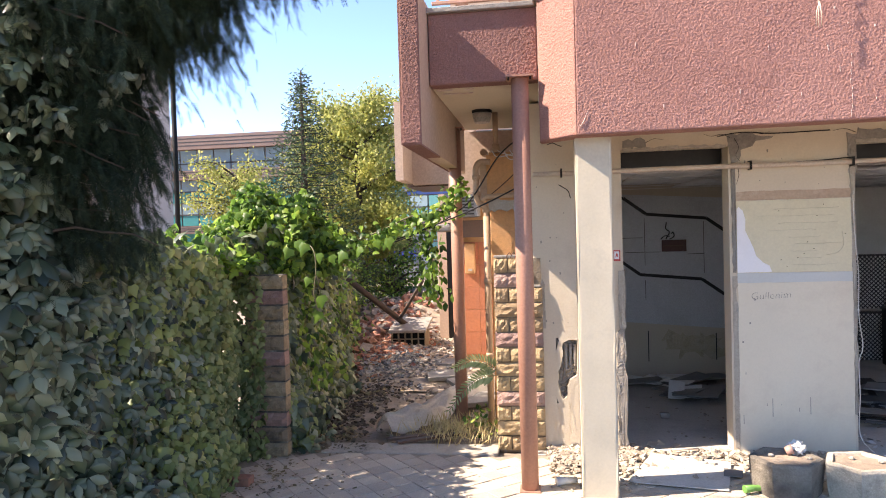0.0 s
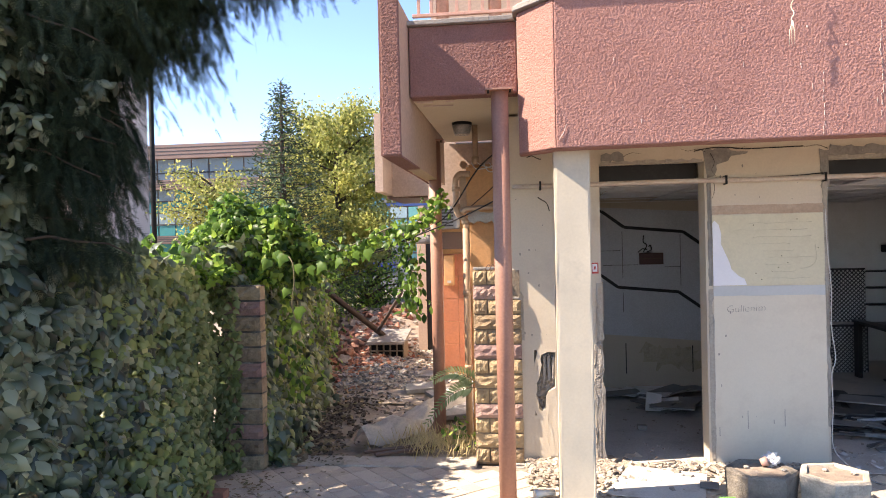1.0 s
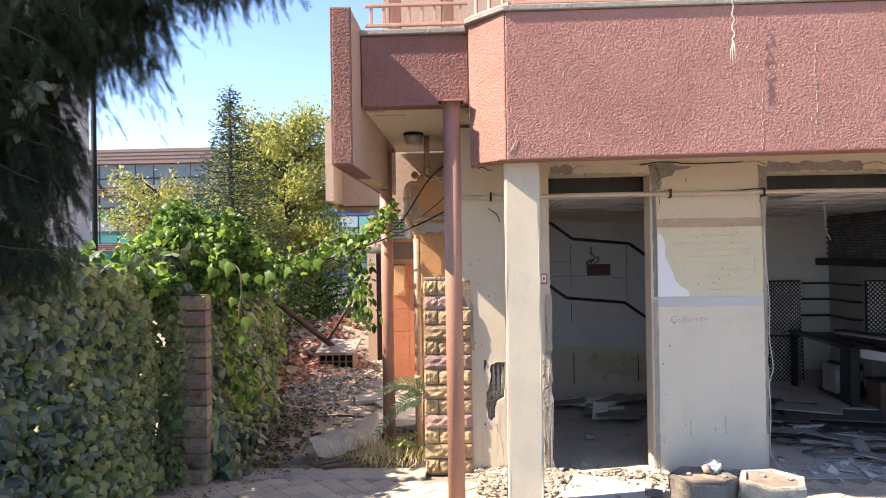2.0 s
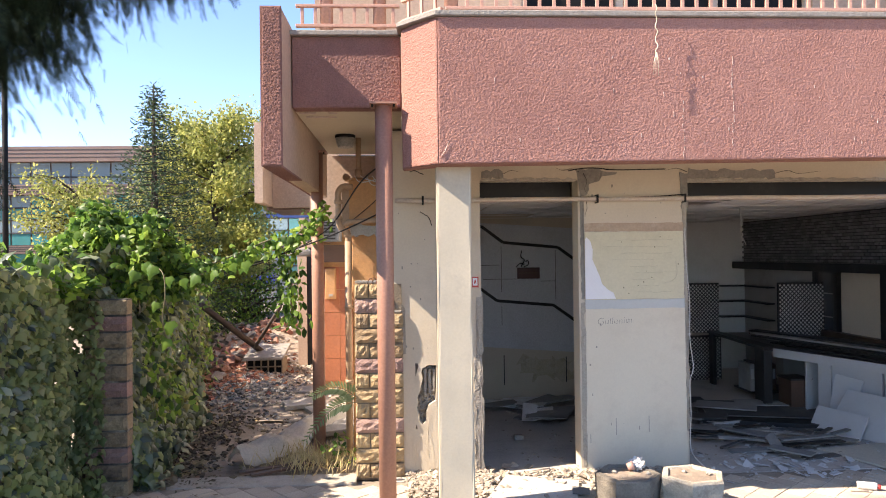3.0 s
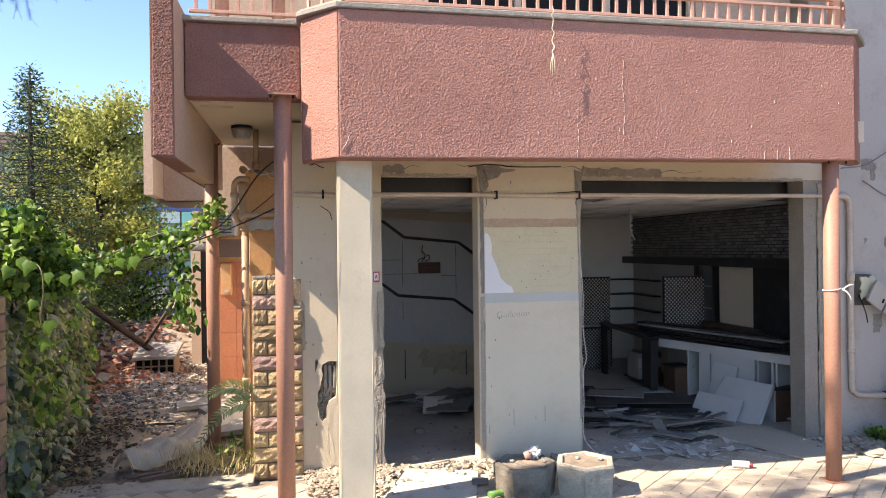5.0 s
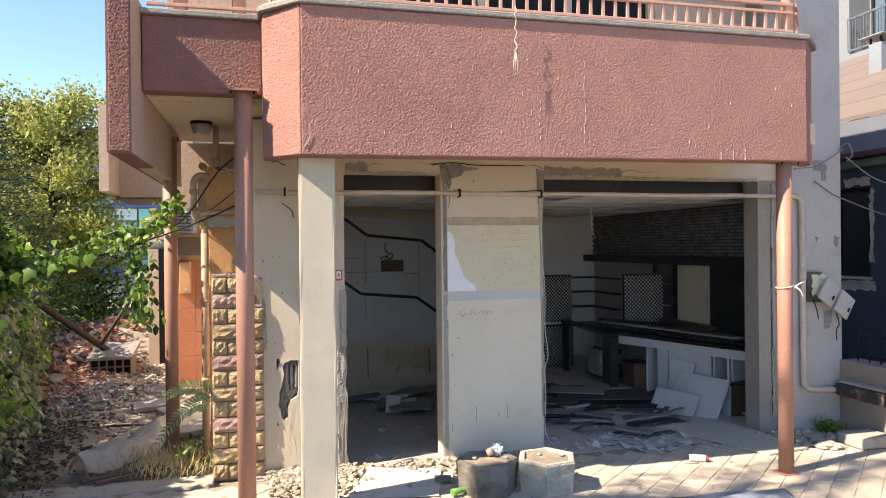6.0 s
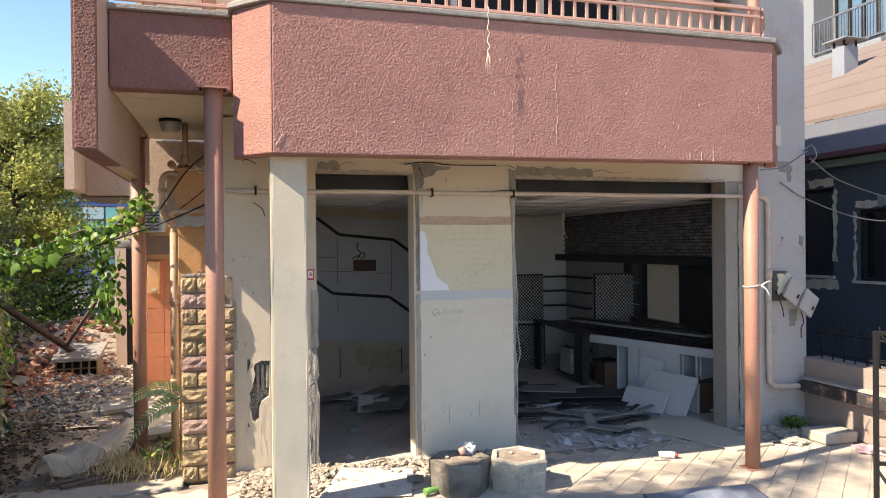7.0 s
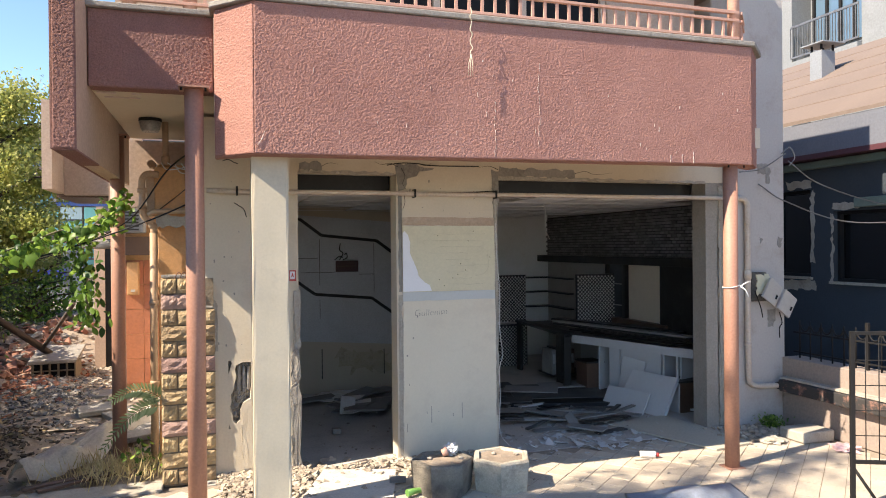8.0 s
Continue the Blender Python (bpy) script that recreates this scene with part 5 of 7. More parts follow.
sheet("floor_mat", ((3.56, 5.98, 0.006), (3.97, 4.93, 0.006), (4.40, 5.0, 0.006), (4.28, 6.1, 0.006)), 0.014, surface("olive_board", ((0.58, 0.54, 0.43), (0.51, 0.475, 0.38)), 2, 0.8, 0.2, 50, (0.64, 0.60, 0.52), 2, 0.5), "large olive-grey board lying over the threshold", "board")
bottle = thing("plastic_bottle", (3.32, 4.96, 0.03), "white plastic bottle with a red cap lying on the paving", "bottle")
under("body", tube(bmesh.new(), [(3.265, 4.99, 0.03), (3.275, 4.985, 0.031), (3.365, 4.945, 0.031), (3.38, 4.935, 0.03)], 0.027, 14), PLASTIC, bottle)
under("cap", tube(bmesh.new(), [(3.38, 4.935, 0.03), (3.40, 4.926, 0.03)], 0.018, 12), REDPAINT, bottle, "red cap")
for pts in (((3.18, 4.94, 0.012), (3.30, 4.91, 0.012)), ((0.9, 5.5, 0.04), (1.1, 5.52, 0.05))):
    tagged(part("stick", tube(bmesh.new(), [*pts], 0.008, 6), PIPE), "pale broken stick on the ground", "stick", "sticks")
TARP = surface("pale_tarpaulin", ((0.62, 0.66, 0.74), (0.56, 0.60, 0.68)), 4, 0.5, 0.3, 40)


def cloth(outline_fn, nx, ny, name, mat, label, category, thick=0.006):
    bm = bmesh.new()
    g = [[bm.verts.new(outline_fn(i / nx, j / ny)) for i in range(nx + 1)] for j in range(ny + 1)]
    for j in range(ny):
        for i in range(nx):
            f = bm.faces.new((g[j][i], g[j][i + 1], g[j + 1][i + 1], g[j + 1][i]))
            f.smooth = True
    bmesh.ops.solidify(bm, geom=list(bm.faces), thickness=thick)
    return tagged(part(name, bm, mat), label, category)


def tarp_front(u, v):
    x, y = 2.55 + 0.85 * u + 0.12 * v, 3.86 + 0.42 * v - 0.05 * u
    e = math.sin(math.pi * u) * math.sin(math.pi * min(1, v))
    return (x, y, 0.012 + 0.07 * e + 0.035 * e * noise.noise(Vector((u * 6, v * 4, 1))))


cloth(tarp_front, 30, 16, "tarpaulin", TARP, "crumpled pale blue tarpaulin on the paving", "tarpaulin")
FLEECE = surface("grey_fleece", ((0.80, 0.74, 0.65), (0.73, 0.67, 0.58)), 3, 0.95, 0.5, 60, (0.34, 0.29, 0.24), 3, 0.5)


def fleece_path(u, v):
    path = [(-1.45, 5.92), (-1.20, 6.25), (-1.0, 6.9), (-0.72, 7.8), (-0.6, 8.6)]
    s = u * 3.999
    k = int(s)
    f = s - k
    cx, cy = path[k][0] * (1 - f) + path[k + 1][0] * f, path[k][1] * (1 - f) + path[k + 1][1] * f
    w = (0.25 - 0.07 * u) * min(1.0, 0.4 + 6 * u)
    off = (v - 0.5) * 2 * w
    z = 0.04 + 0.21 * math.sin(math.pi * v) * (0.6 + 0.5 * noise.noise(Vector((u * 7, 2, 0)))) + 0.06 * noise.noise(Vector((u * 11, v * 7, 4))) + 0.03 * noise.noise(Vector((u * 25, v * 16, 8)))
    return (cx + off * 0.8, cy - off * 0.35, max(0.004, z))


cloth(fleece_path, 60, 16, "ground_fleece", FLEECE, "crumpled grey fabric strip dragged along the passage", "fabric")

# rubble
REDBRICK = surface("red_hollow_brick", ((0.30, 0.13, 0.085), (0.36, 0.18, 0.12)), 6, 0.95, 0.6, 60, (0.28, 0.23, 0.19), 9, 0.9, pieces=0.2)
MIXRUB = surface("pale_rubble", ((0.40, 0.35, 0.29), (0.30, 0.255, 0.215)), 9, 0.95, 0.8, 60, (0.22, 0.18, 0.15), 6, 0.5, pieces=0.25, islands=0.25)
rr_ = random.Random(31)


def chunk_mesh(seed, sx, sy, sz, mat):
    r = random.Random(seed)
    bm = boxes((-sx, sx, -sy, sy, -sz, sz))
    for v in bm.verts:
        v.co = Vector((v.co.x * r.uniform(0.65, 1.1), v.co.y * r.uniform(0.65, 1.1), v.co.z * r.uniform(0.6, 1.1)))
    bmesh.ops.bevel(bm, geom=list(bm.edges), offset=min(sx, sy, sz) * 0.22, segments=1, affect="EDGES")
    me = bpy.data.meshes.new("chunk")
    bm.normal_update()
    bm.to_mesh(me)
    bm.free()
    me.materials.append(mat)
    return me


def heap(x, y):
    """Height of the rubble heap over the passage."""
    h = 0.22 * math.exp(-((x + 2.7) / 0.75) ** 2 - ((y - 11.3) / 1.7) ** 2) + 0.5 * math.exp(-((x + 2.3) / 1.6) ** 2 - ((y - 13.8) / 1.6) ** 2)
    return h + 0.12 * math.exp(-((x + 1.9) / 0.9) ** 2 - ((y - 9.3) / 1.3) ** 2)


def on_heap(x, y):
    return x, y, heap(x, y) - 0.02


pile = thing("rubble_heap", (-2.2, 11, 0), "heap of broken red bricks and plaster in the passage", "rubble")
bm = bmesh.new()
gx = [-4.4 + 0.16 * i for i in range(21)]
gy = [7.6 + 0.16 * i for i in range(56)]
g = [[bm.verts.new((x, y, heap(x, y) - 0.03 + 0.03 * noise.noise(Vector((x * 3, y * 3, 0))))) for x in gx] for y in gy]
for j in range(len(gy) - 1):
    for i in range(len(gx) - 1):
        bm.faces.new((g[j][i], g[j][i + 1], g[j + 1][i + 1], g[j + 1][i]))
under("earth_mound", bm, SOIL, pile)
kinds = [chunk_mesh(k, *s, m) for k, (s, m) in enumerate((((0.09, 0.05, 0.04), REDBRICK), ((0.05, 0.045, 0.035), REDBRICK), ((0.07, 0.07, 0.025), REDBRICK), ((0.08, 0.055, 0.016), MIXRUB), ((0.045, 0.04, 0.025), MIXRUB), ((0.11, 0.08, 0.02), MIXRUB)))]
for k in range(290):
    if k < 200:
        x, y = rr_.gauss(-2.62, 0.40), rr_.gauss(10.9, 1.2)
    else:
        x, y = rr_.uniform(-3.3, -1.3), rr_.uniform(12.5, 15.0)
    if x > -1.55 and y > 8.8 or y < 8.2:
        x, y = -2.2 + 0.3 * rr_.random(), 9 + 2 * rr_.random()
    if -2.5 < x < -1.6 and y < 10.6:
        x -= 0.75
    ob = new("brick_fragment", kinds[rr_.choice((0, 0, 1, 2, 2, 3, 4, 5))])
    ob.parent = pile
    ob.location = Vector((x, y, heap(x, y) + 0.03)) - pile.location
    ob.rotation_euler = (rr_.uniform(-0.7, 0.7), rr_.uniform(-0.7, 0.7), rr_.uniform(0, 6.28))


def gravel(name, n, place, size, mat, label, category="debris", flat=0.5):
    """Many small fragments in one mesh."""
    verts, faces = [], []
    r = random.Random(n)
    for k in range(n):
        x, y, z = place(r)
        s = size * r.uniform(0.35, 1.0) ** 1.3 * 1.3
        a = r.uniform(0, 6.28)
        q = Euler((r.uniform(-0.5, 0.5), r.uniform(-0.5, 0.5), a)).to_matrix()
        b = len(verts)
        for sx, sy, sz in ((-1, -1, -1), (1, -1, -1), (1, 1, -1), (-1, 1, -1), (-1, -1, 1), (1, -1, 1), (1, 1, 1), (-1, 1, 1)):
            p = q @ Vector((sx * s * r.uniform(0.5, 1), sy * s * r.uniform(0.4, 0.8), sz * s * flat * r.uniform(0.4, 0.9)))
            verts.append((x + p.x, y + p.y, z + s * flat * 0.4 + p.z))
        faces += [tuple(b + i for i in f) for f in ((0, 3, 2, 1), (4, 5, 6, 7), (0, 1, 5, 4), (1, 2, 6, 5), (2, 3, 7, 6), (3, 0, 4, 7))]
    me = bpy.data.meshes.new(name)
    me.from_pydata(verts, [], faces)
    me.materials.append(mat)
    return tagged(new(name, me), label, category, kind="stuff")


DARKLITTER = surface("leaf_mould", ((0.07, 0.055, 0.04), (0.11, 0.085, 0.06)), 9, 0.95, 0.6, 60, islands=0.35)
DAMPRUB = surface("damp_chippings", ((0.20, 0.195, 0.19), (0.14, 0.135, 0.13)), 9, 0.6, 0.5, 60, islands=0.35)
REDCRUMB = surface("red_brick_crumbs", ((0.33, 0.13, 0.08), (0.40, 0.19, 0.12)), 6, 0.95, 0.6, 60, (0.28, 0.23, 0.19), 9, 0.7, islands=0.3)
PALERUB = surface("plaster_rubble", ((0.50, 0.425, 0.335), (0.41, 0.345, 0.27)), 9, 0.95, 0.6, 70, (0.32, 0.27, 0.215), 8, 0.5, islands=0.28)
gravel("plaster_rubble", 2200, lambda r: (r.uniform(-0.03, 0.62), 5.6 - abs(r.gauss(0, 0.26)), 0.03 * r.random()), 0.023, PALERUB, "pale plaster rubble along the foot of the wall", flat=0.28)
gravel("plaster_rubble", 520, lambda r: (r.uniform(0.5, 2.3), 5.58 - abs(r.gauss(0, 0.22)), 0.02 * r.random()), 0.026, PALERUB, "pale plaster rubble along the foot of the wall")
gravel("plaster_rubble", 420, lambda r: (r.gauss(4.85, 0.22), r.gauss(5.28, 0.13), 0.02 * r.random()), 0.026, PALERUB, "pale rubble in the corner by the low wall")
gravel("board_flakes", 50, lambda r: (r.gauss(3.25, 0.34), 5.60 + r.gauss(0, 0.16), 0.006), 0.046, WHITELAM, "pale flakes of broken plasterboard by the threshold", flat=0.1)
gravel("board_flakes", 60, lambda r: (r.uniform(0.6, 2.2), 5.62 + r.gauss(0, 0.12), 0.006), 0.04, PALERUB, "pale flakes of broken plasterboard by the threshold", flat=0.12)
gravel("board_flakes", 70, lambda r: (r.uniform(2.5, 4.0), r.uniform(5.9, 7.2), 0.006), 0.04, GREYLAM, "grey flakes of broken board on the shop floor", flat=0.1)
gravel("board_flakes", 160, lambda r: (r.uniform(2.4, 4.3), r.uniform(5.2, 6.3), 0.004), 0.022, WHITELAM, "pale flakes of broken plasterboard by the threshold", flat=0.12)
gravel("floor_debris", 200, lambda r: (r.uniform(2.3, 4.3), r.uniform(5.3, 6.9), 0.0), 0.012, MIXRUB, "small pale crumbs over the shop floor")
gravel("floor_debris", 150, lambda r: (r.uniform(0.6, 2.1), r.uniform(5.7, 8.3), 0.0), 0.013, MIXRUB, "small crumbs over the small room's floor")
gravel("paving_crumbs", 300, lambda r: (r.uniform(-2.0, 5.0), r.uniform(4.1, 5.4), 0.004), 0.008, PALERUB, "small crumbs strewn on the paving")
gravel("passage_rubble", 1000, lambda r: on_heap(r.gauss(-1.9, 0.5), r.uniform(8.2, 11.5)), 0.032, MIXRUB, "broken rubble strewn along the passage")
gravel("dark_litter", 700, lambda r: (-2.05 + abs(r.gauss(0, 0.22)) - 0.13 * max(0, r.random() * 2 - 0.8), r.uniform(5.6, 8.4), 0.0), 0.026, DARKLITTER, "dark damp clods and leaf mould along the ivy foot", flat=0.5)
gravel("damp_rubble", 900, lambda r: on_heap(r.gauss(-1.95, 0.32), r.gauss(9.1, 0.6)), 0.03, DAMPRUB, "damp grey-blue chippings in the passage", flat=0.4)
gravel("passage_rubble", 300, lambda r: (r.uniform(-2.2, -0.5), r.uniform(5.8, 8.2), 0.0), 0.018, MIXRUB, "broken rubble strewn along the passage")
gravel("brick_crumbs", 700, lambda r: on_heap(r.gauss(-2.5, 0.35), r.gauss(9.9, 0.7)), 0.04, REDCRUMB, "crumbled red brick in the passage")
gravel("far_rubble", 900, lambda r: (r.uniform(-4.0, -1.8), r.uniform(12.5, 17), 0.35 * r.random()), 0.09, MIXRUB, "distant rubble and boards at the end of the passage")
block = thing("hollow_slab", (-2.05, 10.3, 0.02), "grey slab lying on hollow blocks in the rubble", "slab")
under("slab", roughen(box(bmesh.new(), -0.28, 0.28, -0.05, 0.75, 0.0, 0.045, 0.01, Matrix.Translation((-2.05, 10.0, 0.31)) @ pose(0, 0, 0, 7, 0, 2)), 0.01, 9), CONCRETE, block)
for k in range(6):
    under("cell_wall", boxes((-2.30 + 0.098 * k, -2.285 + 0.098 * k, 10.0, 10.4, 0.08, 0.305)), MORTAR, block)
under("shelf_wall", boxes((-2.30, -1.795, 10.003, 10.06, 0.2, 0.212)), MORTAR, block)
# black fill stands for the shade inside the hollow cells
under("hollow_block", boxes((-2.30, -1.80, 10.06, 10.4, 0.08, 0.3)), IRON, block)
for x0, y0, w, d, rz in ((-1.25, 8.2, 0.4, 0.3, 12), (-1.35, 9.0, 0.34, 0.3, -20), (-0.95, 7.9, 0.4, 0.25, 30), (-1.0, 7.2, 0.3, 0.2, -8), (-0.8, 6.9, 0.35, 0.22, 15), (-0.62, 7.1, 0.3, 0.3, 40)):
    m = Matrix.Translation((x0, y0, 0.03)) @ pose(0, 0, 0, 4, -3, rz)
    tagged(part("broken_slab", roughen(box(bmesh.new(), -w / 2, w / 2, -d / 2, d / 2, 0, 0.05, 0.006, m), 0.008, 12), CONCRETE), "broken concrete slab in the passage", "slab", "broken slabs")
for x, y, rz in ((-1.05, 5.75, 30), (-1.15, 5.8, 24), (-0.85, 6.0, 48)):
    m = Matrix.Translation((x, y, 0.02)) @ pose(0, 0, 0, 0, 0, rz)
    tagged(part("plank", box(bmesh.new(), -0.25, 0.3, -0.03, 0.03, 0, 0.02, 0.003, m), BROWNLAM), "weathered plank beside the fabric", "plank", "weathered planks")
stone = roughen(boxes((4.80, 5.15, 4.84, 5.12, 0.0, 0.10), bevel=0.015), 0.01, 12)
tagged(part("stone_block", stone, PALECONC), "flat grey stone block by the low wall", "stone")
tagged(part("stone_block", blob(4.62, 5.0, 0.02, 0.1, 0.35, 0.4, 8), PALECONC), "flat broken stone on the rubble", "stone")
tagged(part("pink_rag", blob(5.0, 4.6, 0.02, 0.1, 0.35, 0.8, 5), surface("pink_cloth", ((0.7, 0.42, 0.42), (0.74, 0.6, 0.58)), 9, 0.9, 0.3, 50)), "crumpled pink rag on the paving", "rag")
GREENB = surface("green_plastic", ((0.16, 0.34, 0.08), (0.12, 0.28, 0.06)), 6, 0.4, 0.1, 40)
tagged(part("green_bottle", tube(bmesh.new(), [(1.22, 4.72, 0.035), (1.28, 4.74, 0.036), (1.34, 4.75, 0.036), (1.38, 4.76, 0.03)], 0.026, 12, 0.014), GREENB), "crushed green bottle by the planter", "bottle")
tagged(part("clear_bottle", tube(bmesh.new(), [(0.02, 4.78, 0.035), (0.08, 4.8, 0.036), (0.16, 4.82, 0.036)], 0.03, 12, 0.02), surface("cloudy_plastic", ((0.5, 0.54, 0.56), (0.42, 0.46, 0.48)), 6, 0.25, 0.1, 40)), "cloudy plastic bottle by the column foot", "bottle")
tagged(part("kerb_brick", boxes((-2.28, -2.12, 4.62, 4.72, 0, 0.06), bevel=0.006), REDBRICK), "loose red brick at the hedge foot", "brick")

# ---- east side: end wall fittings, low wall, neighbours ----
gas = thing("wall_pipe", (4.77, 5.46, 0.4), "cream pipe bent down the grey end wall", "pipe")
under("run", tube(bmesh.new(), curve_pts([(4.62, 5.47, 2.17), (4.70, 5.465, 2.18), (4.755, 5.46, 2.14), (4.765, 5.46, 2.0), (4.765, 5.46, 1.2), (4.77, 5.46, 0.52), (4.79, 5.46, 0.43), (4.86, 5.46, 0.395), (5.0, 5.46, 0.385), (5.17, 5.46, 0.38)], 6), 0.027, 12), PIPE, gas)
for x0, z0, x1, z1 in ((4.765, 0.78, 4.766, 0.81), (5.10, 0.383, 5.125, 0.382), (4.765, 1.42, 4.766, 1.5)):
    under("clamp", tube(bmesh.new(), [(x0, 5.46, z0), (x1, 5.46, z1)], 0.034, 10), IRON if z0 < 0.6 else PIPE, gas)
DUSTYDOOR = surface("dusty_beige_door", ((0.50, 0.455, 0.40), (0.44, 0.40, 0.35)), 3, 0.6, 0.1, 50, (0.36, 0.32, 0.28), 4, 0.5, fine=0.2)
mbox = thing("meter_cabinet", (4.9, 5.42, 1.3), "broken meter cabinet with its pale doors hanging askew", "meter cabinet")
# raised block: its dark colour stands for the shade of a hollow
under("recess", roughen(boxes((4.80, 4.98, 5.45, 5.502, 1.2, 1.48), bevel=0.01), 0.012, 16), DARKCONC, mbox)
under("torn_plaster", roughen(plate(bmesh.new(), ragged(4.86, 5.0, 1.26, 1.45, 0.03, 0.015, 41), 5.44, 5.46), 0.006, 20), GLUE, mbox, "yellowish torn filler")
for cx, cz in ((4.985, 1.29), (5.155, 1.175)):
    m = Matrix.Translation((cx, 5.39, cz)) @ pose(0, 0, 0, 0, 34, 8)
    d = under("door", box(bmesh.new(), -0.095, 0.095, -0.012, 0.012, -0.105, 0.105, 0.004, m), DUSTYDOOR, mbox, "pale cabinet door")
    m2 = m @ Matrix.Translation((0.06, -0.016, -0.02))
    d2 = box(bmesh.new(), -0.008, 0.008, -0.006, 0.004, -0.02, 0.02, 0.002, m2)
    under("latch", d2, IRON, d)
for pts in (((4.83, 5.44, 1.3), (4.86, 5.40, 1.15), (4.9, 5.42, 1.05)), ((5.06, 5.38, 1.1), (5.08, 5.37, 1.0), (5.06, 5.38, 0.95), (5.08, 5.4, 0.85))):
    under("wire", tube(bmesh.new(), curve_pts(pts, 4), 0.005, 5), IRON, mbox)
tie = thing("ribbon", (3.81, 4.5, 1.42), "white plastic strip tied round the steel column", "ribbon")
bm = bmesh.new()
tube(bm, [(3.81 + 0.062 * math.cos(a), 4.55 + 0.062 * math.sin(a), 1.42 + 0.012 * math.cos(a)) for a in (2 * math.pi * k / 16 for k in range(17))], 0.004, 5)
under("band", bm, PLASTIC, tie)
under("tail", tube(bmesh.new(), curve_pts([(3.85, 4.49, 1.42), (3.89, 4.47, 1.45), (3.92, 4.46, 1.455)], 4), 0.006, 5, 0.003), PLASTIC, tie)
under("tail", tube(bmesh.new(), curve_pts([(3.85, 4.49, 1.42), (3.88, 4.47, 1.39), (3.90, 4.46, 1.34)], 4), 0.008, 5, 0.003), PLASTIC, tie)
for k, (x, z, w, hh) in enumerate(((4.93, 2.42, 0.12, 0.1), (5.02, 2.33, 0.05, 0.16), (5.16, 1.72, 0.04, 0.09), (5.03, 0.95, 0.08, 0.16), (4.95, 1.75, 0.02, 0.05))):
    patch("wall_chip", ragged(x, x + w, z, z + hh, 0.025, 0.014, 60 + k), 5.5, 0.004, CONCRETE, "chipped patch in the grey render", k, 0.008)

low = thing("low_wall", (5.3, 4.5, 0), "peeling low boundary wall with a black ledge", "wall", kind="structure")
LOWPAINT = surface("peeling_pink_paint", ((0.36, 0.285, 0.235), (0.31, 0.245, 0.205)), 2, 0.9, 0.4, 40, (0.25, 0.22, 0.19), 7, 0.75)
LEDGE = surface("peeling_black_paint", ((0.035, 0.035, 0.037), (0.05, 0.045, 0.042)), 3, 0.7, 0.5, 50, (0.55, 0.28, 0.20), 9, 0.9)
under("wall", roughen(boxes((5.2, 5.42, 2.0, 5.5, 0, 0.65), bevel=0.008), 0.006, 8), LOWPAINT, low)
under("ledge", roughen(boxes((5.10, 5.2, 2.0, 5.44, 0.335, 0.445), bevel=0.008), 0.006, 10), LEDGE, low, "black peeling ledge")
under("ledge_top", boxes((5.12, 5.2, 2.0, 5.44, 0.452, 0.47)), PALECONC, low, "pale worn top")
fence = thing("iron_fence", (5.3, 4.5, 0.65), "black iron fence with curled tips on the low wall", "fence")
under("rail", boxes((5.29, 5.31, 2.4, 5.45, 0.885, 0.9)), IRON, fence)
under("rail", boxes((5.29, 5.31, 2.4, 5.45, 0.70, 0.712)), IRON, fence)
for k in range(24):
    y = 5.38 - 0.125 * k
    under("bar", tube(bmesh.new(), [(5.3, y, 0.64), (5.3, y, 0.985), (5.3, y, 1.01)], 0.008, 6, 0.004), IRON, fence)
    arc = [(5.3, y - 0.0625 + 0.05 * math.cos(a), 0.965 + 0.055 * math.sin(a)) for a in (math.pi + math.pi * i / 8 for i in range(9))]
    under("curl", tube(bmesh.new(), arc, 0.007, 6), IRON, fence)
under("post", boxes((5.285, 5.315, 4.625, 4.655, 0.64, 1.06), bevel=0.004), IRON, fence)

gate = thing("mesh_gate", (3.95, 3.57, 0), "black steel frame gate with wire mesh", "gate")
GA, GB = Vector((3.945, 3.57, 0)), Vector((4.55, 3.30, 0))
gd = (GB - GA).normalized()
gm = Matrix.Translation(GA) @ Matrix(((gd.x, -gd.y, 0, 0), (gd.y, gd.x, 0, 0), (0, 0, 1, 0), (0, 0, 0, 1)))
gw = (GB - GA).length
under("post", box(bmesh.new(), -0.014, 0.014, -0.014, 0.014, 0, 1.17, 0.002, gm), IRON, gate)
under("post", box(bmesh.new(), gw - 0.014, gw + 0.014, -0.014, 0.014, 0, 1.17, 0.002, gm), IRON, gate)
for z in (1.145, 0.30):
    under("rail", box(bmesh.new(), 0.0145, gw - 0.0145, -0.012, 0.012, z, z + 0.024, 0.002, gm), IRON, gate)
under("foot_brace", tube(bmesh.new(), [gm @ Vector((0.0, 0.0, 0.28)), gm @ Vector((0.16, -0.05, 0.02))], 0.011, 6), IRON, gate)
for k in range(7):
    x = gw * (k + 1) / 8
    under("wire", tube(bmesh.new(), [gm @ Vector((x, 0, 0.32)), gm @ Vector((x, 0, 1.15))], 0.0035, 5), IRON, gate)
for k in range(4):
    z = 0.32 + 0.165 * (k + 1)
    under("wire", tube(bmesh.new(), [gm @ Vector((0.012, 0, z)), gm @ Vector((gw - 0.012, 0, z))], 0.0035, 5), IRON, gate)

# dark neighbouring house
NAVY = surface("slate_blue_paint", ((0.035, 0.048, 0.062), (0.045, 0.058, 0.072)), 0.8, 0.8, 0.2, 40, (0.08, 0.09, 0.10), 1.2, 0.3)
DARKGLASS = glass("dark_window_glass", (0.008, 0.009, 0.011), 0.08)
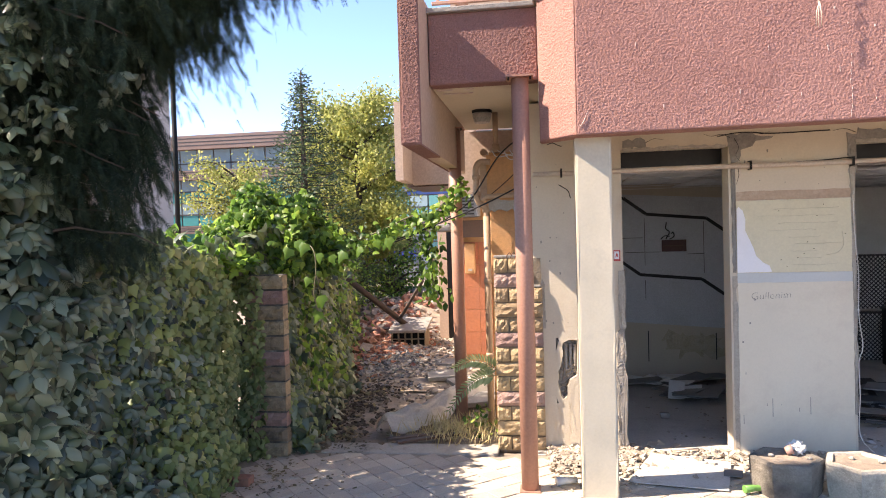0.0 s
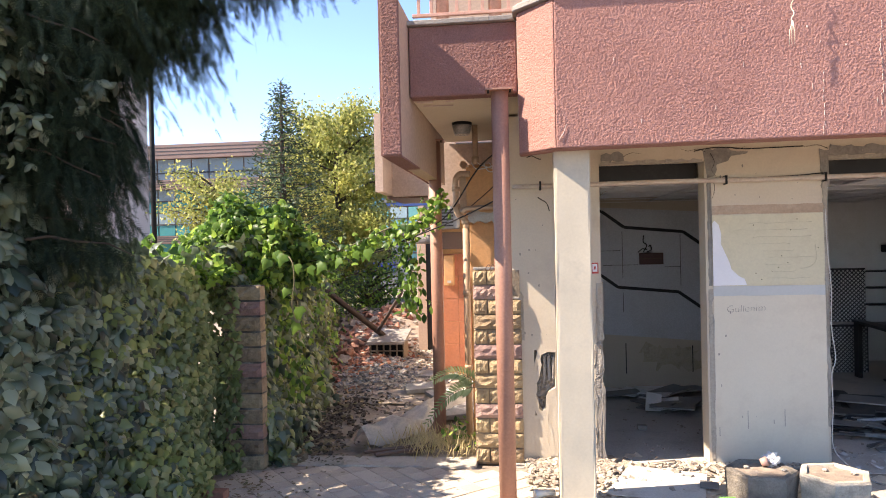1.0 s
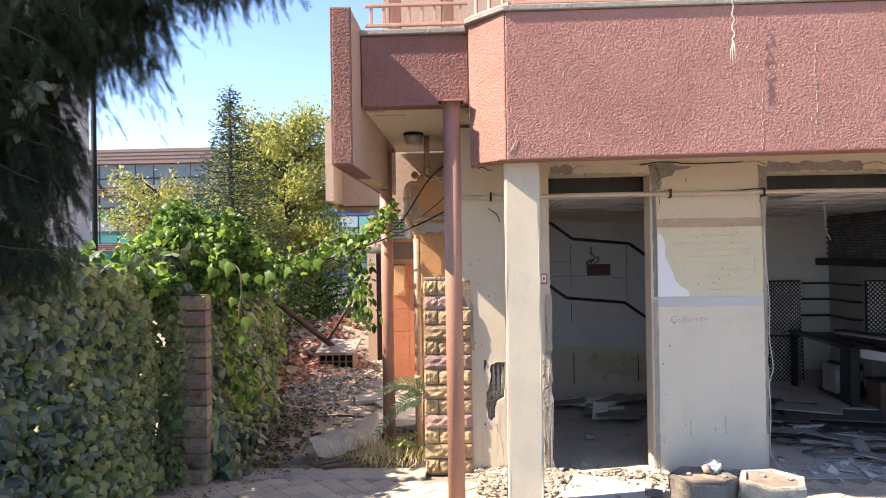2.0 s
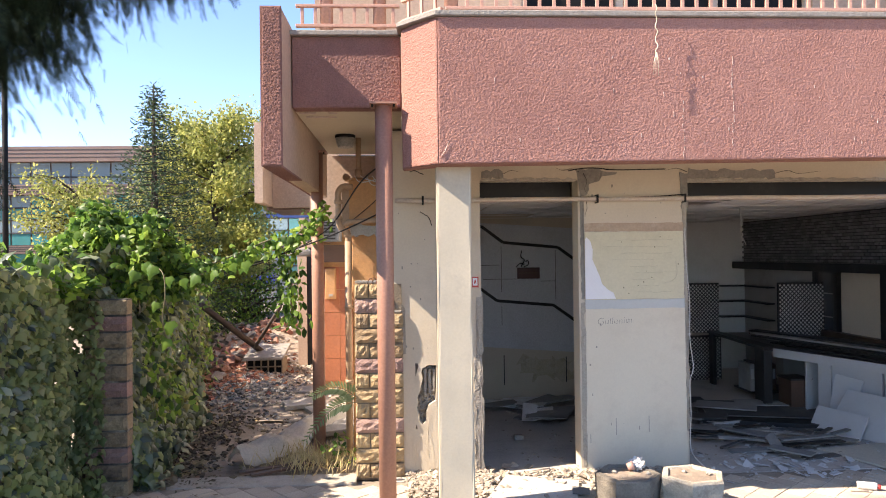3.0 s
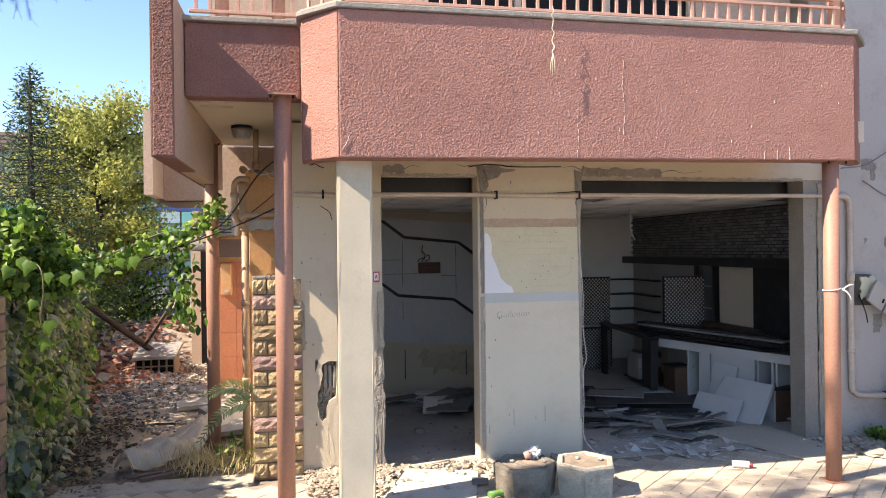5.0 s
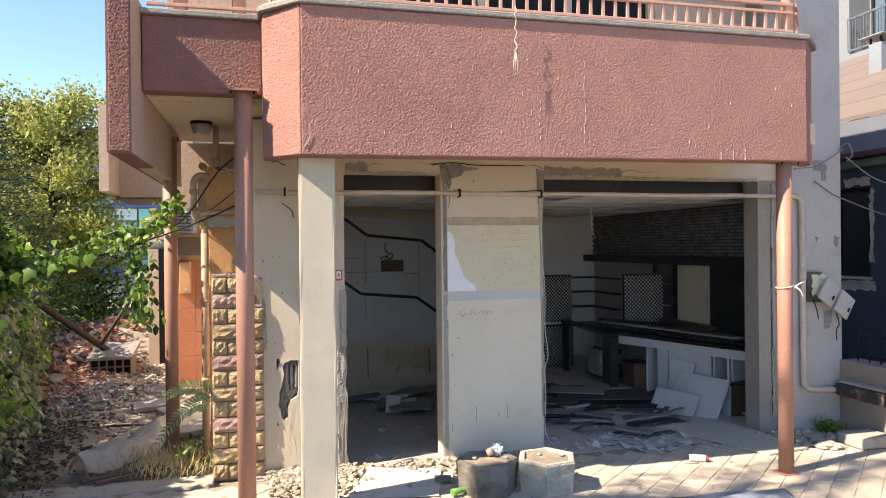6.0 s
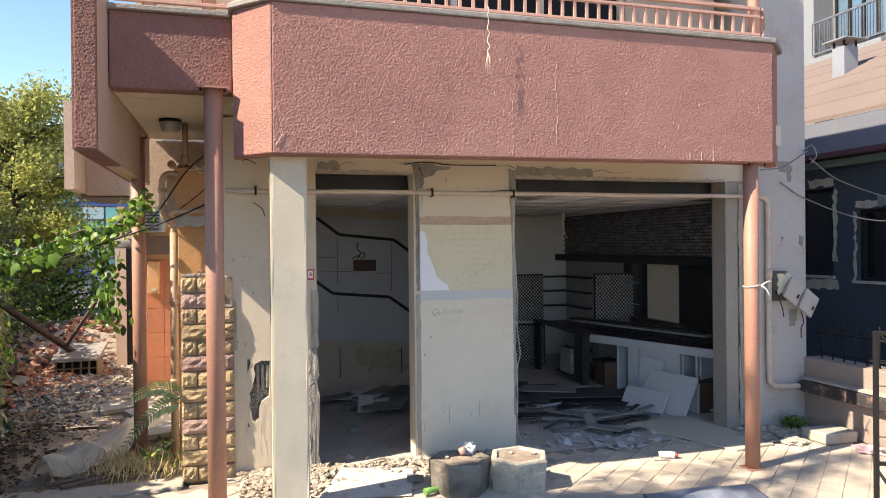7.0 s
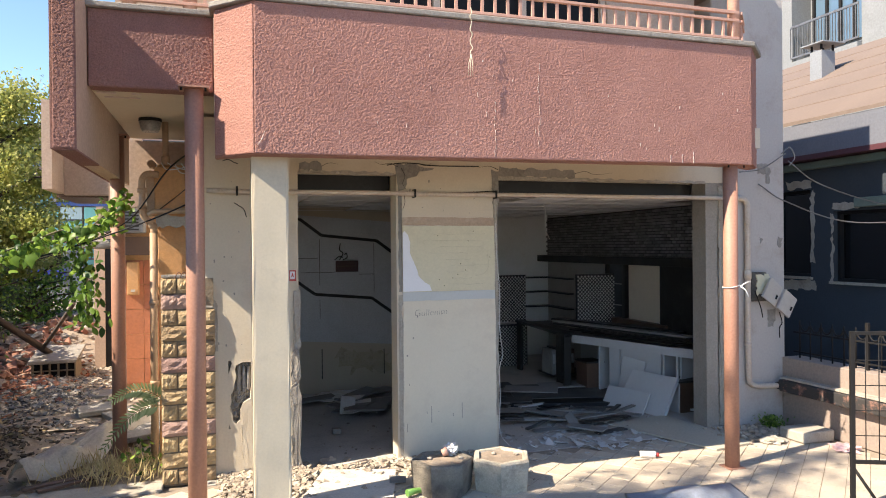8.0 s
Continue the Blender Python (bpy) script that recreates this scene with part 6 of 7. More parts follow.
house = thing("dark_house", (7.5, 7, 0), "slate-blue neighbouring house with a peach roof", "house")
HX = 7.0
for row in ((HX, HX + 0.25, 2.0, 5.3, 0, 2.75), (HX, HX + 0.25, 5.3, 6.58, 0, 1.29), (HX, HX + 0.25, 5.3, 6.58, 2.13, 2.75), (HX, HX + 0.25, 6.58, 6.92, 0, 2.75), (HX, HX + 0.25, 6.92, 7.6, 0, 1.33), (HX, HX + 0.25, 6.92, 7.6, 2.42, 2.75), (HX, HX + 0.25, 7.6, 14, 0, 2.75)):
    under("wall", boxes(row), NAVY, house)
for y0, y1, z0, z1 in ((5.3, 6.58, 1.29, 2.13), (6.92, 7.6, 1.33, 2.42)):
    w = under("window", boxes((HX + 0.13, HX + 0.15, y0, y1, z0, z1)), DARKGLASS, house, "dark empty window")
    under("frame", boxes((HX + 0.06, HX + 0.12, y0, y0 + 0.04, z0, z1), (HX + 0.06, HX + 0.12, y1 - 0.04, y1, z0, z1), (HX + 0.06, HX + 0.12, y0 + 0.04, y1 - 0.04, z0, z0 + 0.04), (HX + 0.06, HX + 0.12, y0 + 0.04, y1 - 0.04, z1 - 0.04, z1)), IRON, w)
    under("sill", roughen(boxes((HX - 0.04, HX + 0.05, y0 - 0.03, y1 + 0.04, z0 - 0.03, z0)), 0.006, 8), PALECONC, w)
bm = bmesh.new()
for k, (y0, y1, z0, z1) in enumerate(((6.85, 7.35, 1.16, 1.29), (6.9, 7.3, 2.44, 2.53), (6.86, 6.92, 1.5, 2.4), (6.2, 6.6, 2.15, 2.22), (6.58, 6.62, 1.3, 2.1))):
    o = [(y, z) for y, z in ragged(y0, y1, z0, z1, 0.05, 0.02, 80 + k)]
    a = [bm.verts.new((HX - 0.004, y, z)) for y, z in o]
    bm.faces.new(a[::-1])
under("bare_plaster", bm, PALECONC, house, "bare plaster round the windows")
under("shutter_box", boxes((HX - 0.06, HX - 0.005, 5.3, 6.25, 2.16, 2.27), bevel=0.01), surface("grey_green_metal", ((0.20, 0.25, 0.20), (0.16, 0.2, 0.17)), 3, 0.5, 0.1, 40), house, "grey-green shutter box")
under("awning_rail", boxes((HX - 0.10, HX - 0.005, 4.0, 9.0, 2.66, 2.75), bevel=0.01), surface("green_grey_metal", ((0.16, 0.21, 0.17), (0.13, 0.17, 0.14)), 3, 0.5, 0.1, 40), house, "grey-green rail")
FASCIA = surface("slate_fascia", ((0.17, 0.18, 0.21), (0.15, 0.16, 0.19)), 1.2, 0.7, 0.1, 40, (0.22, 0.22, 0.24), 2, 0.4)
under("fascia", boxes((HX - 0.25, HX + 0.3, 2.0, 14, 2.82, 3.2)), FASCIA, house, "slate-grey fascia")
under("soffit", boxes((HX - 0.25, HX + 0.3, 2.0, 14, 2.76, 2.82)), surface("maroon_soffit", ((0.10, 0.03, 0.04), (0.08, 0.025, 0.03)), 2, 0.6, 0.1, 40), house, "maroon soffit")
ROOF = surface("peach_roof_sheet", ((0.205, 0.155, 0.125), (0.185, 0.14, 0.115)), 1.0, 0.85, 0.15, 40, (0.165, 0.12, 0.10), 0.8, 0.4)
bm = bmesh.new()
vs = [bm.verts.new(p) for p in ((HX - 0.26, 2.0, 3.205), (HX - 0.26, 14, 3.205), (HX + 3.2, 14, 5.0), (HX + 3.2, 2.0, 5.0), (HX - 0.26, 2.0, 3.25), (HX - 0.26, 14, 3.25), (HX + 3.2, 14, 5.05), (HX + 3.2, 2.0, 5.05))]
for q in ((0, 1, 2, 3), (4, 7, 6, 5), (0, 4, 5, 1), (1, 5, 6, 2), (2, 6, 7, 3), (3, 7, 4, 0)):
    bm.faces.new([vs[i] for i in q])
under("roof", bm, ROOF, house)
for k in range(5):
    f = (k + 1) / 6
    x, z = HX - 0.26 + 3.46 * f, 3.25 + 1.8 * f
    under("roof_seam", boxes((x - 0.01, x + 0.01, 2.0, 14, z - 0.005, z + 0.008)), ROOF, house)
under("end_block", boxes((HX + 0.26, HX + 5, 2.0, 14, 0, 2.75)), NAVY, house)
# rough black sheet; the darkness of the rooms is put into its colour
DIMROOM = surface("dim_room_black", ((0.012, 0.012, 0.013), (0.02, 0.019, 0.018)), 2, 0.4, 0.0, 40, spec=0.1)
upw = thing("upper_window", (2.3, 6.1, 2.8), "wide dark window behind the balcony railing", "window", kind="structure")
under("pane", boxes((1.0, 3.6, 6.09, 6.11, 2.76, 5.0)), DIMROOM, upw)
for x in (1.0, 1.85, 2.7, 3.55):
    under("window_frame", boxes((x, x + 0.06, 6.04, 6.088, 2.76, 5.0)), PIPE, upw)
duct = thing("roof_duct", (8.9, 8.5, 4.2), "white sheet-metal duct with a rain cap on the roof", "duct")
WHITEMETAL = surface("white_sheet_metal", ((0.28, 0.295, 0.31), (0.255, 0.27, 0.285)), 2, 0.5, 0.1, 40)
under("shaft", boxes((8.62, 8.88, 8.30, 8.52, 3.9, 4.66), bevel=0.006), WHITEMETAL, duct)
under("rain_cap", boxes((8.54, 8.98, 8.20, 8.62, 4.75, 4.77), bevel=0.004), WHITEMETAL, duct)
for x, y in ((8.64, 8.32), (8.86, 8.32), (8.64, 8.50), (8.86, 8.50)):
    under("leg", boxes((x - 0.012, x + 0.012, y - 0.012, y + 0.012, 4.66, 4.75)), IRON, duct)

# tall white apartment block beyond
WHITEB = surface("white_cladding", ((0.24, 0.25, 0.255), (0.215, 0.225, 0.23)), 0.5, 0.8, 0.1, 20, (0.5, 0.51, 0.51), 0.4, 0.3)
BLUEGLASS = glass("sky_blue_glass", (0.10, 0.16, 0.22), 0.05)
apt = thing("apartment_block", (18, 16, 0), "white clad apartment block with railed balconies", "apartment building")
AX = 16.0
bm = bmesh.new()
box(bm, AX + 0.4, AX + 8, 9, 19, 0, 16)
for y in (13.6, 10.4, 16.75):
    box(bm, AX - 0.3, AX + 0.4, y - 0.6, y + 0.25, 0, 16)
under("wall", bm, WHITEB, apt)
for fl in range(4):
    z = 6.75 + 3.1 * (fl - 0)
    for y0, y1 in ((13.85, 16.1), (10.7, 12.95)):
        under("balcony_slab", boxes((AX - 0.45, AX + 0.4, y0, y1, z, z + 0.16)), WHITEB, apt)
        w = under("window", boxes((AX + 0.34, AX + 0.39, y0 + 0.3, y1 - 0.15, z + 0.5, z + 2.3)), BLUEGLASS, apt, "blue reflecting window")
        for k in range(5):
            y = y0 + 0.3 + (y1 - y0 - 0.45) * k / 4
            under("frame", boxes((AX + 0.28, AX + 0.335, y - 0.04, y + 0.04, z + 0.5, z + 2.3)), IRON, w)
        r_ = under("railing", boxes((AX - 0.42, AX - 0.38, y0, y1, z + 1.12, z + 1.18), (AX - 0.42, AX - 0.38, y0, y1, z + 0.25, z + 0.3)), METAL, apt, "grey steel balcony railing")
        bm = bmesh.new()
        for k in range(26):
            y = y0 + (y1 - y0) * k / 25
            box(bm, AX - 0.41, AX - 0.39, y - 0.008, y + 0.008, z + 0.3, z + 1.12)
        tagged(under("bar_grille", bm, METAL, r_), kind="stuff")
for j in range(5):
    for k in range(3):
        y = 13.9 + 0.75 * k + 0.35 * (j % 2)
        under("cladding_panel", boxes((AX + 0.36, AX + 0.396, y, y + 0.72, 4.4 + 0.46 * j, 4.84 + 0.46 * j), bevel=0.01), WHITEB, apt)
for pts in (((5.24, 5.45, 2.55), (5.6, 5.4, 2.32), (6.4, 5.3, 2.12), (7.0, 5.0, 2.15)), ((4.9, 5.46, 2.32), (5.23, 5.45, 2.15), (5.9, 5.3, 1.95), (6.9, 4.9, 2.0)), ((4.2, 4.9, 2.36), (4.8, 5.3, 2.45), (5.22, 5.46, 2.62)), ((5.18, 5.47, 2.62), (5.26, 5.45, 2.68), (5.31, 5.44, 2.58), (5.25, 5.45, 2.50))):
    tagged(part("overhead_cable", tube(bmesh.new(), curve_pts(pts, 7), 0.006, 6), METAL), "thin slack cable from the wall corner", "cable", "cables at the wall corner")

# ---- plants ----
IVY = leafy("ivy_leaf", ((0.018, 0.03, 0.02), (0.06, 0.085, 0.052), (0.12, 0.155, 0.095), (0.24, 0.27, 0.19)), 0.36, 0.1, 0.45)
SMALLIVY = leafy("small_ivy_leaf", ((0.085, 0.11, 0.035), (0.145, 0.185, 0.06), (0.205, 0.24, 0.085), (0.28, 0.28, 0.13)), 0.42, 0.18)
VINE = leafy("vine_leaf", ((0.03, 0.075, 0.02), (0.085, 0.165, 0.03), (0.155, 0.27, 0.045), (0.30, 0.42, 0.075)), 0.42, 0.5)
YELLOWISH = leafy("yellow_green_leaf", ((0.18, 0.21, 0.058), (0.26, 0.29, 0.085), (0.35, 0.365, 0.11), (0.44, 0.42, 0.15)), 0.5, 0.5)
NEEDLE = leafy("conifer_needle", ((0.014, 0.024, 0.016), (0.026, 0.042, 0.026), (0.055, 0.078, 0.045)), 0.7, 0.12, 0.12)
SPRUCE = leafy("spruce_needle", ((0.03, 0.055, 0.035), (0.05, 0.09, 0.05), (0.085, 0.13, 0.06)), 0.6, 0.2)
DRYGRASS = leafy("dry_grass", ((0.55, 0.44, 0.24), (0.66, 0.56, 0.34), (0.42, 0.37, 0.17)), 0.7, 0.4)
LITTER = leafy("leaf_litter", ((0.16, 0.12, 0.075), (0.22, 0.17, 0.11), (0.12, 0.12, 0.065)), 0.8, 0.1)
BARK = surface("bark", ((0.06, 0.045, 0.035), (0.085, 0.062, 0.046)), 12, 0.95, 1.0, 40, (0.04, 0.03, 0.025), 6, 0.5)
STEM = surface("vine_stem", ((0.22, 0.20, 0.10), (0.17, 0.14, 0.08)), 9, 0.8, 0.3, 50)

IVY_SHAPE = ([(0, 0, 0), (0.32, -0.06, -0.14), (0.52, 0.30, -0.26), (0.30, 0.48, -0.14), (0, 1.0, -0.14), (-0.30, 0.48, -0.10), (-0.52, 0.30, -0.22), (-0.32, -0.06, -0.10), (0, 0.45, 0.06)],
             [(0, 1, 2, 8), (8, 2, 3), (8, 3, 4), (8, 4, 5), (8, 5, 6), (0, 8, 6, 7)])
def trifoliate():
    """Three oval leaflets spreading from one stalk."""
    vs, fs = [], []
    for ang, k in ((0, 1.0), (62, 0.82), (-62, 0.82)):
        c, s_ = math.cos(math.radians(ang)), math.sin(math.radians(ang))
        b = len(vs)
        for u, v, w in ((0, 0.06, 0), (0.23, 0.34, -0.13), (0.25, 0.62, -0.16), (0, 1.0, -0.2), (-0.25, 0.62, -0.10), (-0.23, 0.34, -0.08), (0, 0.5, 0.05)):
            u, v = u * k, v * k
            vs.append((u * c + v * s_, v * c - u * s_, w))
        fs += [(b, b + 1, b + 2, b + 6), (b + 6, b + 2, b + 3), (b + 6, b + 3, b + 4), (b, b + 6, b + 4, b + 5)]
    return vs, fs


TRI_SHAPE = trifoliate()
OVAL_SHAPE = ([(0, 0, 0), (0.27, 0.35, -0.09), (0.2, 0.75, -0.08), (0, 1.0, -0.1), (-0.2, 0.75, -0.08), (-0.27, 0.35, -0.09)], [(0, 1, 2, 3), (0, 3, 4, 5)])
SPRAY = ([(-0.012, 0, 0), (0.012, 0, 0), (0, 1.0, -0.05)] + [p for k in range(6) for sd in (-1, 1) for p in ((0, 0.06 + 0.14 * k, 0), (0, 0.12 + 0.14 * k, 0), (sd * (0.34 - 0.035 * k), 0.30 + 0.14 * k, -0.05))],
         [(0, 1, 2)] + [(3 + 3 * i, 4 + 3 * i, 5 + 3 * i) for i in range(12)])
NARROW = ([(0, 0, 0), (0.5, 0.5, 0), (0, 1, 0), (-0.5, 0.5, 0)], [(0, 1, 2, 3)])


def leaves(name, spots, shape, material, parent, label="", width=1.0):
    """One mesh of many leaves; spots: rows of place, way the leaf points, normal, length."""
    sv, sf = np.array(shape[0], float), shape[1]
    p = np.array([s[0] for s in spots], float)
    v = np.array([s[1] for s in spots], float)
    n = np.array([s[2] for s in spots], float)
    ln = np.array([s[3] for s in spots], float)
    v /= np.linalg.norm(v, axis=1)[:, None] + 1e-9
    n -= (n * v).sum(1)[:, None] * v
    n /= np.linalg.norm(n, axis=1)[:, None] + 1e-9
    u = np.cross(v, n)
    co = p[:, None] + ln[:, None, None] * (sv[None, :, 0, None] * width * u[:, None] + sv[None, :, 1, None] * v[:, None] + sv[None, :, 2, None] * n[:, None])
    k = len(sv)
    sizes = np.array([len(f) for f in sf])
    idx = np.concatenate([np.array(f) for f in sf])
    loops = (np.arange(len(spots))[:, None] * k + idx[None]).ravel()
    starts = np.concatenate([[0], np.cumsum(np.tile(sizes, len(spots)))])[:-1]
    me = bpy.data.meshes.new(name)
    me.vertices.add(len(spots) * k)
    me.vertices.foreach_set("co", co.ravel())
    me.loops.add(len(loops))
    me.loops.foreach_set("vertex_index", loops.astype(np.int32))
    me.polygons.add(len(starts))
    me.polygons.foreach_set("loop_start", starts.astype(np.int32))
    me.update(calc_edges=True)
    me.validate()
    me.materials.append(material)
    ob = new(name, me)
    if parent:
        ob.parent = parent
        ob.matrix_parent_inverse = parent.matrix_basis.inverted()
    return tagged(ob, label)


R = np.random.RandomState(7)


def ivy_spots(n, surf, size, down=1.0, loose=0.75, sway=0.55):
    """Leaves over a surface: surf(r) gives a place and an outward normal."""
    out = []
    for _ in range(n):
        p, nr = surf(R)
        v = np.array([0, 0, -down]) + R.normal(0, sway, 3) + 0.25 * np.array(nr)
        out.append((p, v, np.array(nr) + R.normal(0, loose, 3) + np.array([0, 0, 0.35]), (size(p) if callable(size) else size) * R.uniform(0.6, 1.25)))
    return out


def hedge_top(y):
    return float(np.interp(y, [0.5, 2.2, 2.7, 3.2, 3.7, 4.3, 5.25, 5.5], [2.6, 2.35, 2.17, 1.98, 1.78, 1.66, 1.52, 1.5]))


def hedge_face(r, layer=0.0):
    y = r.uniform(0.9, 5.14)
    z = hedge_top(y) * r.uniform(0, 1) ** 0.9
    bulge = 0.14 * noise.noise(Vector((y * 1.6, z * 1.6, 0))) + 0.07 * noise.noise(Vector((y * 5, z * 5, 2)))
    x = -2.30 + bulge + 0.10 * max(0, 1 - z / 0.6) * r.uniform(0, 1.6) - abs(r.normal(0, 0.15))
    x -= 0.11 * max(0.0, (y - 4.5) / 0.64)
    return (x, y, z + 0.03), (1, -0.25, 0.1)


def hedge_crown(r):
    y = r.uniform(0.9, 5.4)
    return (r.uniform(-3.3, -2.35), y, hedge_top(y) + 0.08 * noise.noise(Vector((y * 3, 1, 0))) + r.normal(0, 0.05)), (0.1, 0, 1)


hedge = thing("ivy_hedge", (-2.5, 3, 0), "dense dark green ivy covering the garden boundary", "hedge")
def near_face(r):
    p, nr = hedge_face(r)
    while r.rand() < (p[1] - 3.5) / 1.3:
        p, nr = hedge_face(r)
    return p, (1, -0.75, 0.25)


def small_face(r):
    p, nr = hedge_face(r)
    while r.rand() > (p[1] - 3.2) / 1.2:
        p, nr = hedge_face(r)
    return p, (1, -0.8, 0.3)


leaves("foliage", ivy_spots(3600, near_face, lambda p: float(np.interp(p[1], [2.4, 3.4, 4.4, 5.2], [0.13, 0.11, 0.085, 0.07])), 1.0, 0.48, 0.38), TRI_SHAPE, IVY, hedge)
leaves("small_foliage", ivy_spots(5400, small_face, lambda p: float(np.interp(p[1], [3.4, 4.4, 5.2], [0.07, 0.06, 0.052])), 1.0, 0.38, 0.45), IVY_SHAPE, SMALLIVY, hedge, "small olive-green ivy leaves")
leaves("inner_foliage", ivy_spots(700, lambda r: ((lambda q: ((q[0][0] - 0.20, q[0][1], q[0][2]), q[1]))(hedge_face(r))), 0.12), TRI_SHAPE, IVY, hedge)
leaves("crown_foliage", ivy_spots(1000, hedge_crown, 0.10, 0.3), IVY_SHAPE, IVY, hedge)
leaves("pillar_ivy", ivy_spots(620, lambda r: ((-2.54 + 0.30 * r.rand() ** 1.5, 5.26 - 0.06 * r.rand(), r.uniform(0.0, 1.48)), (0.2, -1, 0.1)), 0.065), IVY_SHAPE, SMALLIVY, hedge)
bm = bmesh.new()
for k in range(26):
    y = R.uniform(1.5, 5.2)
    pts = [(-2.5, y, 0), (-2.48 + R.uniform(-0.05, 0.05), y + R.uniform(-0.15, 0.15), 0.5), (-2.46, y + R.uniform(-0.25, 0.25), 1.0), (-2.48, y + R.uniform(-0.3, 0.3), hedge_top(y) - 0.1)]
    tube(bm, curve_pts(pts, 4), 0.012, 5, 0.005)
under("stems", bm, STEM, hedge)
# added panel, unseen: darkens the leaf gaps and stops sun coming through
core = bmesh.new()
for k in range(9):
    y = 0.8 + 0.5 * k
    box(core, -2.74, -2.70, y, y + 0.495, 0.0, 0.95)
under("fence_panel", core, IRON, hedge, "added unseen dark panel that blocks light through the ivy")

# ivy on beyond the gate pillar
BASE = [(-2.08, 5.42), (-2.08, 5.9), (-2.28, 7.4), (-2.66, 9.0), (-3.2, 11.5), (-3.9, 14.5)]


def far_face(r):
    s = r.uniform(0, 1) ** 1.6 * (len(BASE) - 1.001)
    k = int(s)
    f = s - k
    x, y = BASE[k][0] * (1 - f) + BASE[k + 1][0] * f, BASE[k][1] * (1 - f) + BASE[k + 1][1] * f
    top = float(np.interp(y, [5.4, 6.0, 7.0, 9.0, 12, 15], [1.75, 1.95, 1.75, 1.6, 1.55, 1.5]))
    z = top * r.uniform(0, 1)
    bulge = 0.22 * noise.noise(Vector((y * 1.3, z * 1.5, 5))) + 0.1 * noise.noise(Vector((y * 4, z * 4, 7)))
    spread = 0.35 * max(0, 1 - z / 0.5) * r.uniform(0, 1)
    return (x - 0.14 + bulge + spread - abs(r.normal(0, 0.13)), y, z + 0.03), (1, -0.45, 0.25)


far = thing("ivy_bank", (-2.5, 8, 0), "tangled green ivy bank along the passage", "hedge")
# unseen panel added here too, against sun and bright leaks onto the passage
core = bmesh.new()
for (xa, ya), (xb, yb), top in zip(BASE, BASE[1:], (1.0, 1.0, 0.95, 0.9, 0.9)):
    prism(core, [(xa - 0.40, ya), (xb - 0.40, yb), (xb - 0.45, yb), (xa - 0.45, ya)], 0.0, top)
under("fence_panel", core, IRON, far, "added unseen dark panel that blocks light through the ivy")
leaves("foliage", ivy_spots(8000, far_face, 0.10, 1.0, 0.5, 0.45), IVY_SHAPE, IVY, far)
leaves("small_foliage", ivy_spots(9000, far_face, 0.075, 1.0, 0.5, 0.45), IVY_SHAPE, SMALLIVY, far, "small olive-green ivy leaves")
leaves("sunlit_foliage", ivy_spots(900, lambda r: ((lambda q: ((q[0][0] + 0.05, q[0][1] + 0.6, q[0][2] * 0.8 + 0.35), q[1]))(far_face(r))), 0.08), OVAL_SHAPE, VINE, far, "sunlit green leaves")


def mound(r):
    a, b = r.uniform(0, 2 * math.pi), r.uniform(-0.15, 1)
    d = np.array([math.cos(a) * math.sqrt(1 - b * b), math.sin(a) * math.sqrt(1 - b * b), b])
    k = 1 + 0.25 * noise.noise(Vector(d * 2.2)) + 0.12 * noise.noise(Vector(d * 6))
    c = np.array([-2.5, 6.05, 1.52])
    return tuple(c + d * np.array([0.66, 0.6, 0.66]) * k * r.uniform(0.75, 1.0)), tuple(d)


vine = thing("vine_mound", (-2.4, 6, 1.4), "sunlit vine heaped over the gate pillar", "vine")
leaves("foliage", ivy_spots(4600, mound, 0.07, 0.6), IVY_SHAPE, VINE, vine)
leaves("side_foliage", ivy_spots(1500, lambda r: ((lambda q: ((q[0][0] - 0.75, q[0][1] - 0.2, q[0][2] * 0.75 + 0.2), q[1]))(mound(r))), 0.09, 0.5), OVAL_SHAPE, VINE, vine)
leaves("sunlit_top", ivy_spots(900, lambda r: ((r.uniform(-3.1, -2.3), r.uniform(4.7, 5.7), 1.52 + abs(r.normal(0, 0.09))), (0, 0, 1)), 0.085, 0.3), IVY_SHAPE, VINE, vine)

garland = thing("vine_garland", (-1.2, 6, 1.8), "leafy vine strung along a cable across the passage", "vine")
gpts = curve_pts([(-2.0, 5.95, 1.72), (-1.7, 5.95, 1.70), (-1.45, 5.98, 1.78), (-1.17, 6.0, 1.90), (-1.0, 6.1, 1.92), (-0.86, 6.2, 2.06), (-0.72, 6.25, 2.2)], 8)
under("stem", tube(bmesh.new(), gpts, 0.007, 5), STEM, garland)


def along(pts, jitter, dens=None):
    def f(r):
        t = r.uniform(0, 1) if dens is None else r.uniform(0, 1) ** dens
        s = t * (len(pts) - 1.001)
        k = int(s)
        p = pts[k].lerp(pts[k + 1], s - k)
        j = r.normal(0, jitter, 3)
        return (p.x + j[0], p.y + j[1], p.z + j[2] - 0.03), (0.2, -0.8, 0.5)
    return f


leaves("foliage", ivy_spots(380, along(gpts, 0.055, 1.35), 0.066, 0.8), IVY_SHAPE, VINE, garland)
hpts = curve_pts([(-1.12, 6.0, 1.9), (-1.02, 6.0, 1.75), (-0.99, 6.0, 1.55), (-1.0, 6.0, 1.38), (-0.95, 6.0, 1.22)], 8)
under("hanging_stem", tube(bmesh.new(), hpts, 0.006, 5), STEM, garland)
leaves("hanging_foliage", ivy_spots(210, along(hpts, 0.05), 0.075, 1.0), OVAL_SHAPE, VINE, garland)
dpts = curve_pts([(-1.95, 5.3, 1.72), (-1.78, 5.15, 1.66), (-1.74, 5.1, 1.5), (-1.76, 5.1, 1.3), (-1.70, 5.12, 1.1), (-1.62, 5.14, 0.95)], 8)
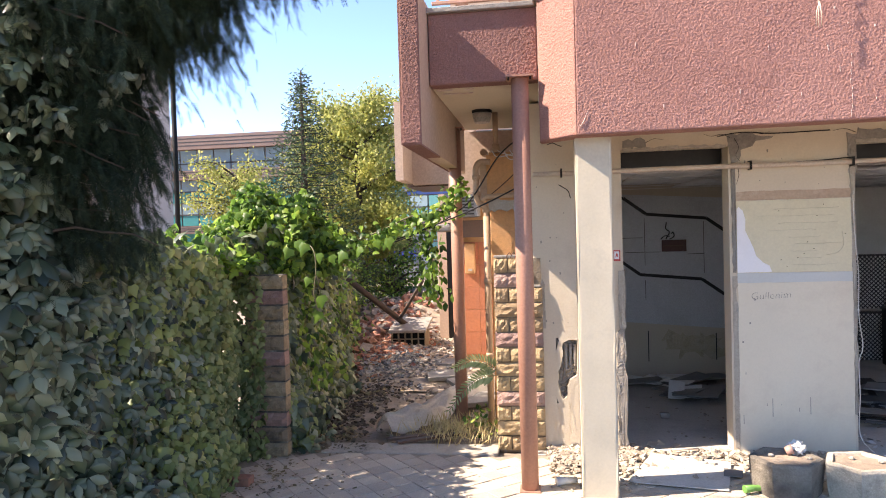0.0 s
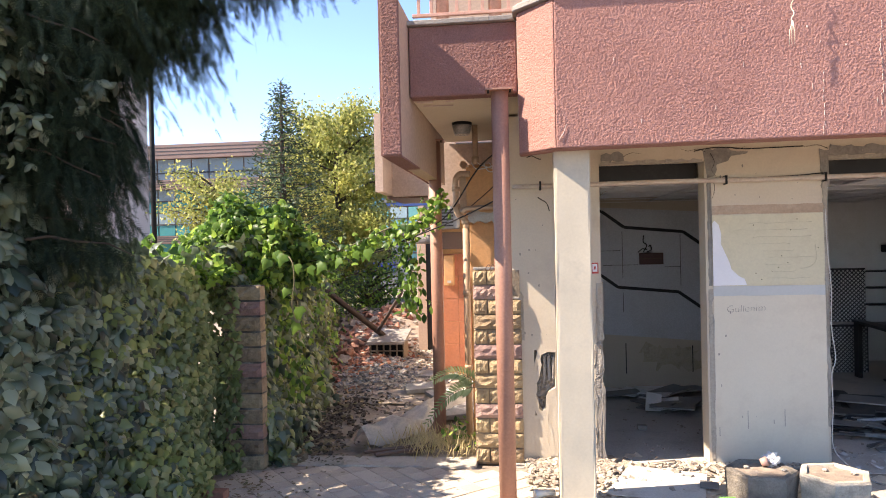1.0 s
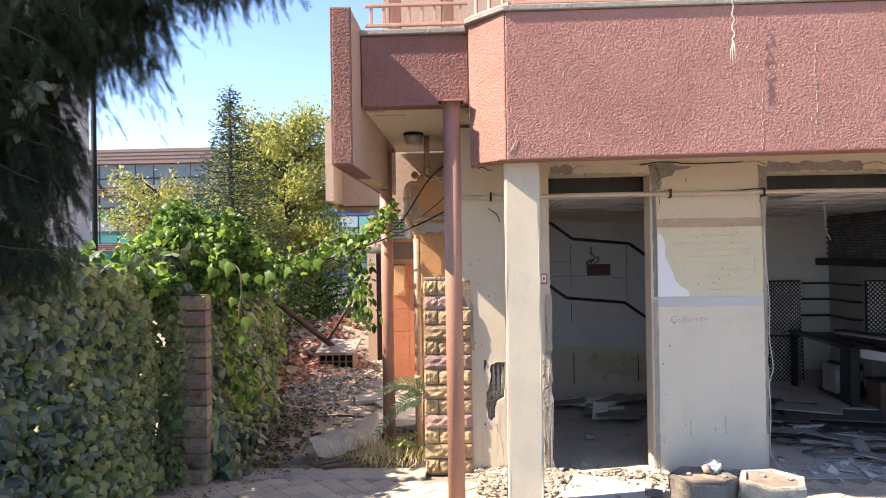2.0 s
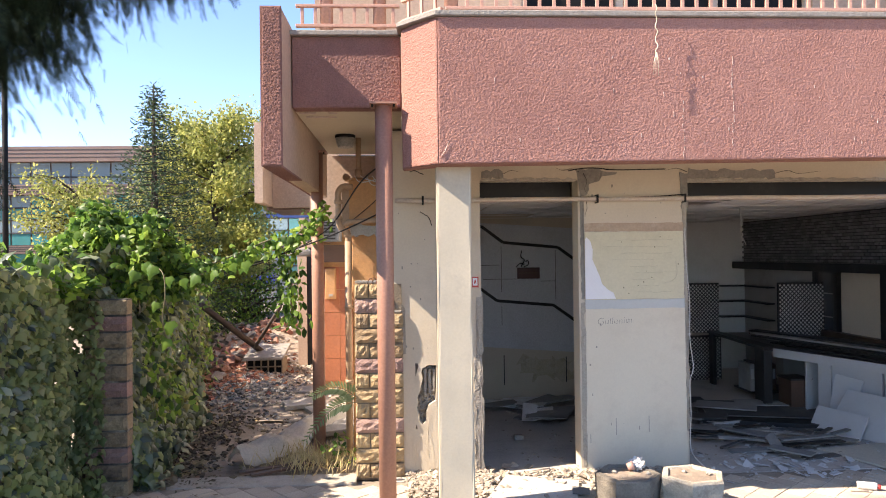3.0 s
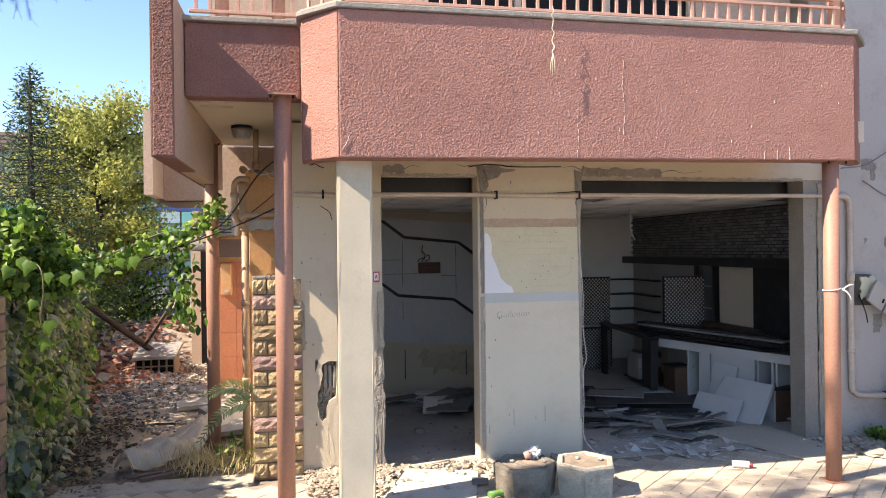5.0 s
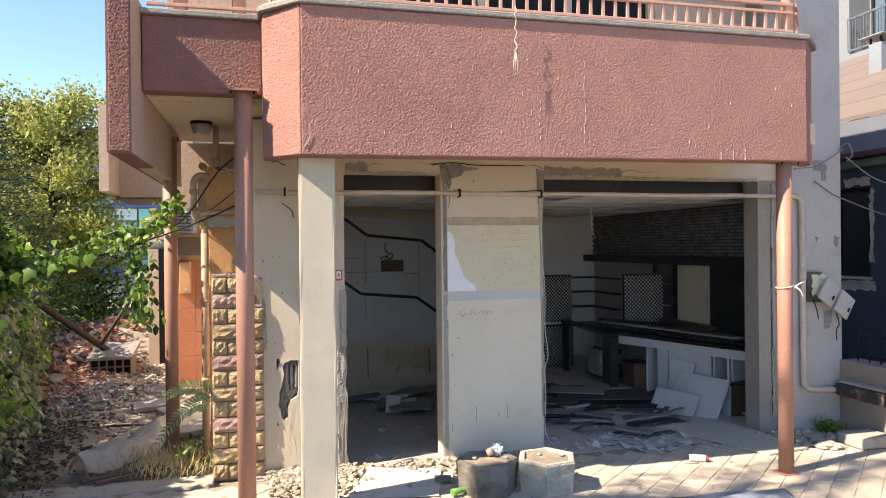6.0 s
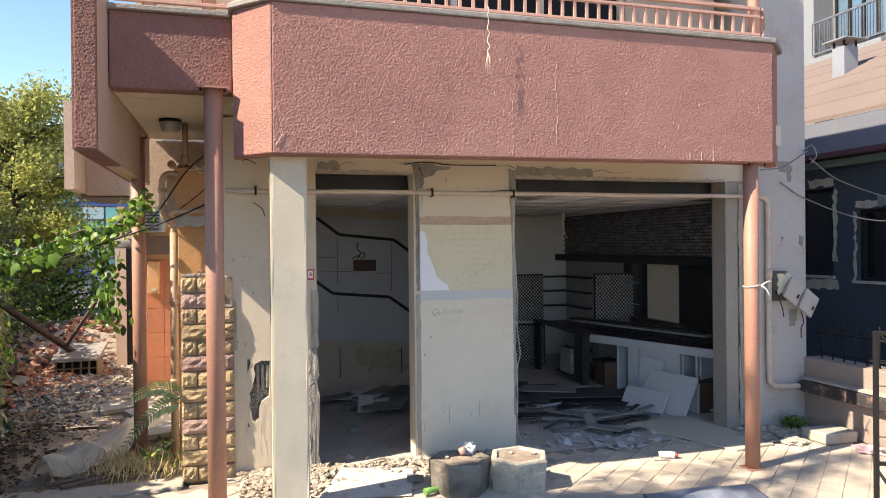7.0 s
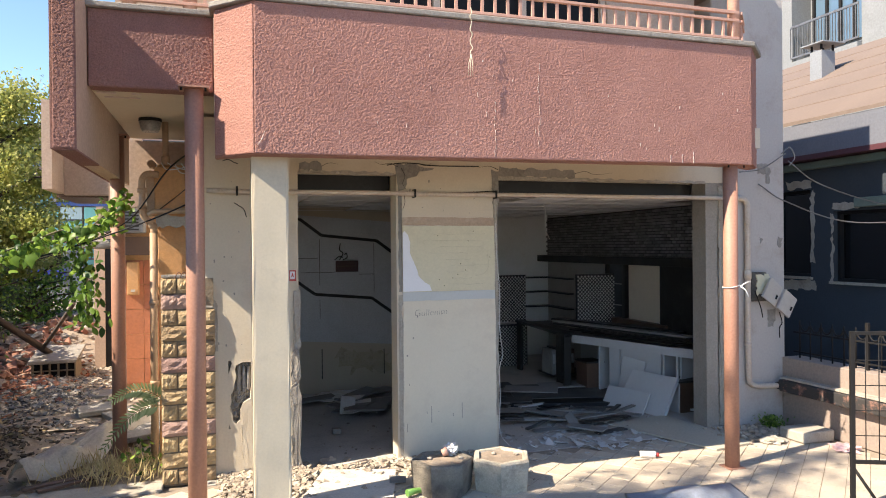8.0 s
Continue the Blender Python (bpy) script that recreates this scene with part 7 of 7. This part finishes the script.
drop = thing("hanging_vine", (-1.8, 5.1, 1.7), "thin vine tendril with large pale green leaves", "vine")
under("tendril", tube(bmesh.new(), dpts, 0.005, 5, 0.002), STEM, drop)
big = []
for k, (x, y, z) in enumerate(((-1.92, 5.2, 1.72), (-1.84, 5.15, 1.70), (-1.72, 5.1, 1.62), (-1.63, 5.12, 1.60), (-1.80, 5.1, 1.44), (-1.71, 5.1, 1.30), (-1.73, 5.1, 1.18), (-1.98, 5.2, 1.66), (-1.55, 5.2, 1.63), (-1.45, 5.3, 1.66), (-1.35, 5.4, 1.70), (-1.27, 5.5, 1.72))):
    big.append(((x, y, z), (R.normal(0, 0.4), -0.2, -1), (R.normal(0, 0.4), -1, 0.3), 0.095 * R.uniform(0.85, 1.2)))
for spot in big:
    leaves("leaf", [spot], IVY_SHAPE, VINE, drop)

# drooping conifer
conifer = thing("conifer", (-2.75, 2.75, 0), "dark drooping conifer overhanging the hedge", "tree")
TX, TY = -2.75, 2.75
bm = tube(bmesh.new(), curve_pts([(TX, TY, 0), (TX - 0.02, TY + 0.02, 1.5), (TX + 0.02, TY, 3.2), (TX, TY - 0.02, 5.0), (TX, TY, 7.7)], 6), 0.14, 10, 0.02)
under("trunk", bm, BARK, conifer)
R = np.random.RandomState(23)
limbs = bmesh.new()
needles = []


def branch(z0, az, ln, droop, dense=34, hang=1.0):
    d = np.array([math.cos(az), math.sin(az), 0])
    ln = min(ln, (0.72 if z0 < 3.3 else 0.85) / max(0.05, d[1]))
    start = np.array([TX, TY, z0])
    pts = []
    for k in range(9):
        t = k / 8
        pts.append(start + d * ln * t + np.array([0, 0, 0.25 * ln * t - droop * ln * t * t]) + R.normal(0, 0.015, 3))
    tube(limbs, [tuple(p) for p in pts], 0.013, 5, 0.003)
    for q in range(int(ln * dense)):
        t = R.uniform(0.12, 1.0)
        s = t * 7.999
        k = int(s)
        p = pts[k] * (1 - s + k) + pts[k + 1] * (s - k)
        side = np.array([-d[1], d[0], 0]) * R.normal(0, 0.8)
        w = d * R.uniform(0.0, 0.8) + side + np.array([0, 0, R.uniform(-1.5, -0.35)])
        w /= np.linalg.norm(w)
        tl = R.uniform(0.16, 0.42) * (0.6 + 0.5 * (1 - t)) * hang
        m = int(11 * hang)
        for i in range(m):
            f = (i + R.uniform(0, 1)) / m
            c = p + w * tl * f + np.array([0, 0, -0.10 * f * f])
            o = R.normal(0, 1, 3)
            nv = w * 0.9 + o * 0.36 + np.array([0, 0, -0.65])
            needles.append((c, nv, R.normal(0, 1, 3), R.uniform(0.05, 0.11) * (1.1 - 0.4 * f)))


for k in range(10, 74):
    z0 = 1.5 + 6.0 * (k / 74) ** 0.9
    az = k * 2.399 + R.normal(0, 0.2)
    reach = float(np.interp(z0, [1.5, 2.4, 3.0, 3.6, 6.0, 7.5], [0.6, 1.0, 1.7, 1.6, 0.75, 0.2])) * R.uniform(0.75, 1.05)
    branch(z0, az, reach, R.uniform(0.30, 0.48))
for k in range(7):
    branch(4.0 + 0.13 * k, 1.2 + 0.1 * k, R.uniform(1.15, 1.4), 0.3, 60, 1.3)
for k in range(14):
    branch(3.0 + 0.6 * ((k * 0.618) % 1.0), 0.75 + 0.08 * k, R.uniform(1.1, 1.7), R.uniform(0.3, 0.42), 62, 1.4)
for k in range(10):
    branch(1.75 + 0.5 * ((k * 0.618) % 1.0), 0.35 + 0.09 * k, R.uniform(0.75, 1.1), R.uniform(0.25, 0.36), 55, 0.9)
for k in range(18):
    branch(2.2 + 0.45 * ((k * 0.618) % 1.0), 0.1 + 0.055 * k, R.uniform(0.75, 1.05), R.uniform(0.3, 0.4), 60, 1.1)
for k in range(34):
    z0 = 2.85 + 0.85 * ((k * 0.618) % 1.0)
    branch(z0, -0.3 + 0.72 * ((k * 0.381) % 1.0), R.uniform(1.05, 1.3) + 0.5 * (z0 - 2.85), R.uniform(0.28, 0.4), 66, 1.45)
for k in range(22):
    branch(2.55 + 0.6 * ((k * 0.618) % 1.0), 0.1 + 0.75 * ((k * 0.381) % 1.0), R.uniform(0.75, 1.1), R.uniform(0.3, 0.4), 75, 1.3)
for k in range(84):
    az = -0.1 + 1.85 * ((k * 0.618) % 1.0)
    z0 = 2.9 + 1.3 * ((k * 0.381) % 1.0)
    branch(z0, az, float(np.interp(z0, [2.5, 3.0, 3.3, 3.6, 4.2], [0.85, 1.1, 1.4, 1.75, 1.8])) * R.uniform(0.75, 1.05), R.uniform(0.30, 0.42), 50, 1.35)
for k in range(30):
    branch(3.35 + 0.6 * ((k * 0.618) % 1.0), 0.12 + 0.5 * ((k * 0.381) % 1.0), R.uniform(1.5, 1.95), R.uniform(0.28, 0.36), 92, 1.35)
tagged(under("branchwork", limbs, BARK, conifer), kind="stuff")
leaves("needles", needles, SPRAY, NEEDLE, conifer, "", 0.9)

climb = ivy_spots(420, lambda r: ((-2.2 + r.normal(0, 0.16), 2.75 + r.normal(0, 0.28), 2.55 + r.normal(0, 0.22)), (0.8, -0.6, 0.2)), 0.075)
leaves("climbing_ivy", climb, TRI_SHAPE, IVY, conifer, "ivy leaves climbing the conifer")

# plants along the passage and on the paving
grass = []
for k in range(700):
    x, y = R.normal(-0.78, 0.22), R.normal(5.98, 0.16)
    grass.append(((x, y, 0), (R.normal(0, 0.5), R.normal(0, 0.5), 1), (R.normal(0, 1), -1, 0), R.uniform(0.06, 0.2)))
tagged(leaves("dry_grass", grass, NARROW, DRYGRASS, None, "tuft of dry yellow grass round the column foot", 0.05), category="grass", kind="stuff")
weed = [((R.normal(-0.55, 0.1), R.normal(5.95, 0.12), R.uniform(0, 0.22)), (R.normal(0, 0.6), R.normal(0, 0.6), 0.6), (0, -0.5, 1), R.uniform(0.03, 0.07)) for _ in range(70)]
tagged(leaves("green_weed", weed, OVAL_SHAPE, VINE, None, "green weeds by the stone pillar", 1.0), category="weed", kind="stuff")
FERN = leafy("pale_frond", ((0.16, 0.23, 0.11), (0.22, 0.30, 0.15), (0.30, 0.38, 0.21)), 0.4, 0.3)
fern = thing("fern_frond", (-0.6, 6.0, 0.2), "arching pinnate green sapling between column and pillar", "plant")
for base, tip, rise in (((-0.40, 6.0, 0.50), (-0.80, 5.86, 0.60), 0.10), ((-0.42, 6.0, 0.50), (-0.86, 5.86, 0.24), 0.11)):
    a, b = Vector(base), Vector(tip)
    pts = [a.lerp(b, t / 20) + Vector((0, 0, rise * math.sin(math.pi * t / 20))) for t in range(21)]
    under("rachis", tube(bmesh.new(), pts, 0.004, 5, 0.002), STEM, fern)
    lf = []
    for t in range(3, 21):
        d = (pts[t] - pts[t - 1]).normalized()
        for sd in (-1, 1):
            up = Vector((d.z, 0.0, -d.x)) * sd
            w = d * 0.75 + up + Vector((0, -0.25, -0.15))
            lf.append((tuple(pts[t]), tuple(w), (0.1, -0.8, 0.7), 0.10 * (1.15 - 0.035 * t) * R.uniform(0.9, 1.1)))
    leaves("foliage", lf, OVAL_SHAPE, FERN, fern, "", 0.5)
shrub = [((R.normal(4.93, 0.05), R.normal(5.34, 0.05), R.uniform(0.02, 0.12)), (R.normal(0, 0.7), R.normal(0, 0.7), 0.7), (0, -0.5, 1), R.uniform(0.015, 0.035)) for _ in range(420)]
tagged(leaves("small_shrub", shrub, OVAL_SHAPE, VINE, None, "small green weed at the foot of the end wall", 1.0), category="weed", kind="stuff")
lit = []
for k in range(650):
    s = R.uniform(0, 3.9)
    i = int(s)
    x = BASE[i][0] * (1 - s + i) + BASE[i + 1][0] * (s - i) + abs(R.normal(0, 0.3))
    y = BASE[i][1] * (1 - s + i) + BASE[i + 1][1] * (s - i)
    lit.append(((x, y, 0.012 + 0.03 * R.rand()), (R.normal(), R.normal(), 0.2), (R.normal(0, 0.3), R.normal(0, 0.3), 1), R.uniform(0.03, 0.075)))
for k in range(260):
    lit.append(((-2.25 + abs(R.normal(0, 0.35)), R.uniform(4.2, 5.6), 0.012), (R.normal(), R.normal(), 0.1), (R.normal(0, 0.2), R.normal(0, 0.2), 1), R.uniform(0.02, 0.05)))
tagged(leaves("leaf_litter", lit, OVAL_SHAPE, LITTER, None, "brown fallen leaves along the ivy foot"), category="leaf litter", kind="stuff")


# ---- trees and buildings beyond ----
def broad_tree(base, height, spread, n, leaf, mat, label, seed, low=0.25):
    r = np.random.RandomState(seed)
    t = thing("tree", base, label, "tree")
    bx, by, _ = base
    under("trunk", tube(bmesh.new(), curve_pts([(bx, by, 0), (bx + 0.1, by, height * 0.3), (bx - 0.05, by + 0.1, height * 0.6), (bx, by, height * 0.85)], 5), height * 0.022, 8, 0.02), BARK, t)
    lb = bmesh.new()
    spots = []
    for k in range(34):
        z0 = height * r.uniform(low, 0.85)
        az = k * 2.399
        prof = math.sin(math.pi * min(1, max(0.08, (z0 / height - low * 0.7) / (1.02 - low * 0.7)))) ** 0.6
        ln = spread * prof * r.uniform(0.7, 1.15)
        e = np.array([bx + ln * math.cos(az), by + ln * math.sin(az), z0 + ln * r.uniform(0.15, 0.7)])
        s = np.array([bx, by, z0])
        mid = (s + e) / 2 + np.array([0, 0, 0.12 * ln])
        tube(lb, [tuple(s), tuple(mid), tuple(e)], 0.035, 5, 0.008)
        for _ in range(n // 34):
            f = r.uniform(0.3, 1.08)
            p = s * (1 - f) + e * f + r.normal(0, 0.17 * spread * (0.5 + 0.3 * f), 3) * np.array([1, 1, 0.8])
            spots.append((p, r.normal(0, 1, 3) + np.array([0, 0, -0.6]), r.normal(0, 0.7, 3) + np.array([0, 0, 0.8]), leaf * r.uniform(0.6, 1.3)))
    under("branchwork", lb, BARK, t)
    leaves("crown", spots, OVAL_SHAPE, mat, t, "", 1.2)
    return t


def spire(base, height, spread, label, seed):
    r = np.random.RandomState(seed)
    t = thing("spruce", base, label, "tree")
    bx, by, _ = base
    under("trunk", tube(bmesh.new(), [(bx, by, 0), (bx, by, height * 0.5), (bx, by, height)], 0.13, 8, 0.012), BARK, t)
    lb = bmesh.new()
    spots = []
    for k in range(150):
        f = k / 150
        z0 = height * (0.1 + 0.89 * f)
        ln = spread * 1.15 * (1 - f) ** 1.05 * r.uniform(0.7, 1.1) + 0.06
        az = k * 2.399
        d = np.array([math.cos(az), math.sin(az), 0])
        s = np.array([bx, by, z0])
        tube(lb, [tuple(s), tuple(s + d * ln * 0.6 + [0, 0, -0.04 * ln]), tuple(s + d * ln + [0, 0, 0.1 * ln])], 0.015, 4, 0.004)
        for _ in range(int(16 + 100 * ln)):
            g = r.uniform(0.1, 1.0)
            p = s + d * ln * g + [0, 0, -0.05 * ln * math.sin(3 * g)] + r.normal(0, 0.06, 3)
            spots.append((p, d + r.normal(0, 0.7, 3), r.normal(0, 1, 3), r.uniform(0.05, 0.11)))
    under("branchwork", lb, BARK, t)
    leaves("needles", spots, NARROW, SPRUCE, t, "", 0.3)
    return t


broad_tree((-4.25, 15.6, 0), 5.3, 1.5, 34000, 0.075, YELLOWISH, "tall yellow-green ash tree in sun", 3, 0.12)
broad_tree((-4.7, 17.0, 0), 4.8, 1.4, 16000, 0.075, YELLOWISH, "yellow-green ash tree in sun", 5, 0.1)
broad_tree((-8.6, 18.5, 0), 4.2, 1.15, 5500, 0.085, YELLOWISH, "small sparse yellow-green tree before the office", 9, 0.4)
spire((-4.75, 13.4, 0), 5.05, 1.6, "slender dark green spruce with a bare leader", 4)
broad_tree((-4.3, 13.6, 0), 1.7, 0.8, 2200, 0.09, VINE, "low green bush at the end of the passage", 12, 0.05)
broad_tree((-4.6, 11.6, 0), 2.0, 0.9, 2400, 0.09, VINE, "low green bush behind the ivy", 15, 0.05)

broad_tree((-3.55, 15.5, 0), 1.35, 0.95, 3600, 0.07, VINE, "low dark bush before the parked van", 31, 0.02)

# glazed office building
CLAD = surface("brown_cladding", ((0.30, 0.21, 0.18), (0.26, 0.185, 0.16)), 0.4, 0.7, 0.1, 10, (0.36, 0.27, 0.23), 0.6, 0.4)
TEAL = glass("teal_glass", (0.07, 0.29, 0.29), 0.06)
# pale blue of the reflected sky is put into this glass's base colour
SKYGL = glass("sky_toned_glass", (0.24, 0.33, 0.37), 0.06)
FRAME = surface("dark_mullion", ((0.05, 0.055, 0.06), (0.07, 0.075, 0.08)), 3, 0.5, 0.0, 20)
off = thing("office_building", (-18, 46, 0), "three-storey office with brown bands and teal glazing", "office building")
OY = 46.0
bm = boxes((-40, 6, OY, OY + 12, 0, 8.85))
under("body", bm, CLAD, off)
for z0, z1 in ((8.02, 8.98), (5.93, 6.56), (2.2, 2.7)):
    under("band", boxes((-40, 6, OY - 0.5, OY - 0.02, z0, z1)), CLAD, off, "brown horizontal cladding band")
    for k in range(3):
        zz = z0 + (z1 - z0) * (k + 1) / 4
        under("groove", boxes((-40, 6, OY - 0.512, OY - 0.502, zz, zz + 0.05)), FRAME, off)
ro = random.Random(77)
for z0, z1, mid in ((6.56, 8.02, 7.05), (4.3, 5.93, 5.1), (2.7, 4.3, 3.5), (0.2, 2.2, 1.2)):
    for k in range(28):
        x0 = -34 + 1.25 * k
        if x0 > -2:
            break
        for a, b in ((z0, mid), (mid, z1)):
            w = under("pane", boxes((x0 + 0.05, x0 + 1.2, OY - 0.12, OY - 0.06, a + 0.04, b - 0.04)), TEAL if z0 < 6 and (a < mid or ro.random() < 0.5) else SKYGL, off)
    under("mullion_rail", boxes((-34, -2, OY - 0.16, OY - 0.125, mid - 0.05, mid + 0.05)), FRAME, off)
under("banner", boxes((-9.3, -6.2, OY - 0.55, OY - 0.515, 4.3, 4.8)), surface("blue_banner", ((0.03, 0.07, 0.25), (0.04, 0.09, 0.28)), 2, 0.6, 0, 20), off, "blue banner with pale lettering bars")
for k in range(6):
    under("lettering_bar", boxes((-9.3 + 0.5 * k, -8.95 + 0.5 * k, OY - 0.57, OY - 0.552, 4.55, 4.75)), WHITEB, off)
pale = thing("pale_tower", (-20, 30, 0), "pale pinkish apartment block behind the conifer", "apartment building")
PINKISH = surface("pale_pink_render", ((0.60, 0.50, 0.44), (0.55, 0.46, 0.41)), 0.5, 0.85, 0.1, 20, (0.45, 0.38, 0.34), 0.5, 0.4)
under("body", boxes((-34, -19.2, 27.5, 34, 0, 16)), PINKISH, pale)
for j in range(5):
    for k in range(1, 4):
        under("window", boxes((-19.2 - 3.4 * k, -17.9 - 3.4 * k, 27.42, 27.49, 1.2 + 3 * j, 2.8 + 3 * j)), SKYGL, pale)
pole = thing("street_pole", (-8.7, 15.6, 0), "slim dark pole behind the conifer", "pole")
under("shaft", tube(bmesh.new(), [(-8.7, 15.6, 0), (-8.7, 15.6, 3), (-8.7, 15.6, 7)], 0.06, 10), IRON, pole)
van = thing("parked_van", (-4.9, 21.5, 0), "white van with a blue stripe parked beyond the trees", "van")
under("body", boxes((-7.4, -3.9, 21.2, 23.0, 0.35, 1.75), bevel=0.08), WHITEMETAL, van)
under("stripe", boxes((-7.3, -4.0, 21.17, 21.195, 0.95, 1.22)), surface("blue_stripe", ((0.05, 0.07, 0.45), (0.06, 0.09, 0.5)), 3, 0.4, 0, 20), van, "blue stripe")
under("window", boxes((-7.2, -4.1, 21.17, 21.195, 1.3, 1.65)), DARKGLASS, van)
for x in (-6.7, -4.7):
    under("wheel", tube(bmesh.new(), [(x, 21.15, 0.33), (x, 21.35, 0.33)], 0.33, 18), IRON, van)
broad_tree((-8.6, 10.5, 0), 1.5, 1.3, 2600, 0.1, VINE, "green shrubs behind the garden boundary", 21, 0.05)

# ---- paving, last ----
JOINT = surface("joint_sand", ((0.36, 0.30, 0.235), (0.30, 0.25, 0.195)), 9, 1.0, 0.5, 60)
paving = thing("pavement", (0, 4.8, 0), "sandy diagonal paving blocks with worn joints", "pavement", kind="structure")
under("bedding", boxes((-2.42, 5.2, 3.0, 5.44, -0.06, -0.004)), JOINT, paving, "sandy joint bedding")
S = 0.152
pmesh = []
for k in range(4):
    bm = boxes((-S / 2 + 0.0025, S / 2 - 0.0025, -S / 2 + 0.0025, S / 2 - 0.0025, -0.04, 0.0), bevel=0.0035)
    me = bpy.data.meshes.new("paver")
    bm.normal_update()
    bm.to_mesh(me)
    bm.free()
    me.materials.append(PAVER)
    pmesh.append(me)
rp = random.Random(8)
rest, count = bmesh.new(), 0
spots = []
c45 = math.cos(math.radians(41)), math.sin(math.radians(41))
for i in range(-50, 80):
    for j in range(-80, 80):
        i2 = i
        x, y = S * (i2 * c45[0] - j * c45[1]) + 0.3, S * (i2 * c45[1] + j * c45[0]) + 4.6
        edge = 5.38 if x < -0.35 else 5.36
        if -2.3 < x < 5.08 and 3.1 < y < edge:
            spots.append((x, y))
spots.sort(key=lambda s: -s[1])
for x, y in spots:
    m = Matrix.Translation((x, y, 0.001 + rp.uniform(-0.003, 0.003))) @ pose(0, 0, 0, rp.uniform(-0.5, 0.5), rp.uniform(-0.5, 0.5), 41 + rp.uniform(-0.8, 0.8))
    if count < 290:
        ob = new("paver", pmesh[count % 4])
        ob.parent = paving
        ob.matrix_basis = Matrix.Translation(-paving.location) @ m
    else:
        box(rest, -S / 2 + 0.0025, S / 2 - 0.0025, -S / 2 + 0.0025, S / 2 - 0.0025, -0.04, 0.0, 0, m)
    count += 1
tagged(under("further_pavers", rest, PAVER, paving), kind="stuff")
bm = roughen(boxes((-2.2, -0.42, 5.42, 5.66, -0.05, 0.012), bevel=0.01), 0.012, 4)
tagged(part("concrete_strip", bm, PALECONC), "worn concrete strip edging the paving", "pavement", kind="structure")
